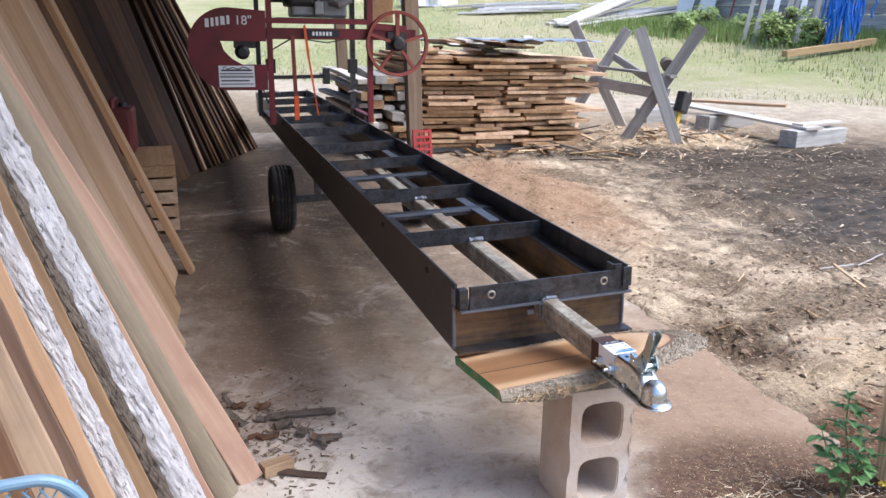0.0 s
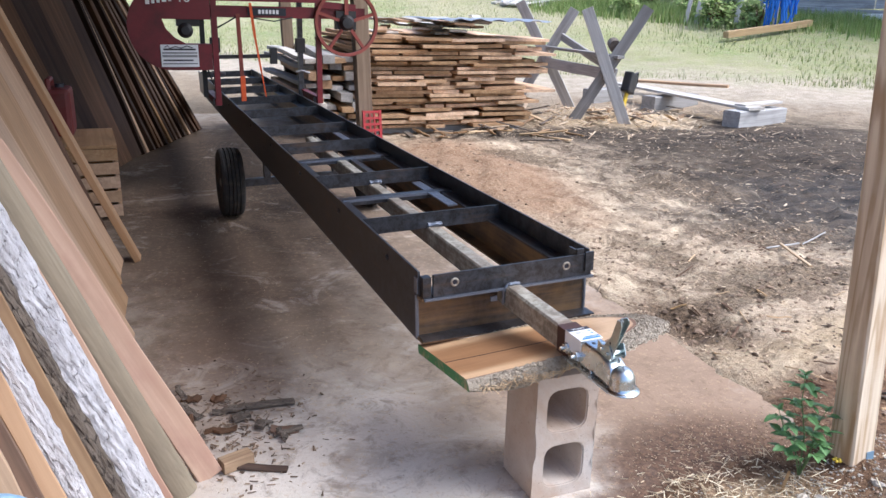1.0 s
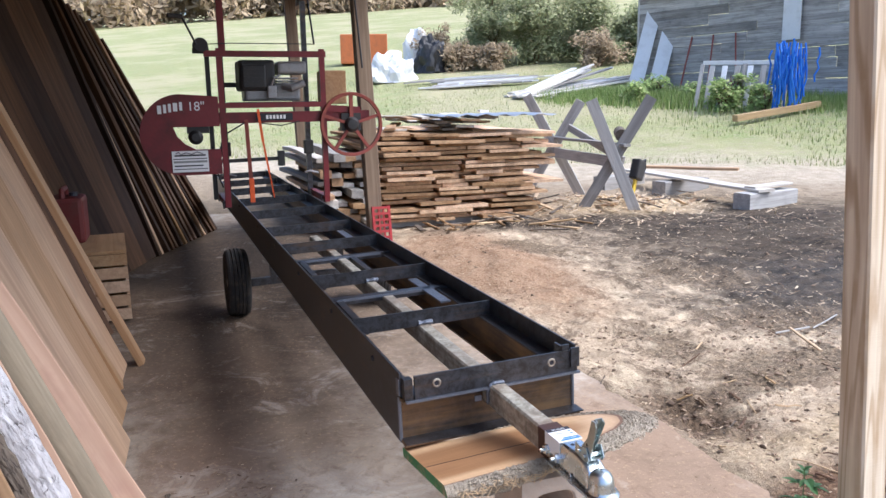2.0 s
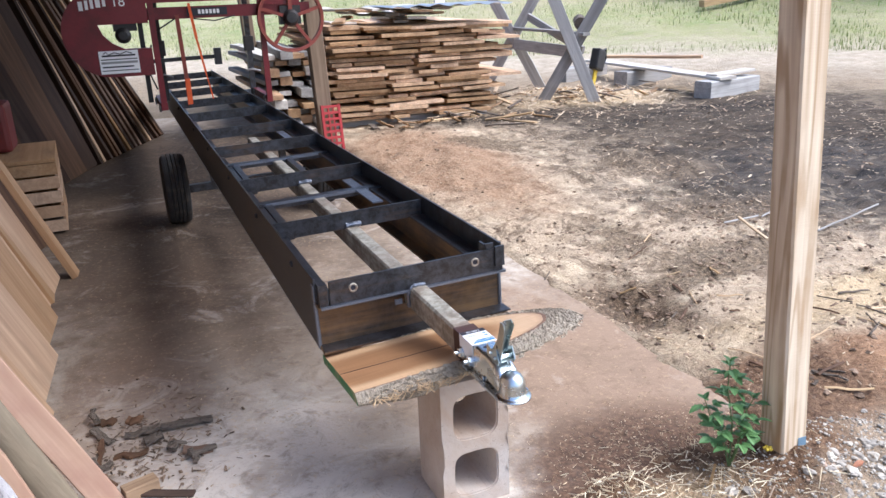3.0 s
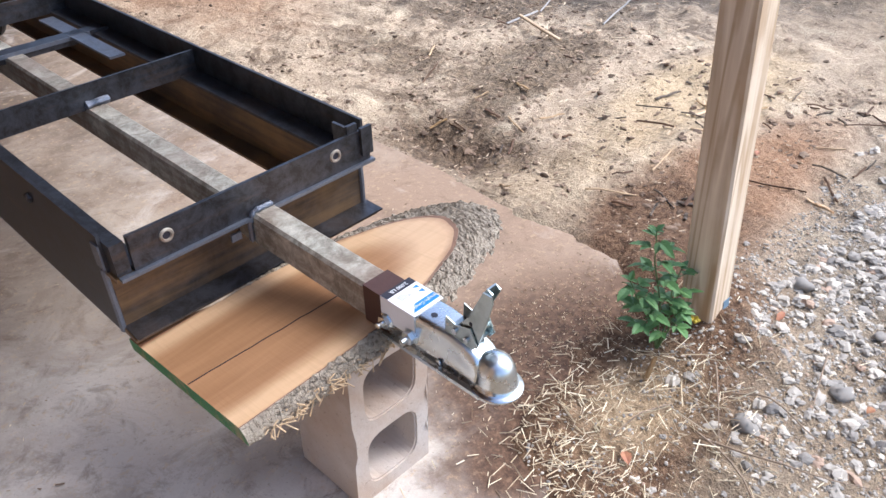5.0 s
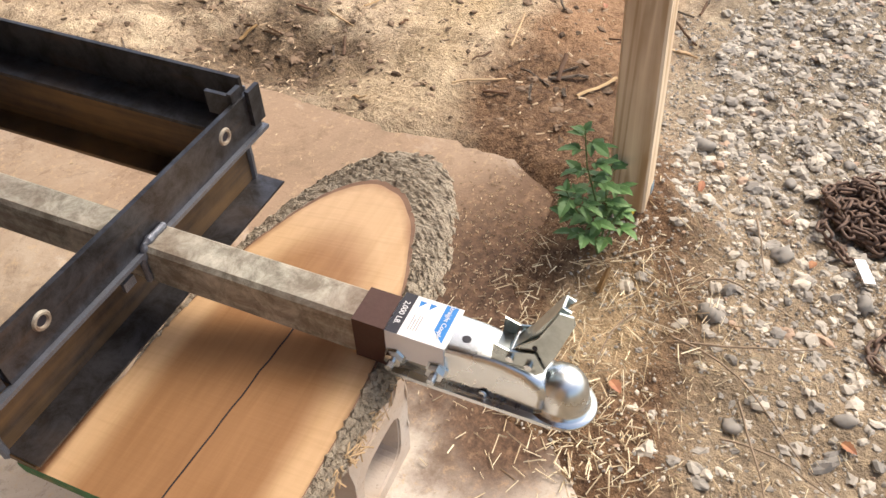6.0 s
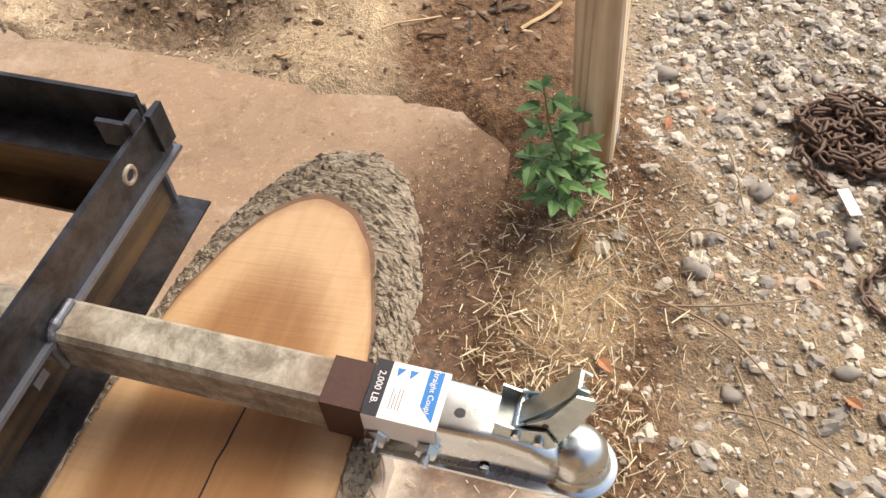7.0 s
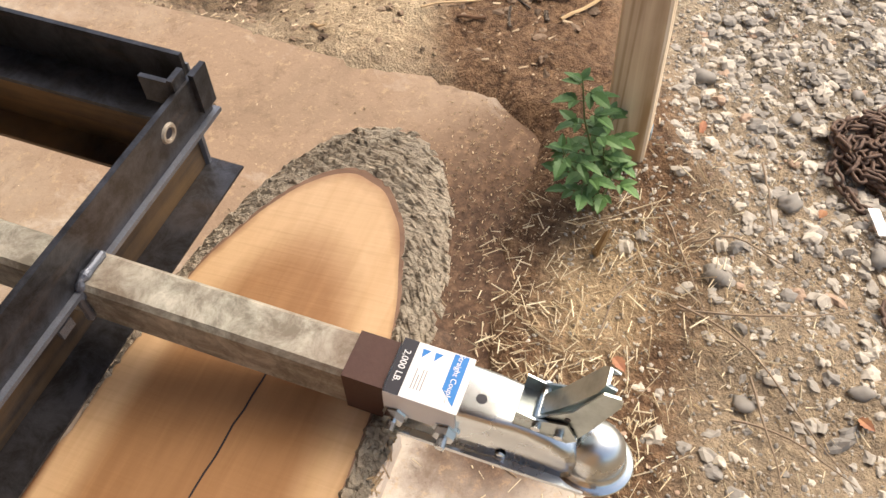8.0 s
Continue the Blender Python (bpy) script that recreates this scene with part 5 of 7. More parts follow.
for x, y in ((-0.33, 0.62), (0.38, 0.62)):
    bm = bmesh.new()
    box(bm, x - 0.04, x + 0.04, y - 0.03, y + 0.03, 1.00, 1.12, 0.006)
    part("guide_block", bm, M_BLACK, mill)
    bm = bmesh.new()
    tube(bm, [(x - 0.05, y - 0.04, 0.84), (x, y - 0.04, 0.85), (x + 0.07, y - 0.04, 0.83)], 0.010, 8)
    part("lock_pin", bm, M_GREYMET, mill)
# wheel guard: a C-shaped plate with a rounded outer side
bm = bmesh.new()
outl = []
cx, cz, R = -0.70, 1.215, 0.305
for k in range(25):
    a = math.pi / 2 + math.pi * k / 24
    outl.append((cx + R * 0.98 * math.cos(a), cz + R * math.sin(a)))
outl += [(-0.42, cz - R), (-0.42, cz - 0.115), (-0.60, cz - 0.115), (-0.68, cz - 0.07), (-0.735, cz - 0.01), (-0.76, cz + 0.06), (-0.42, cz + 0.06), (-0.42, cz + R - 0.02)]
prism(bm, outl, 1, -0.055, 0.055)
guard = part("wheel_guard", bm, M_RED, mill, "dark red wheel guard with white lettering")
bm = bmesh.new()
lathe(bm, (-0.60, -0.02, cz - 0.02), (0, -1, 0), [(0.055, -0.05), (0.055, 0.02), (0.03, 0.04), (0.001, 0.041)], 20)
box(bm, -0.66, -0.50, -0.04, 0.04, cz + 0.01, cz + 0.06)
part("drive_hub", bm, M_BLACK, mill)
# lettering on the guard: a bar mark for the name, and the readable size
for k, (a, b) in enumerate(((-0.862, -0.83), (-0.82, -0.795), (-0.785, -0.76), (-0.75, -0.715), (-0.705, -0.68))):
    bm = bmesh.new()
    box(bm, a, b - 0.004, -0.0575, -0.0555, 1.375 + 0.006 * k, 1.437 + 0.006 * k)
    part("white_mark", bm, M_WHITE, guard)
lettering('18"', 0.095, pose(-0.585, -0.0565, 1.425, 90, 0, 0), M_WHITE, guard)
part("sign_plate", bx(-0.785, -0.520, -0.062, -0.056, 0.935, 1.095), M_WHITE, guard, "white maker's plate with dark print")
for z, x0, x1, h, mt in ((1.055, -0.765, -0.54, 0.012, M_INK), (1.032, -0.775, -0.53, 0.007, M_INK), (1.005, -0.775, -0.53, 0.016, M_GREYMET), (0.978, -0.77, -0.56, 0.010, M_INK), (0.955, -0.775, -0.53, 0.006, M_INK)):
    part("print_line", bx(x0, x1, -0.0635, -0.0622, z, z + h), mt, guard)
bm = bmesh.new()
tube(bm, [(-0.755, -0.063, 1.075), (-0.735, -0.063, 1.088), (-0.72, -0.063, 1.068), (-0.68, -0.063, 1.082), (-0.64, -0.063, 1.07), (-0.60, -0.063, 1.086), (-0.56, -0.063, 1.072)], 0.0035, 5)
part("print_line", bm, M_INK, guard)
part("name_strip", bx(-0.14, 0.15, -0.006, -0.001, 1.31, 1.365), M_INK, mill, "black strip with white bars")
for k in range(6):
    part("white_mark", bx(-0.06 + 0.027 * k, -0.042 + 0.027 * k, -0.0085, -0.0062, 1.322, 1.352), M_WHITE, mill)
# idler wheel
whl = part("band_wheel", bmesh.new(), M_RUST_RED, mill, "rusty red spoked band wheel", loc=pose(0.62, -0.03, 1.265))
bm = bmesh.new()
hoop(bm, (0, 0, 0), (0, 1, 0), [(0.232, -0.02), (0.256, -0.022), (0.260, 0.0), (0.256, 0.022), (0.232, 0.02)], 44)
part("wheel_rim", bm, M_RUST_RED, whl)
for k in range(5):
    a = 2 * math.pi * k / 5 + 0.31
    bm = bmesh.new()
    bar(bm, (0.05 * math.cos(a), 0, 0.05 * math.sin(a)), (0.232 * math.cos(a), 0, 0.232 * math.sin(a)), 0.03, 0.024)
    part("spoke", bm, M_RUST_RED, whl)
bm = bmesh.new()
lathe(bm, (0, 0, 0), (0, -1, 0), [(0.06, -0.05), (0.062, 0.02), (0.04, 0.05), (0.001, 0.052)], 20)
box(bm, -0.08, 0.08, 0.0, 0.08, -0.05, 0.09)
part("wheel_hub", bm, M_BLACK, whl)
# engine
eng = part("engine", bmesh.new(), M_BLACK, mill, "black and grey petrol engine", loc=pose(0.02, 0.22, 1.46))
bm = bmesh.new()
box(bm, -0.26, 0.02, -0.16, 0.16, 0.08, 0.32, 0.025)
part("fan_housing", bm, M_BLACK, eng)
bm = bmesh.new()
box(bm, -0.22, 0.22, -0.12, 0.14, 0.0, 0.14, 0.02)
part("cylinder_block", bm, M_GREYMET, eng)
for k in range(7):
    part("cooling_fin", bx(0.03, 0.20, -0.15, 0.12, 0.055 + 0.02 * k, 0.063 + 0.02 * k), M_GREYMET, eng)
bm = bmesh.new()
box(bm, 0.04, 0.27, -0.16, 0.10, 0.21, 0.31, 0.02)
part("fuel_tank", bm, M_GREYMET, eng, "grey metal tank")
bm = bmesh.new()
box(bm, -0.24, -0.06, -0.20, -0.155, 0.10, 0.28, 0.012)
for k in range(5):
    box(bm, -0.22, -0.08, -0.206, -0.200, 0.125 + 0.03 * k, 0.137 + 0.03 * k)
part("recoil_starter", bm, M_BLACK, eng)
bm = bmesh.new()
box(bm, -0.05, 0.02, -0.19, -0.15, 0.02, 0.12, 0.008)
tube(bm, [(-0.02, -0.18, 0.12), (0.00, -0.20, 0.18), (0.05, -0.18, 0.20)], 0.009, 8)
part("carburettor", bm, M_GREYMET, eng, "grey carburettor with a hose")
bm = bmesh.new()
tube(bm, [(0.08, -0.15, 0.12), (0.14, -0.19, 0.10), (0.24, -0.19, 0.14)], 0.03, 10)
part("muffler", bm, M_GREYMET, eng)
part("engine_deck", bx(-0.33, 0.36, 0.02, 0.50, 1.437, 1.455), M_STEEL, mill)
part("wooden_box", bx(0.42, 0.62, 0.10, 0.32, 1.43, 1.70, bev=0.01), M_TAN, mill, "tan wooden box")
# winch with crank
bm = bmesh.new()
lathe(bm, (-0.52, 0.0, 1.88), (0, 1, 0), [(0.05, -0.05), (0.055, -0.045), (0.03, -0.04), (0.03, 0.04), (0.055, 0.045), (0.05, 0.05)], 18)
box(bm, -0.58, -0.46, -0.02, 0.02, 1.82, 1.86)
part("winch", bm, M_BLACK, mill)
bm = bmesh.new()
tube(bm, [(-0.55, -0.06, 1.88), (-0.64, -0.06, 2.08)], 0.008, 6)
tube(bm, [(-0.64, -0.06, 2.08), (-0.74, -0.10, 2.085)], 0.016, 8)
part("crank", bm, M_BLACK, mill)
bm = bmesh.new()
fr = [(-0.125, -0.04, 1.40), (-0.10, -0.05, 1.15), (-0.065, -0.06, 0.90), (-0.03, -0.02, 0.70)]
for a, b in zip(fr[:-1], fr[1:]):
    bar(bm, a, b, 0.004 + 0.02 * (a[2] - 0.6), 0.003)
part("strap", bm, M_ORANGE, mill, "hanging orange strap")
bm = bmesh.new()
tube(bm, [(-0.40, 0.0, 1.20), (-0.33, -0.03, 1.24), (-0.22, 0.0, 1.30)], 0.006, 6)
tube(bm, [(-0.10, -0.02, 1.29), (0.05, -0.04, 1.27), (0.20, -0.02, 1.30)], 0.005, 6)
tube(bm, [(-0.42, -0.02, 1.12), (-0.47, -0.04, 0.95), (-0.42, -0.02, 0.80)], 0.006, 6)
part("cable", bm, M_BLACK, mill)
bm = bmesh.new()
tube(bm, [(-0.55, 0.0, 1.885), (-0.30, 0.02, 1.90), (0.35, 0.02, 1.90)], 0.004, 6)
tube(bm, [(0.35, 0.02, 1.90), (0.33, 0.3, 2.6)], 0.008, 6)
tube(bm, [(0.76, 0.1, 1.72), (0.74, 0.3, 2.6)], 0.008, 6)
part("lift_cable", bm, M_BLACK, mill)

# ---- stacks of sawn lumber ----
rnd = random.Random(21)
protos = []
for i in range(9):
    w = rnd.uniform(0.22, 0.75)
    protos.append((w, part("stacked_board", board_bm(2.6, w, rnd.uniform(0.030, 0.042), 5, 0.014, 300 + i, live=0.03, ragged=0.04), M_STACK)))
used = set()
layer = 0
z = 0.10
while z < 1.06:
    x = 2.88 + rnd.uniform(-0.06, 0.06)
    xe = 4.60 + 0.2 * z + rnd.uniform(-0.07, 0.06)
    while x < xe - 0.08:
        i = rnd.randrange(9)
        w, pr = protos[i]
        m = pose(x + w / 2, 8.80 + rnd.uniform(-0.12, 0.08), z, rnd.uniform(-0.4, 0.4), rnd.uniform(-1.0, 1.0), rnd.uniform(-2.5, 2.5))
        ob = pr if i not in used else pr.copy()
        if i in used:
            scene.collection.objects.link(ob)
        used.add(i)
        ob.matrix_basis = m
        tagged(ob, "rough-sawn orange-brown board in the lumber stack", "board", "stacked boards")
        x += w + rnd.uniform(0.002, 0.05)
    z += rnd.uniform(0.036, 0.050)
    layer += 1
for i in range(4):
    ob = part("bearer", board_bm(1.9, 0.10, 0.09, 3, 0.004, 340 + i), M_GREY)
    ob.matrix_basis = pose(2.85, 8.95 + 0.7 * i, 0.005, 0, 0, -90)
    tagged(ob, "grey timber bearer under the lumber stack", "timber", "bearers")
for i in range(14):
    ob = part("top_board", board_bm(rnd.uniform(1.6, 2.7), rnd.uniform(0.12, 0.24), 0.025, 6, 0.03, 360 + i, live=0.01), M_PALE if i % 3 else M_STACK)
    ob.matrix_basis = pose(rnd.uniform(2.95, 4.5), 8.66 + rnd.uniform(0, 0.5), 1.09 + 0.012 * i, rnd.uniform(-1, 1.5), rnd.uniform(-3, 3), rnd.uniform(-22, 8))
    tagged(ob, "weathered grey board lying on top of the stack", "board", "top boards")
ob = part("roofing_sheet", bmesh.new(), M_TIN)
bm = bmesh.new()
rings = []
for i in range(25):
    x = 3.55 + 1.4 * i / 24
    rings.append([(x, y, 1.275 + 0.012 * math.sin(i * 1.6) + 0.02 * noise.noise((x * 2, y, 4)) + th_) for y, th_ in ((8.60, 0), (9.2, 0), (9.8, 0), (9.8, 0.002), (9.2, 0.002), (8.60, 0.002))])
loft(bm, rings)
bm.to_mesh(ob.data)
bm.free()
tagged(ob, "crumpled galvanised sheet over the stack", "metal sheet")
# the lower grey pile between the track and the stack
for i in range(36):
    lay, k = divmod(i, 4)
    ob = part("pile_board", board_bm(2.4 + 0.5 * rnd.random(), 0.13, 0.09 if i % 3 == 0 else 0.05, 4, 0.02, 400 + i, live=0.012), (M_GREY, M_TAN, M_PALE, M_GREY, M_STACK)[i % 5])
    ob.matrix_basis = pose(2.30 + 0.145 * k + rnd.uniform(-0.02, 0.02), 8.50 + 0.45 * rnd.random() + 0.05 * lay, 0.01 + 0.098 * lay, 0, rnd.uniform(-3, 3), rnd.uniform(-5, 2))
    tagged(ob, "grey timber in the low pile beside the track", "timber", "low timber pile")
# red perforated plastic grate leaning at the post
gr = thing("plastic_grate", "red plastic grate with holes leaning at the post", "grate", m=pose(2.62, 7.72, 0.0, -8, 0, 5))
GW, GH = 0.19, 0.44
for x in (-GW / 2, GW / 2 - 0.025):
    part("grate_side", bx(x, x + 0.025, 0, 0.03, 0, GH), M_CRATE, gr)
for i in range(8):
    z0 = 0.002 + i * (GH - 0.03) / 7
    part("grate_bar", bx(-GW / 2 + 0.025, GW / 2 - 0.025, 0.002, 0.028, z0, z0 + 0.024), M_CRATE, gr)
for x in (-0.03, 0.017):
    part("grate_rib", bx(x, x + 0.014, 0.004, 0.026, 0.03, GH - 0.03), M_CRATE, gr)

# ---- sawhorse, bench, yard ----
def plank_between(name, p, q, w, t, mat, parent=None, label="", roll=0.0):
    p, q = Vector(p), Vector(q)
    d = q - p
    y = d.normalized()
    up = Vector((0, 0, 1)) if abs(y.z) < 0.95 else Vector((0, 1, 0))
    x = y.cross(up).normalized()
    zz = x.cross(y)
    m = Matrix.Translation(p) @ Matrix((x, y, zz)).transposed().to_4x4() @ pose(0, 0, 0, 0, roll, 0)
    ob = part(name, board_bm(d.length, w, t, 4, 0.006, int(abs(p.x) * 97 + abs(p.z) * 31), cham=0.004), mat, parent, label)
    ob.matrix_basis = m
    return ob


sh = thing("x_sawhorse", "weathered grey X-frame sawhorse in the wood chips", "sawhorse")
for p, q in (((6.06, 8.70, -0.02), (5.52, 8.95, 1.40)), ((5.63, 9.02, 0.04), (6.30, 8.60, 1.42)), ((6.16, 10.28, 0.02), (5.52, 10.76, 1.47)), ((5.63, 10.77, 0.02), (6.27, 10.29, 1.38))):
    plank_between("leg", p, q, 0.035, 0.14, M_GREY, sh)
plank_between("lower_rail", (5.86, 8.78, 0.60), (5.90, 10.58, 0.62), 0.035, 0.14, M_GREY, sh)
plank_between("upper_rail", (5.98, 8.72, 0.86), (5.92, 10.60, 0.88), 0.10, 0.035, M_GREY, sh)
plank_between("brace", (6.10, 9.0, 0.62), (6.02, 10.3, 1.0), 0.035, 0.10, M_GREY, sh)
lg = part("log_round", bmesh.new(), M_BARK_B)
bm = bmesh.new()
tube(bm, [(5.99, 8.88, 0.99), (6.13, 9.13, 1.0), (6.27, 9.38, 1.01)], 0.075, 20)
bm.to_mesh(lg.data)
bm.free()
tagged(lg, "short dark log lying in the sawhorse fork", "log")
cs = thing("chainsaw", "dark chainsaw with a yellow guard hung on the sawhorse", "chainsaw", m=pose(6.26, 8.95, 0.42, 0, 20, 30))
part("saw_body", bx(-0.09, 0.09, -0.06, 0.06, 0.0, 0.26, bev=0.025), M_BLACK, cs)
bm = bmesh.new()
tube(bm, [(0.02, -0.02, 0.24), (0.12, -0.02, 0.30), (0.20, 0, 0.20), (0.16, 0, 0.06), (0.06, 0, 0.02)], 0.014, 8)
part("handle", bm, M_BLACK, cs)
part("guide_guard", bx(-0.035, 0.035, -0.012, 0.012, -0.30, 0.0, bev=0.005), plain("yellow_plastic", (0.6, 0.42, 0.03), 0.5), cs)

for i, (x, y, L, rot) in enumerate(((7.40, 8.22, 1.05, -16), (7.28, 9.82, 1.0, -12), (6.85, 10.75, 0.9, -12))):
    g0 = ground_z(x + 0.4, y)
    ob = part("timber_block", board_bm(L, 0.24, 0.22, 3, 0.006, 500 + i, cham=0.012), M_GREY)
    ob.matrix_basis = pose(x, y + 0.1, g0 - 0.015, 0, 0, -90 + 16)
    tagged(ob, "heavy grey timber block carrying the plank seat", "timber", "bench blocks")
plank_between("bench_plank", (7.55, 11.1, 0.31), (7.72, 8.25, 0.255), 0.27, 0.035, M_PALE)
tagged(bpy.data.objects["bench_plank"], "long pale grey plank laid over timber blocks", "plank")
o = plank_between("short_plank", (7.60, 8.42, 0.29), (8.38, 8.62, 0.295), 0.16, 0.03, M_PALE)
tagged(o, "short grey plank on the end block", "plank")
o = plank_between("brown_plank", (7.9, 11.3, 0.33), (8.9, 10.2, 0.33), 0.15, 0.04, M_STACK)
tagged(o, "reddish brown plank behind the bench", "plank")

# crossed sticks and loose pieces in the yard
for p, q, w, lb in (((4.09, 4.05, 0.03), (4.36, 4.06, 0.035), 0.010, "grey stick lying crosswise in the mud"), ((4.22, 4.07, 0.045), (4.08, 3.68, 0.03), 0.020, "pale stick with a thick end in the mud"), ((4.40, 4.07, 0.02), (4.77, 4.25, 0.02), 0.008, "thin grey stick in the mud"), ((4.43, 3.67, 0.03), (5.16, 3.90, 0.04), 0.010, "thin grey stick in the mud")):
    o = plank_between("stick", p, q, w, 0.012, M_GREY if w < 0.012 else M_CHIP)
    tagged(o, lb, "stick", "yard sticks")
rnd = random.Random(33)
for i in range(70):
    a, b = (rnd.gauss(6.2, 0.8), rnd.gauss(9.3, 0.55)) if i < 40 else (rnd.gauss(4.2, 0.45), rnd.gauss(8.25, 0.25))
    L = rnd.uniform(0.12, 0.6)
    t = rnd.uniform(0, 6.28)
    gz = ground_z(a, b)
    o = plank_between("scrap_wood", (a, b, gz + 0.005), (a + L * math.cos(t), b + L * math.sin(t), ground_z(a + L * math.cos(t), b + L * math.sin(t)) + rnd.uniform(0.0, 0.10)), rnd.uniform(0.02, 0.07), 0.015, (M_CHIP, M_PINE, M_BARK_B)[i % 3])
    tagged(o, "splintered offcut in the sawdust heap" if i % 3 < 2 else "dark bark strip in the sawdust heap", "offcut", "yard offcuts")

# ---- the slope behind: barn, pallet, pile, brush ----
def on_slope(x, y, up=0.0):
    return (x, y, rise(x, y) + up)


barn = thing("old_barn", "weathered grey barn wall of horizontal planks", "barn")
bdir = Vector((16.6 - 14.7, 16.2 - 22.3, 0)).normalized()
rnd = random.Random(44)
p0 = Vector((14.9, 22.3, 0))
zb = 1.45
plank_between("sill", (14.9, 22.3, zb + 0.15), (18.4, 11.06, zb - 0.2), 0.14, 0.2, M_BARN, barn)
for r in range(11):
    at = 0.0
    while at < 12:
        L = rnd.uniform(2.5, 4.5)
        a, b = p0 + bdir * at, p0 + bdir * (at + L - 0.02)
        zz = zb + 0.16 + 0.27 * r
        o = plank_between("wall_plank", (a.x, a.y, zz), (b.x, b.y, zz + rnd.uniform(-0.02, 0.02)), 0.03, 0.2685, M_BARN, barn)
        at += L
for at in (0.0, 6.0, 11.9):
    a = p0 + bdir * at + Vector((0.1, 0.03, 0))
    plank_between("stud", (a.x, a.y, zb - 0.3), (a.x, a.y, zb + 3.3), 0.14, 0.14, M_BARN, barn)
e1, e2 = p0, p0 + bdir * 12
bm = bmesh.new()
for a, z0 in ((Vector((-0.4, -0.12, 0)), zb + 3.15), ):
    loft(bm, [[e1 + a + Vector((0, 0, z0)), e1 + Vector((3.5, 1.1, z0 + 1.6)), e1 + Vector((3.5, 1.1, z0 + 1.66)), e1 + a + Vector((0, 0, z0 + 0.06))],
              [e2 + a + Vector((0, 0, z0)), e2 + Vector((3.5, 1.1, z0 + 1.6)), e2 + Vector((3.5, 1.1, z0 + 1.66)), e2 + a + Vector((0, 0, z0 + 0.06))]])
part("roof", bm, M_TIN, barn)
for at, zz, w, h in ((4.9, zb + 0.9, 0.5, 1.1), (7.3, zb + 0.7, 0.55, 1.6)):
    a = p0 + bdir * at - Vector((0.12, 0.04, 0))
    b = a + bdir * w
    plank_between("white_panel", (a.x, a.y, zz + h / 2), (b.x, b.y, zz + h / 2), 0.02, h, M_TARP, barn, "faded white panel")
# tin sheets leaning on the barn
for k, (x0, lean) in enumerate(((14.35, 0.5), (14.75, 0.35))):
    o = plank_between("leaning_sheet", on_slope(x0, 21.6 - 0.5 * k, 0.0), (x0 + 0.95, 21.9 - 0.5 * k, 4.6), 0.46, 0.02, M_TARP, roll=20)
    tagged(o, "pale metal sheet leaning at the barn corner", "metal sheet", "leaning sheets")
for k in range(3):
    o = plank_between("rusty_pipe", on_slope(15.0 + 0.25 * k, 20.2 - 0.9 * k, 0), (15.5 + 0.2 * k, 20.4 - 0.7 * k, 3.2), 0.04, 0.04, M_RUST_RED)
    tagged(o, "rusty pole leaning on the barn", "pole", "rusty poles")
# pallet
pal = thing("pallet", "pale wooden pallet leaning in the weeds", "pallet")
pa, pb = Vector((13.15, 17.0, 1.10)), Vector((14.5, 15.5, 1.05))
up = Vector((0.45, 0.35, 1.15))
for k in range(3):
    f = k / 2
    a = pa.lerp(pb, f)
    plank_between("stringer", a, a + up, 0.09, 0.05, M_GREY, pal)
plank_between("top_board", pa + up, pb + up, 0.03, 0.1, M_TARP, pal, "bleached top board")
for k in range(6):
    a = pa.lerp(pb, 0.12 + 0.15 * k) - Vector((0.03, 0.04, 0))
    plank_between("slat", a + up * 0.05, a + up * 0.97, 0.13, 0.02, M_TARP if k % 2 else M_GREY, pal)
cord = thing("cord_bundle", "tangled bright blue cord hanging over the pallet", "cord")
rnd = random.Random(3)
for k in range(46):
    x, y = 14.22 + rnd.gauss(0, 0.24), 15.30 + rnd.gauss(0, 0.2)
    zt_, zl_ = 2.65 + rnd.uniform(-0.4, 0.12), 1.25 + rnd.uniform(-0.1, 0.5)
    pts = [(x + rnd.uniform(-0.05, 0.05), y - 0.2 + rnd.uniform(-0.04, 0.04), zt_ + (zl_ - zt_) * q / 5) for q in range(6)]
    bm = bmesh.new()
    tube(bm, pts, 0.022, 5)
    part("cord_strand", bm, M_BLUEROPE, cord)
o = plank_between("grey_beam", on_slope(12.5, 14.7, 0.06), on_slope(15.0, 14.9, 0.10), 0.16, 0.14, M_CHIP)
tagged(o, "pale squared timber lying in the grass", "timber")
o = plank_between("grey_beam", on_slope(16.6, 14.9, 0.06), on_slope(18.4, 14.0, 0.10), 0.2, 0.2, M_TARP)
tagged(o, "white pipe lying in the grass", "pipe")
# long boards tipped on the slope
rnd = random.Random(9)
for k in range(44):
    if k < 24:
        a = (10.2 + rnd.uniform(0, 1.2), 21.6 + rnd.uniform(-0.8, 0.9))
        b = (a[0] + rnd.uniform(2.5, 4.6), a[1] + rnd.uniform(0.8, 2.2))
    else:
        a = (8.6 + rnd.uniform(0, 1.5), 26.4 + rnd.uniform(-0.8, 1.2))
        b = (a[0] + rnd.uniform(2.0, 3.4), a[1] + rnd.uniform(-1.4, -0.4))
    o = plank_between("slope_board", on_slope(*a, 0.03 + 0.02 * (k % 5)), on_slope(*b, 0.06 + 0.02 * (k % 5) + (0.35 if k < 8 else 0)), rnd.uniform(0.1, 0.24), 0.05, (M_PALE, M_TARP, M_GREY, M_PALE)[k % 4])
    tagged(o, "old grey board in the heap on the slope", "board", "slope heap")


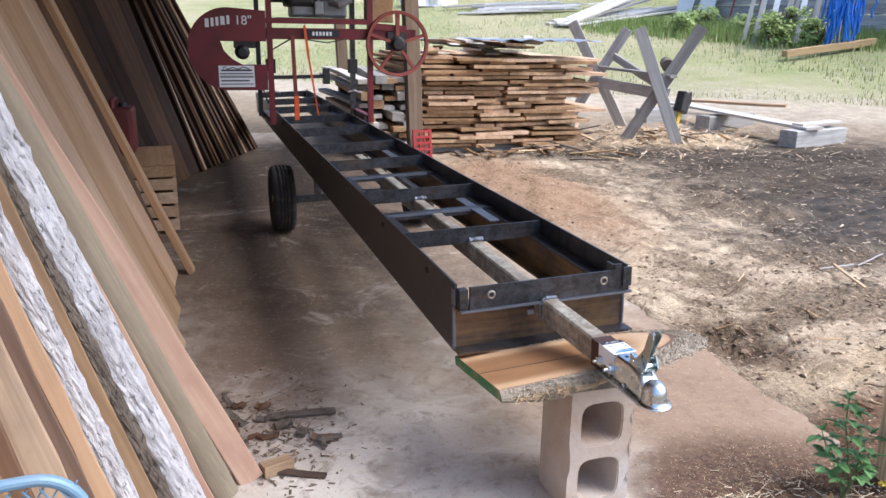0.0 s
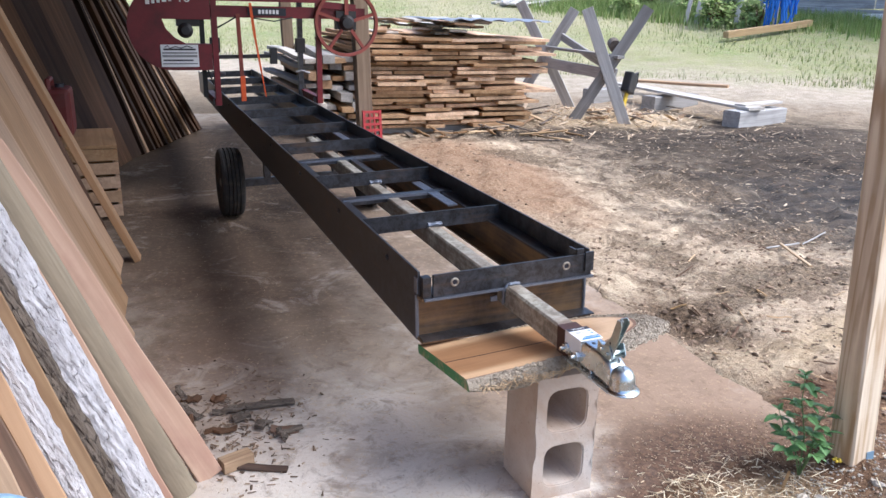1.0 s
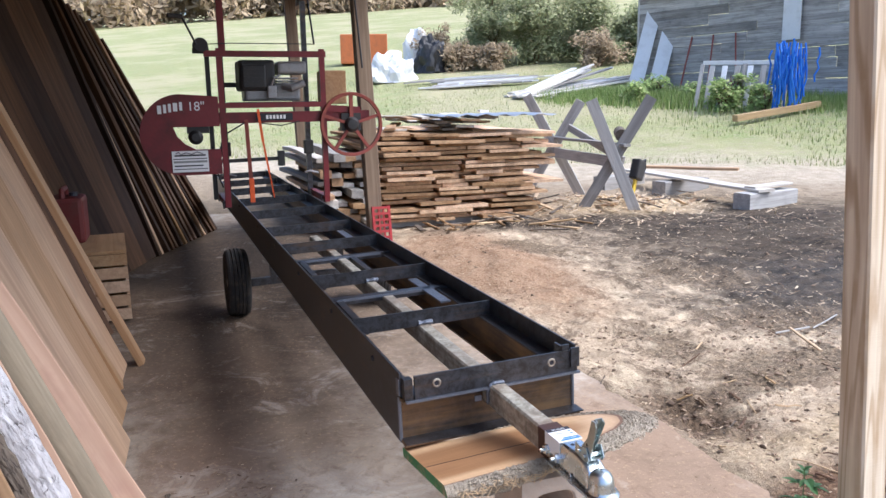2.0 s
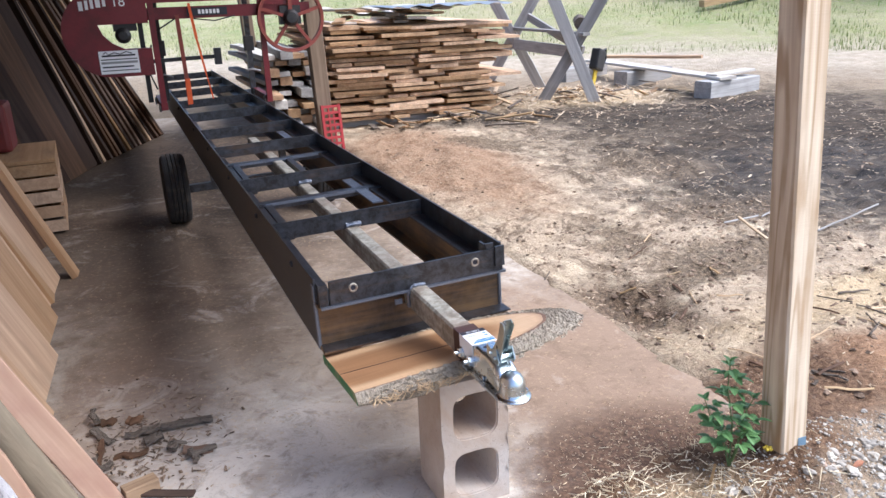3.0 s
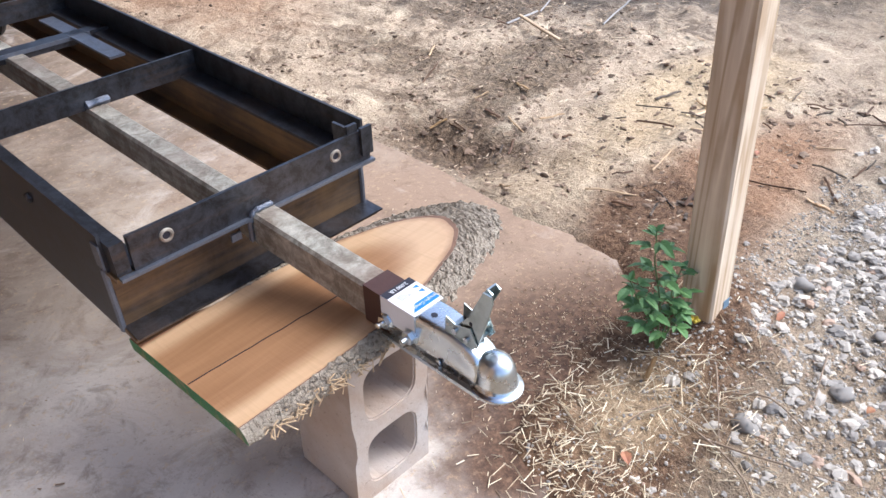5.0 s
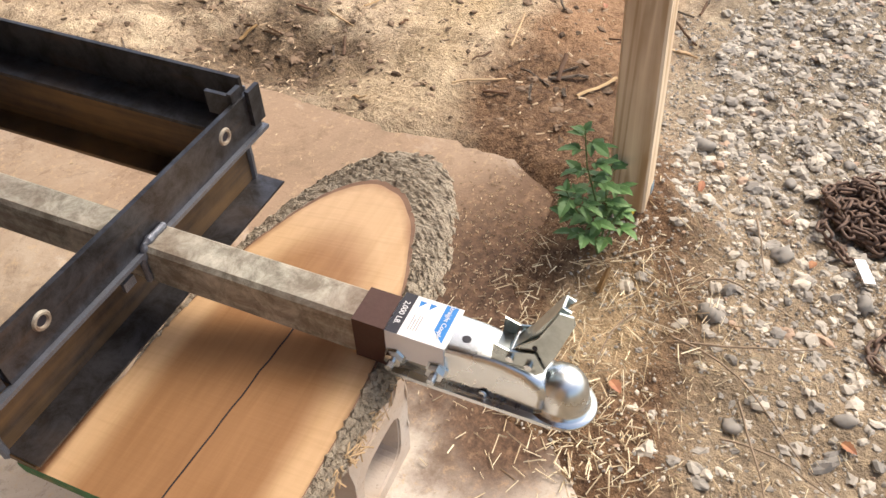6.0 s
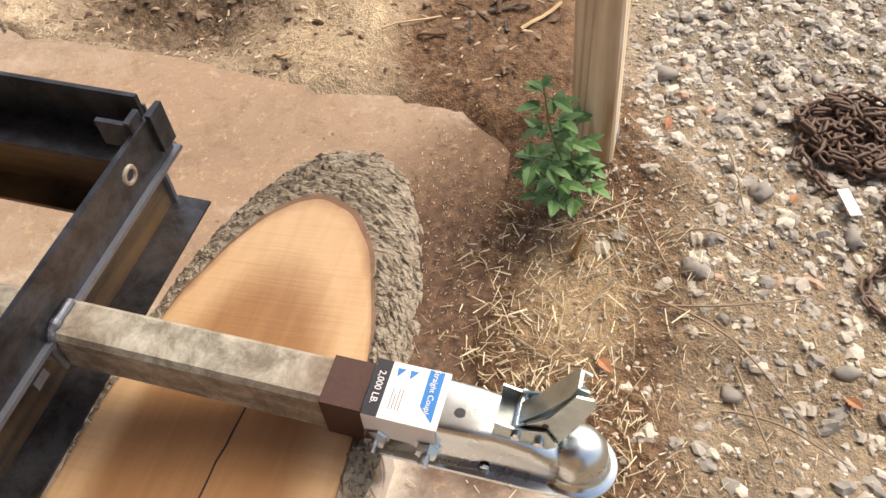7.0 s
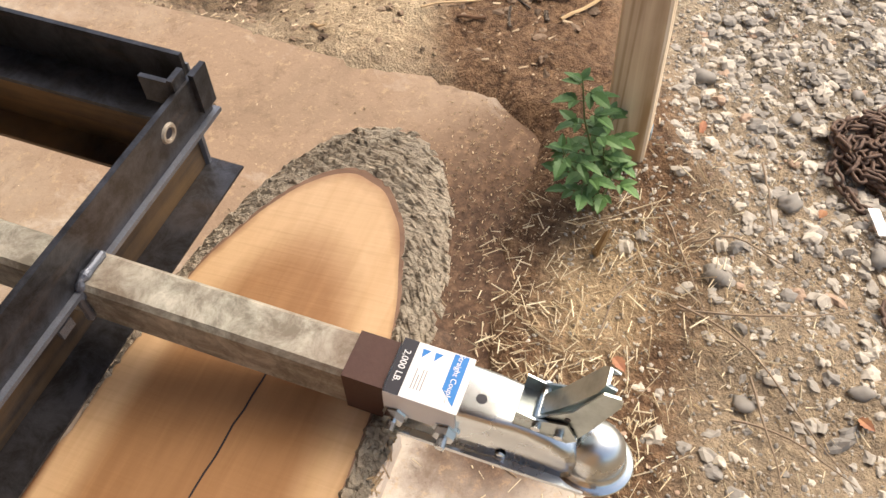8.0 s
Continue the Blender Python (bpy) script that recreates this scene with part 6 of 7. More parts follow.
def heap(name, cx, cy, rx, ry, h, mat, label, category, seed):
    bm = bmesh.new()
    bmesh.ops.create_icosphere(bm, subdivisions=4, radius=1)
    for v in bm.verts:
        n = v.co.normalized()
        f = 1 + 0.35 * noise.noise(n * 2.2 + Vector((seed, 0, 0))) + 0.12 * noise.noise(n * 6 + Vector((0, seed, 0)))
        v.co = Vector((n.x * rx * f, n.y * ry * f, max(-0.05, n.z) * h * f))
    ob = part(name, bm, mat)
    ob.matrix_basis = pose(*on_slope(cx, cy, 0.0))
    return tagged(ob, label, category)


heap("crumpled_tarp", 8.6, 29.3, 0.95, 0.7, 1.05, M_TARP, "white tarpaulin heap at the edge of the grass", "tarp", 1)
heap("crumpled_tarp", 10.9, 33.0, 0.7, 0.6, 1.5, M_TARP, "white and pale heap beside dark machinery", "tarp", 5)
heap("machinery", 10.9, 31.2, 0.75, 0.7, 1.3, M_BLACK, "dark bulky machinery in the weeds", "machine", 2)
ob = part("orange_bin", bx(-1.1, 1.1, -0.6, 0.6, 0, 1.35, bev=0.05), M_RUBBLE)
ob.matrix_basis = pose(*on_slope(9.6, 37.5), 0, 0, -15)
tagged(ob, "rusty orange bin on the grass", "bin")


def leaf_cloud(bm, c, r, n, size, rnd, flat=1.0):
    for _ in range(n):
        d = Vector((rnd.gauss(0, 1), rnd.gauss(0, 1), rnd.gauss(0, 1))).normalized() * r * rnd.random() ** 0.45
        d.z *= flat
        p = Vector(c) + d
        if p.z < rise(p.x, p.y):
            continue
        a = Vector((rnd.gauss(0, 1), rnd.gauss(0, 1), rnd.gauss(0, 1))).normalized()
        b = a.orthogonal().normalized()
        s = size * rnd.uniform(0.5, 1.3)
        q = [p - a * s, p + b * s * 0.45, p + a * s, p - b * s * 0.45]
        bm.faces.new([bm.verts.new(v) for v in q])


def foliage(name, colours, rough=0.7):
    m, nt, b = material(name)
    geo = node(nt, "ShaderNodeNewGeometry")
    r = geo.outputs["Random Per Island"]
    col = mix(nt, ramp(nt, r, 0.0, 0.6), colours[0], colours[1])
    col = mix(nt, ramp(nt, r, 0.75, 1.0), col, colours[2])
    nt.links.new(col, b.inputs["Base Color"])
    b.inputs["Roughness"].default_value = rough
    b.inputs["Specular IOR Level"].default_value = 0.2
    return m


M_BUSH = foliage("bush_leaves", ((0.20, 0.23, 0.10), (0.34, 0.36, 0.18), (0.50, 0.46, 0.29)))
M_WEED = foliage("green_weeds", ((0.17, 0.25, 0.06), (0.30, 0.39, 0.13), (0.50, 0.48, 0.25)))
M_REED = foliage("dry_reeds", ((0.28, 0.20, 0.12), (0.40, 0.31, 0.20), (0.22, 0.17, 0.10)))
M_BLADE = foliage("grass_blades", ((0.20, 0.25, 0.08), (0.36, 0.38, 0.17), (0.58, 0.52, 0.34)))


def bush(cx, cy, r, h, mat, label, seed, n=1400, size=0.10):
    rnd = random.Random(seed)
    th_ = thing("bush", label, "bush", "bushes")
    bm = bmesh.new()
    base = Vector(on_slope(cx, cy, -0.1))
    tips = []
    for k in range(9):
        a = 6.28 * k / 9 + rnd.random()
        tip = base + Vector((math.cos(a) * r * 0.6 * rnd.random(), math.sin(a) * r * 0.6 * rnd.random(), h * rnd.uniform(0.55, 0.9)))
        tube(bm, [base, base.lerp(tip, 0.5) + Vector((rnd.uniform(-0.2, 0.2), rnd.uniform(-0.2, 0.2), 0.1)), tip], 0.05, 5, taper=0.01)
        tips.append(tip)
    part("stem", bm, M_BROWN, th_)
    bm = bmesh.new()
    for tp in tips:
        for j in range(3):
            c = base.lerp(tp, rnd.uniform(0.12, 1.1)) + Vector((rnd.gauss(0, r * 0.3), rnd.gauss(0, r * 0.3), 0))
            leaf_cloud(bm, c, r * rnd.uniform(0.3, 0.5), n // 27, size, rnd, 0.8)
    part("crown", bm, mat, th_)


for i, (x, y, r, h) in enumerate(((13.6, 31.5, 1.6, 3.4), (15.3, 30.6, 1.8, 4.0), (17.2, 29.8, 1.7, 3.6), (16.6, 32.5, 2.2, 4.6), (18.6, 28.2, 1.4, 3.0), (14.4, 34.0, 2.0, 4.4))):
    bush(x, y, r, h, M_BUSH, "dense dull green bush on the slope", 600 + i, 13000, 0.075)
for i, (x, y, r, h) in enumerate(((12.0, 30.6, 0.9, 1.5), (13.0, 29.8, 0.8, 1.3), (16.6, 27.6, 1.0, 1.6), (11.6, 32.5, 1.0, 2.0))):
    bush(x, y, r, h, M_REED, "dry brown weeds below the bushes", 640 + i, 3000, 0.08)
for i, (x, y, r, h) in enumerate(((13.5, 16.3, 0.45, 0.9), (14.1, 15.7, 0.4, 0.8), (13.9, 16.5, 0.4, 1.0), (12.6, 18.8, 0.5, 0.6), (13.6, 19.6, 0.6, 0.7), (14.4, 18.4, 0.5, 0.6))):
    bush(x, y, r, h, M_WEED, "tall green weeds by the pallet and barn", 660 + i, 2200, 0.055)
rnd = random.Random(77)
bm = bmesh.new()
for k in range(170):
    a = -0.55 + 1.25 * k / 169
    d = 150 + rnd.uniform(-6, 12)
    x, y = d * math.sin(a), d * math.cos(a)
    leaf_cloud(bm, on_slope(x, y, rnd.uniform(0.2, 6.0)), rnd.uniform(3.0, 6.0), 260, 0.8, rnd, 0.9)
me = bpy.data.meshes.new("far_brush")
bm.to_mesh(me)
bm.free()
me.materials.append(M_REED)
tagged(new("far_brush", me), "far line of dry brown brush above the meadow", "brush", kind="stuff")

# loose sheets and boards piled on the grass past the end of the track
rnd = random.Random(77)
for k in range(16):
    x0, y0 = rnd.uniform(2.75, 3.3), rnd.uniform(12.0, 12.6)
    dx, dy = rnd.uniform(1.2, 1.9), rnd.uniform(0.3, 1.0)
    z0 = ground_z(x0, y0) + 0.04 + 0.022 * k
    mt = (M_GREY, M_TIN, M_PALE, M_STACK)[k % 4]
    o = plank_between("piled_board", (x0, y0, z0), (x0 + dx, y0 + dy, z0 + rnd.uniform(-0.02, 0.03)), rnd.uniform(0.14, 0.34), 0.022, mt)
    tagged(o, "dull metal sheet in a low pile on the grass" if mt is M_TIN else "weathered board in a low pile on the grass", "sheet" if mt is M_TIN else "board", "piled boards")
heap("plastic_sheet", 2.75, 11.9, 0.35, 0.25, 0.45, M_TARP, "crumpled pale plastic sheeting beside the piled boards", "plastic sheet", 9)


# ---- small things round the post and on the ground ----
def stuff_mesh(name, verts, faces, mat, label, category, smooth=False):
    me = bpy.data.meshes.new(name)
    me.from_pydata(verts, [], faces)
    me.materials.append(mat)
    if smooth:
        me.shade_smooth()
    return tagged(new(name, me), label, category, kind="stuff")


def stone_material():
    m, nt, b = material("gravel_stone")
    geo = node(nt, "ShaderNodeNewGeometry")
    r = geo.outputs["Random Per Island"]
    r2 = calc(nt, "FRACT", calc(nt, "MULTIPLY", r, 17.3))
    v = coords(nt, rand=False)
    n = noise_tex(nt, v, 60.0, 5, 0.7)
    col = mix(nt, ramp(nt, r, 0.0, 0.5), (0.22, 0.205, 0.185), (0.38, 0.345, 0.295))
    col = mix(nt, ramp(nt, r, 0.55, 1.0), col, (0.60, 0.54, 0.45))
    col = mix(nt, ramp(nt, r2, 0.94, 0.96), col, (0.40, 0.28, 0.20))
    col = mix(nt, calc(nt, "MULTIPLY", ramp(nt, n, 0.5, 0.75), 0.4), col, (0.24, 0.18, 0.13))
    nt.links.new(col, b.inputs["Base Color"])
    b.inputs["Roughness"].default_value = 0.8
    bump(nt, b, n, 0.3, 0.003)
    return m


M_STONE = stone_material()
M_STRAW = foliage("dry_straw", ((0.58, 0.45, 0.29), (0.86, 0.76, 0.55), (0.48, 0.35, 0.22)))
M_CHIPS = foliage("wood_chips", ((0.42, 0.30, 0.19), (0.66, 0.53, 0.37), (0.24, 0.15, 0.09)))
M_CLOD = foliage("dark_clods", ((0.10, 0.07, 0.05), (0.24, 0.17, 0.12), (0.36, 0.27, 0.19)), 0.9)

bm = bmesh.new()
bmesh.ops.create_icosphere(bm, subdivisions=2, radius=1)
bm.verts.ensure_lookup_table()
ICO_V = [v.co.copy() for v in bm.verts]
ICO_F = [[v.index for v in f.verts] for f in bm.faces]
bm.free()
shapes = []
for s in range(14):
    q = []
    for c in ICO_V:
        f = 1 + 0.6 * noise.noise(c * 1.2 + Vector((s * 7, 0, 0))) + 0.4 * noise.noise(c * 2.6 + Vector((0, s * 5, 0)))
        q.append(c * f)
    shapes.append(np.array([list(v) for v in q]))


def stones(n, place, rmin, rmax, seed, flat=0.6, sink=0.25, power=2.2):
    rnd = random.Random(seed)
    V, F, base = [], [], 0
    for _ in range(n):
        x, y = place(rnd)
        r = rmin + (rmax - rmin) * rnd.random() ** power
        m = Euler((rnd.uniform(-0.3, 0.3), rnd.uniform(-0.3, 0.3), rnd.uniform(0, 6.28))).to_matrix()
        a = np.array(m)
        p = shapes[rnd.randrange(14)] * np.array((r * rnd.uniform(0.9, 1.4), r * rnd.uniform(0.7, 1.0), r * flat * rnd.uniform(0.7, 1.2)))
        p = p @ a.T + np.array((x, y, ground_z(x, y) + r * flat * (1 - 2 * sink) * 0.5))
        V.extend(map(tuple, p))
        F.extend([[i + base for i in f] for f in ICO_F])
        base += len(p)
    return V, F


def gravel_place(rnd):
    while True:
        x, y = rnd.uniform(1.75, 4.3), rnd.uniform(0.7, 2.15)
        d = 1.0 if x > 2.62 and y < 1.98 else 0.75 if x > 2.30 and y < 1.80 else 0.34 if y < 1.75 else 0.06
        if y > 1.95 and x < 2.8:
            d *= 0.2
        if rnd.random() < d:
            return x, y


V, F = stones(11000, gravel_place, 0.0028, 0.021, 1, 0.6, 0.60, power=3.4)
stuff_mesh("gravel", V, F, M_STONE, "mixed grey and tan gravel beside the post", "gravel")
bm = bmesh.new()
bmesh.ops.create_icosphere(bm, subdivisions=1, radius=1)
bm.verts.ensure_lookup_table()
LOW_V = np.array([list(v.co) for v in bm.verts])
LOW_F = [[v.index for v in f.verts] for f in bm.faces]
bm.free()
rnd = random.Random(41)
V, F, b = [], [], 0
for _ in range(16000):
    x, y = rnd.uniform(1.85, 3.7), rnd.uniform(0.95, 2.12)
    if x < 2.3 and rnd.random() < 0.6:
        continue
    r = 0.0012 + 0.0042 * rnd.random() ** 2
    p = LOW_V * np.array([[r * rnd.uniform(0.7, 1.5), r * rnd.uniform(0.7, 1.3), r * 0.8]]) * (1 + 0.25 * np.sin(np.arange(len(LOW_V)) * 7.1 + _)[:, None])
    c, s_ = math.cos(_), math.sin(_)
    p = np.stack([p[:, 0] * c - p[:, 1] * s_, p[:, 0] * s_ + p[:, 1] * c, p[:, 2]], 1) + np.array([x, y, ground_z(x, y) + r * 0.3])
    V.extend(map(tuple, p))
    F.extend([[i + b for i in f] for f in LOW_F])
    b += len(p)
stuff_mesh("grit", V, F, M_STONE, "fine grit between the gravel stones", "grit")
V, F = stones(3200, lambda r: (r.uniform(2.8, 7.5), r.uniform(2.3, 9.0)) if r.random() < 0.45 else (r.uniform(2.78, 4.6), r.uniform(2.25, 4.6)) if r.random() < 0.85 else (r.gauss(2.96, 0.13), r.gauss(3.34, 0.22)), 0.003, 0.019, 2, 0.5, 0.75, power=3.0)
stuff_mesh("yard_clods", V, F, M_CLOD, "dark clods and crumbs in the yard", "clods")
# a few larger cobbles that can be told apart
rnd = random.Random(12)
for i in range(12):
    x, y = rnd.uniform(2.0, 3.3), rnd.uniform(1.15, 1.95)
    if (x < 2.35 and y > 1.7) or ((x - 2.66) ** 2 + (y - 2.05) ** 2 < 0.03):
        continue
    r = rnd.uniform(0.016, 0.028)
    bm = bmesh.new()
    sh_ = shapes[i % 14]
    vs = [bm.verts.new((p[0] * r * 1.2, p[1] * r * 0.9, p[2] * r * 0.6)) for p in sh_]
    for f in ICO_F:
        bm.faces.new([vs[k] for k in f])
    ob = part("cobble", bm, M_STONE, smooth=True)
    ob.matrix_basis = pose(x, y, ground_z(x, y) + r * 0.25, rnd.uniform(-10, 10), rnd.uniform(-10, 10), rnd.uniform(0, 360))
    tagged(ob, "rounded stone lying in the gravel", "stone", "cobbles")


def slivers(n, place, lmin, lmax, wmin, wmax, seed, lift=0.01, tilt=0.25):
    """Flat splinters with thickness: each a thin wedge."""
    rnd = random.Random(seed)
    V, F, b = [], [], 0
    for _ in range(n):
        x, y = place(rnd)
        L, w, t = rnd.uniform(lmin, lmax), rnd.uniform(wmin, wmax), rnd.uniform(0.0008, 0.0025)
        a, tl = rnd.uniform(0, 6.28), rnd.uniform(-tilt, tilt)
        d = Vector((math.cos(a) * math.cos(tl), math.sin(a) * math.cos(tl), math.sin(tl)))
        s_ = Vector((-math.sin(a), math.cos(a), rnd.uniform(-0.4, 0.4))).normalized()
        u = d.cross(s_)
        c = Vector((x, y, (max(0.0, ground_z(x, y)) if x < SLAB[1] and y > slab_front(x) else ground_z(x, y)) + abs(math.sin(tl)) * L / 2 + t + rnd.uniform(0, lift)))
        k = rnd.uniform(0.3, 1.0)
        for e, f in ((-1, 1), (1, k)):
            V += [tuple(c + d * L / 2 * e + s_ * w / 2 * f), tuple(c + d * L / 2 * e - s_ * w / 2 * f), tuple(c + d * L / 2 * e + u * t)]
        F += [(b, b + 1, b + 2), (b + 3, b + 5, b + 4), (b, b + 3, b + 4, b + 1), (b + 1, b + 4, b + 5, b + 2), (b + 2, b + 5, b + 3, b)]
        b += 6
    return V, F


def slab_inside(x, y):
    return SLAB[0] < x < SLAB[1] - 0.1 and y > slab_front(x) + 0.06


def straw_place(rnd):
    while True:
        x, y = rnd.gauss(2.12, 0.28), rnd.gauss(1.86, 0.2)
        if y < 2.3:
            return x, y


V, F = slivers(700, straw_place, 0.003, 0.036, 0.0007, 0.0032, 4, 0.006)
stuff_mesh("straw", V, F, M_STRAW, "pale straw and splinters in front of the slab", "straw")
V, F = slivers(620, lambda r: (lambda x: (x, slab_front(x) + r.gauss(-0.06, 0.10)))(r.gauss(2.02, 0.19)), 0.008, 0.05, 0.001, 0.0035, 14, 0.010, 0.3)
stuff_mesh("straw", V, F, M_STRAW, "pale straw along the broken edge of the slab", "straw")
V, F = slivers(90, lambda r: (r.gauss(2.34, 0.11), r.gauss(1.93, 0.10)), 0.03, 0.10, 0.0012, 0.003, 5, 0.02, 0.5)
stuff_mesh("dry_grass", V, F, M_STRAW, "tangled dry grass at the foot of the plant", "dry grass")
V, F = slivers(3600, lambda r: (r.uniform(2.74, 4.8), r.uniform(2.25, 8.2)), 0.006, 0.030, 0.002, 0.008, 6, 0.003)
stuff_mesh("wood_chips", V, F, M_CHIPS, "wood chips and sawdust crumbs scattered in the yard", "wood chips")
V, F = slivers(900, lambda r: (r.gauss(6.1, 0.8), r.gauss(9.2, 0.6)), 0.03, 0.16, 0.008, 0.03, 7, 0.03, 0.4)
stuff_mesh("wood_chips", V, F, M_CHIPS, "heap of pale chips under the sawhorse", "wood chips")
V, F = slivers(2400, lambda r: (r.uniform(4.0, 8.5), r.uniform(3.0, 8.8)), 0.006, 0.06, 0.004, 0.016, 8, 0.004)
stuff_mesh("wood_chips", V, F, M_CHIPS, "sparse pale chips in the mud", "wood chips")
V, F = slivers(420, lambda r: (r.gauss(0.85, 0.2) if r.random() < 0.6 else r.uniform(0.7, 2.6), r.gauss(2.9, 0.35) if r.random() < 0.6 else r.uniform(2.1, 6.0)), 0.003, 0.012, 0.001, 0.003, 9, 0.001, 0.05)
stuff_mesh("floor_crumbs", V, F, M_CHIPS, "sawdust crumbs on the concrete", "sawdust")
V, F = slivers(420, lambda r: (r.gauss(0.80, 0.13), r.gauss(2.95, 0.2)), 0.006, 0.03, 0.003, 0.012, 10, 0.004, 0.15)
stuff_mesh("bark_crumbs", V, F, M_CLOD, "dark bark crumbs on the concrete", "bark crumbs")
V, F = slivers(1500, lambda r: (r.gauss(2.35, 0.22), r.gauss(2.28, 0.14)), 0.003, 0.009, 0.001, 0.003, 11, 0.002, 0.15)
stuff_mesh("floor_crumbs", V, F, M_CHIPS, "sawdust crumbs on brown dirt beside the slab", "sawdust")

rnd = random.Random(52)
for i in range(70):
    x, y = (rnd.uniform(2.85, 4.4), rnd.uniform(2.05, 2.75)) if i < 45 else (rnd.uniform(2.8, 4.2), rnd.uniform(2.8, 4.2))
    L, a = rnd.uniform(0.04, 0.2), rnd.uniform(0, 6.28)
    x1, y1 = x + L * math.cos(a), y + L * math.sin(a)
    o = plank_between("twig", (x, y, ground_z(x, y) + 0.004), (x1, y1, ground_z(x1, y1) + 0.008), rnd.uniform(0.004, 0.014), rnd.uniform(0.003, 0.008), (M_CHIP, M_BROWN, M_BARK_B)[i % 3])
    tagged(o, "pale splinter of wood on the dirt" if i % 3 == 0 else "brown twig on the dirt", "twig", "yard twigs")

# the green weed at the foot of the post
M_LEAF = plain("weed_leaf", (0.11, 0.225, 0.075), 0.5, 0.0, 0.25, 40, (0.13, 0.235, 0.08), 0.6, 0.1, 0.4)
M_LEAF.node_tree.nodes["Principled BSDF"].inputs["Subsurface Weight"].default_value = 0.0
M_STEM = plain("weed_stem", (0.10, 0.16, 0.05), 0.6)


def leaf_bm(L, w):
    """A toothed, folded leaf with a little thickness; it grows along local y."""
    bm = bmesh.new()
    n = 9
    mid, left, right = [], [], []
    for i in range(n + 1):
        f = i / n
        hw = w * (math.sin(math.pi * f ** 0.8) ** 0.85) * (1 + (0.16 if i % 2 else -0.10)) if 0 < i < n else 0.0006
        droop = -0.22 * L * f * f
        mid.append((0, L * f, droop))
        left.append((-hw, L * (f - 0.03 * (i % 2)), droop + 0.35 * hw))
        right.append((hw, L * (f - 0.03 * (i % 2)), droop + 0.35 * hw))
    for dz in (0.0, -0.0006):
        m_, l_, r_ = ([bm.verts.new((p[0], p[1], p[2] + dz)) for p in q] for q in (mid, left, right))
        for i in range(n):
            bm.faces.new((l_[i], l_[i + 1], m_[i + 1], m_[i]))
            bm.faces.new((m_[i], m_[i + 1], r_[i + 1], r_[i]))
    return bm


PX, PY = 2.425, 2.075
PZ = ground_z(PX, PY) - 0.005
weed = thing("weed", "leafy green weed growing at the foot of the post", "plant", m=pose(PX, PY, PZ))
rnd = random.Random(15)
leaf_protos = [leaf_bm(0.036, 0.0095), leaf_bm(0.046, 0.0125), leaf_bm(0.027, 0.008)]
leaf_data = []
for bmx in leaf_protos:
    me = bpy.data.meshes.new("leaf")
    bmesh.ops.recalc_face_normals(bmx, faces=bmx.faces)
    bmx.to_mesh(me)
    bmx.free()
    me.materials.append(M_LEAF)
    leaf_data.append(me)


def put_leaf(p, yaw, pitch, roll, kind):
    ob = new("leaf", leaf_data[kind])
    ob.parent = weed
    ob.matrix_basis = Matrix.Translation(p) @ pose(0, 0, 0, 0, 0, yaw) @ pose(0, 0, 0, pitch, 0, 0) @ pose(0, 0, 0, 0, roll, 0)


stems = [((0.05, 0.085, 0.30), 9), ((0.09, 0.02, 0.20), 6), ((-0.03, 0.09, 0.19), 6), ((0.02, -0.03, 0.13), 4)]
for (tx, ty, tz), pairs in stems:
    tip = Vector((tx, ty, tz))
    pts = [Vector((0, 0, 0)), tip * 0.35 + Vector((0.006, -0.004, 0.02)), tip * 0.7 + Vector((-0.004, 0.005, 0.012)), tip]
    bm = bmesh.new()
    tube(bm, pts, 0.0032, 6, taper=0.0012)
    part("stem", bm, M_STEM, weed)
    for j in range(pairs):
        f = 0.25 + 0.75 * j / pairs
        c = tip * f + Vector((0, 0, 0.012 * math.sin(3.1 * f)))
        a0 = j * 83 + rnd.uniform(-20, 20)
        for sgn in ((0, 180) if j % 3 else (0,)):
            yaw = a0 + sgn + rnd.uniform(-18, 18)
            d = Vector((-math.sin(radians(yaw)), math.cos(radians(yaw)), 0.25))
            reach = 0.045 * (1.15 - 0.75 * f)
            bm = bmesh.new()
            tube(bm, [c, c + d * reach], 0.0012, 4)
            part("leaf_stalk", bm, M_STEM, weed)
            put_leaf(c + d * reach, yaw, rnd.uniform(-10, 25), rnd.uniform(-20, 20), 1)
            for dy in (-48, 48):
                put_leaf(c + d * reach * 0.75, yaw + dy, rnd.uniform(-10, 25), rnd.uniform(-20, 20), 0 if rnd.random() < 0.6 else 2)
    for k in range(3):
        put_leaf(tip, k * 120 + rnd.uniform(0, 50), rnd.uniform(25, 60), 0, 2)
bm = bmesh.new()
for k in range(5):
    a = 6.28 * k / 5
    lathe(bm, (0.11 + 0.007 * math.cos(a), -0.035 + 0.007 * math.sin(a), 0.055), (math.cos(a), math.sin(a), 0.4), [(0.002, -0.004), (0.006, 0.002), (0.002, 0.008)], 6)
part("flower", bm, plain("yellow_petal", (0.75, 0.55, 0.05), 0.6), weed, "small yellow flower")
bm = bmesh.new()
prism(bm, [(-0.010, 0), (0.010, 0), (0.004, 0.085), (-0.002, 0.10)], 1, -0.004, 0.004)
ob = part("split_stake", bm, M_CHIP)
ob.matrix_basis = pose(2.33, 2.045, ground_z(2.33, 2.045) - 0.01, 8, -5, 40)
tagged(ob, "pale split stub sticking up beside the weed", "stake")

# dry stems and fallen leaves on the gravel
rnd = random.Random(19)
M_TWIG = plain("grey_twig", (0.26, 0.19, 0.13), 0.8)
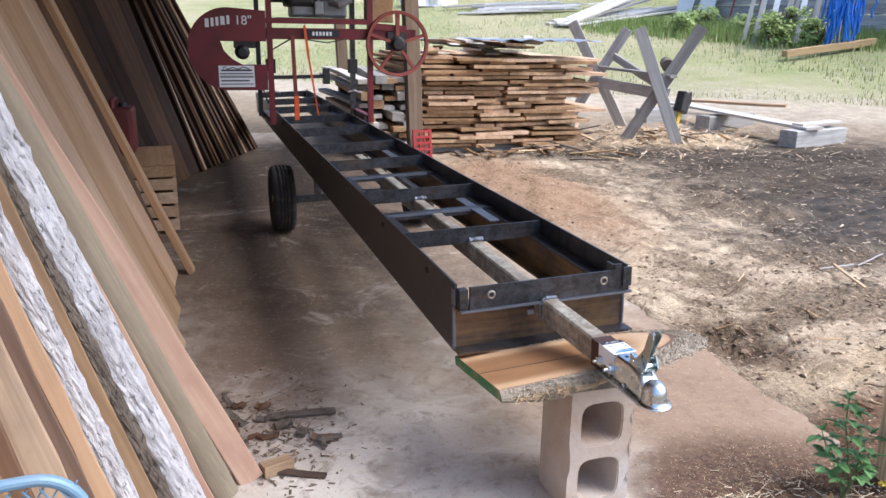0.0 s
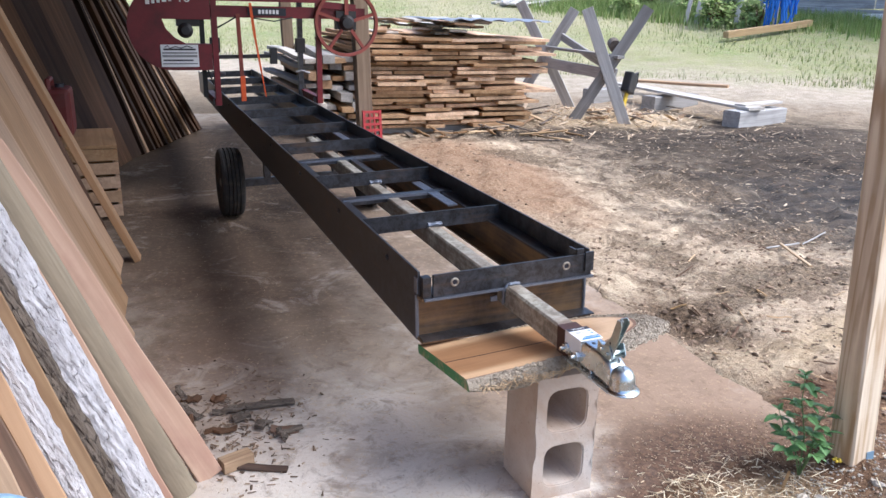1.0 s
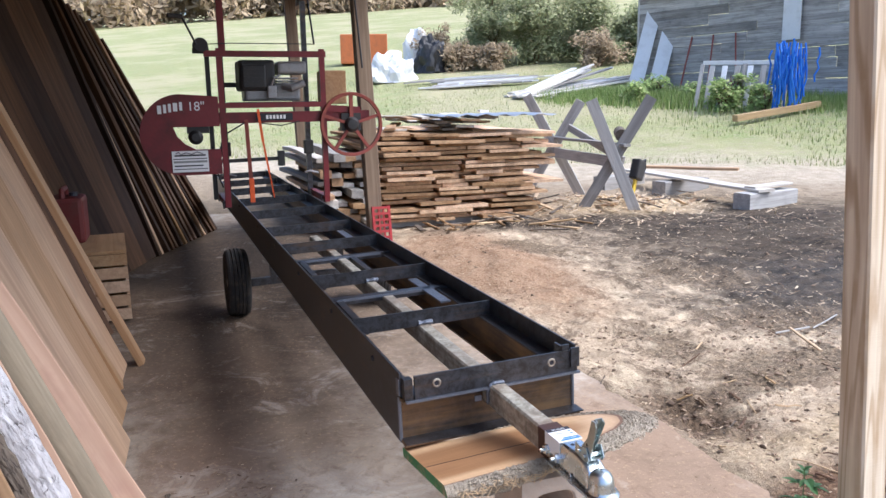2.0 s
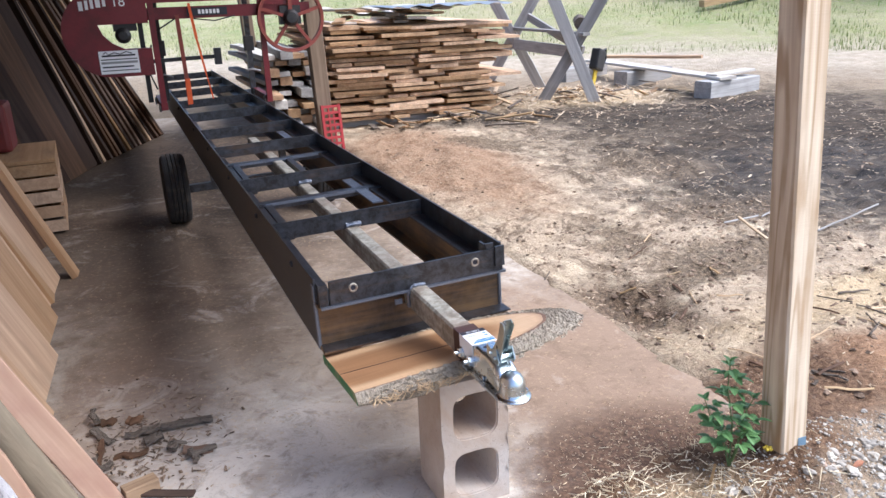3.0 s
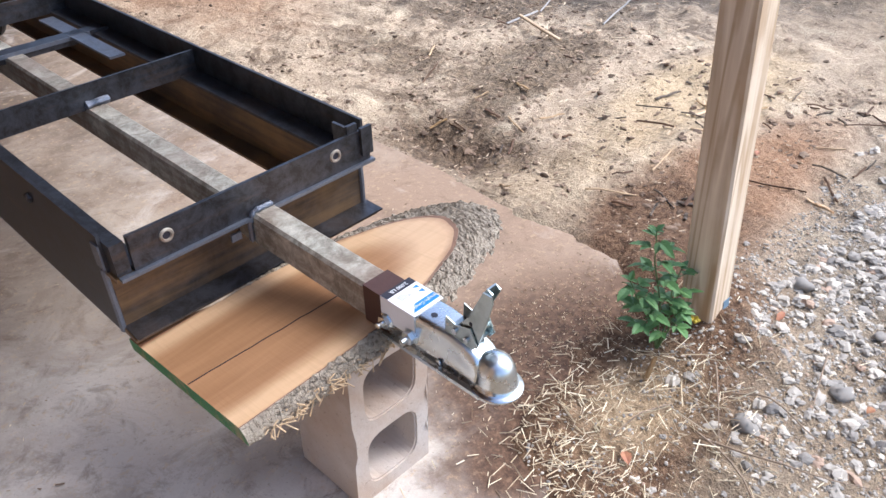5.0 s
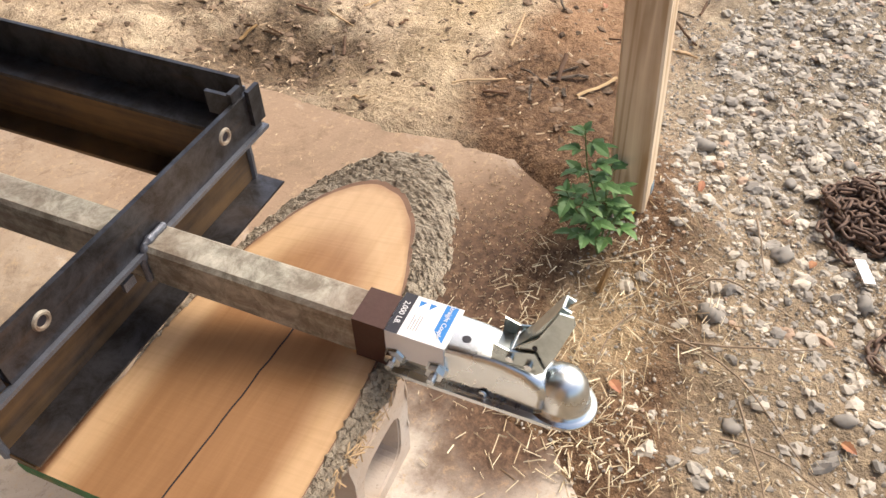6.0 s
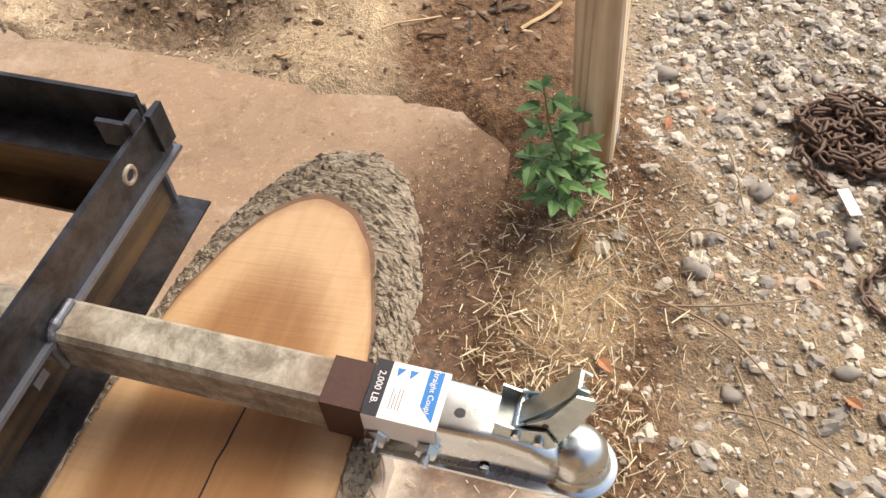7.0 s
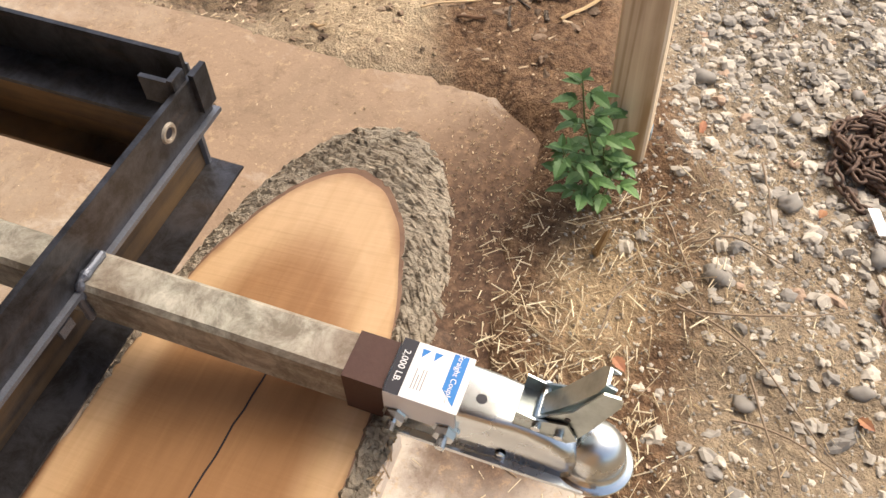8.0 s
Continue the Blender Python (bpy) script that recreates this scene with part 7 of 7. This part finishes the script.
for i, (x0, y0, x1, y1, bend) in enumerate(((2.26, 1.86, 2.02, 1.52, 0.05), (2.25, 1.85, 2.38, 1.52, -0.03), (2.42, 1.86, 2.42, 1.62, 0.03), (2.05, 1.72, 2.0, 1.50, 0.02), (2.46, 1.93, 2.25, 1.80, 0.02), (2.15, 1.70, 1.93, 1.62, -0.02), (2.7, 1.75, 2.5, 1.7, 0.01), (2.3, 1.95, 2.1, 1.99, 0.02))):
    pts = []
    for k in range(9):
        f = k / 8
        x = x0 + (x1 - x0) * f + bend * math.sin(math.pi * f) + 0.006 * noise.noise((k, i, 1))
        y = y0 + (y1 - y0) * f + bend * 0.5 * math.sin(math.pi * f)
        pts.append((x, y, ground_z(x, y) + 0.012 + 0.012 * math.sin(math.pi * f)))
    bm = bmesh.new()
    tube(bm, pts, 0.0030, 5, taper=0.0012)
    ob = part("dry_stem", bm, M_TWIG)
    tagged(ob, "thin dry stem lying on the gravel", "stem", "dry stems")
M_FALLEN = plain("fallen_leaf", (0.34, 0.14, 0.075), 0.7, 0.0, 0.3, 30, (0.5, 0.28, 0.12), 0.6)
for i in range(7):
    x, y = (2.10, 1.95) if i == 0 else (2.76, 1.90) if i == 1 else (rnd.uniform(2.0, 3.9), rnd.uniform(1.2, 2.7))
    ob = part("fallen_leaf", leaf_bm(rnd.uniform(0.022, 0.042), rnd.uniform(0.007, 0.013)), M_FALLEN)
    ob.matrix_basis = pose(x, y, ground_z(x, y) + 0.014, rnd.uniform(-12, 25), rnd.uniform(-25, 25), rnd.uniform(0, 360))
    tagged(ob, "curled reddish brown leaf on the ground", "leaf", "fallen leaves")

# rusty chain heaped on the gravel
chain = thing("chain", "rusty steel chain heaped on the gravel", "chain", m=pose(0, 0, 0))
bm = bmesh.new()
lk, wd, rr = 0.020, 0.0085, 0.0042
path = []
for k in range(28):
    a = 2 * math.pi * k / 28
    c, s = math.cos(a), math.sin(a)
    path.append(Vector((wd * c, (lk - wd) * (1 if s > 0 else -1 if s < 0 else 0) + wd * s, 0)))
rings = []
for i, p in enumerate(path):
    d = (path[(i + 1) % 28] - path[i - 1]).normalized()
    sd = Vector((d.y, -d.x, 0))
    rings.append([p + (sd * math.cos(t) + Vector((0, 0, 1)) * math.sin(t)) * rr for t in (2 * math.pi * j / 6 for j in range(6))])
loft(bm, rings, close=True)
link_me = bpy.data.meshes.new("link")
bmesh.ops.recalc_face_normals(bm, faces=bm.faces)
bm.to_mesh(link_me)
bm.free()
link_me.materials.append(M_CHAIN)
link_me.shade_smooth()
rnd = random.Random(23)
pt = Vector((2.30, 1.40, 0))
head_ = 0.6
for k in range(320):
    target = Vector((2.85, 1.43, 0)) + Vector((0.17 * math.cos(k * 0.31), 0.15 * math.sin(k * 0.23), 0)) if k > 16 else Vector((2.6, 1.40, 0))
    want = math.atan2(target.y - pt.y, target.x - pt.x)
    diff = (want - head_ + math.pi) % (2 * math.pi) - math.pi
    head_ += 0.35 * diff + rnd.uniform(-0.5, 0.5)
    pt = pt + Vector((math.cos(head_), math.sin(head_), 0)) * 0.027
    lay = 0.010 + (0.030 * rnd.random() if k > 25 else 0.004)
    ob = new("link", link_me)
    ob.parent = chain
    ob.matrix_basis = pose(pt.x, pt.y, ground_z(pt.x, pt.y) + lay, 0, 0, math.degrees(head_) - 90) @ pose(0, 0, 0, 0, 90 * (k % 2) * 0.8 + rnd.uniform(-15, 15), 0)
ob = part("paper_scrap", bx(-0.014, 0.014, -0.035, 0.035, 0, 0.0015), M_WHITE)
ob.matrix_basis = pose(2.60, 1.50, ground_z(2.60, 1.50) + 0.022, 6, 8, -65)
tagged(ob, "white paper scrap on the gravel", "paper")

# tall weeds along the barn's foot and round the pallet
rnd = random.Random(63)
V, F, b = [], [], 0
for _ in range(26000):
    f = rnd.random()
    x = 11.6 + 5.0 * f + rnd.gauss(0, 0.55)
    y = 20.8 - 6.6 * f + rnd.gauss(0, 0.55)
    tall = 0.5 + 0.9 * (0.5 + 0.5 * noise.noise((x * 0.9, y * 0.9, 6)))
    h = rnd.uniform(0.10, 0.34) * tall
    a, lean, w = rnd.uniform(0, 6.28), rnd.uniform(-0.7, 0.7), 0.006 + 0.012 * rnd.random()
    z = rise(x, y) - 0.04
    dx, dy = math.cos(a) * w, math.sin(a) * w
    V += [(x - dx, y - dy, z), (x + dx, y + dy, z), (x + lean * h + dx * 0.2, y + lean * h * 0.7, z + h + 0.04)]
    F.append((b, b + 1, b + 2))
    b += 3
stuff_mesh("tall_weeds", V, F, M_WEED, "tall green and yellowing weeds along the barn", "weeds")

# rough grass on the slope
rnd = random.Random(31)
V, F, b = [], [], 0
for _ in range(42000):
    s_ = 15.0 + 22 * rnd.random() ** 1.6
    across = rnd.uniform(-14, 16)
    x, y = 0.6 * s_ + 0.8 * across, 0.8 * s_ - 0.6 * across
    if noise.noise((x * 0.5, y * 0.5, 3)) < -0.25:
        continue
    near_barn = bell(x, y, 14.2, 18.0, 1.8, 2.5)
    h = rnd.uniform(0.03, 0.10) * (1 + 3.2 * near_barn)
    a = rnd.uniform(0, 6.28)
    w = 0.006 + 0.010 * rnd.random()
    lean = rnd.uniform(-0.6, 0.6)
    z = rise(x, y) - 0.04
    dx, dy = math.cos(a) * w, math.sin(a) * w
    V += [(x - dx, y - dy, z), (x + dx, y + dy, z), (x + lean * h + dx * 0.2, y + lean * h, z + h + 0.04)]
    F.append((b, b + 1, b + 2))
    b += 3
stuff_mesh("grass", V, F, M_BLADE, "rough green and straw-coloured grass on the slope", "grass")
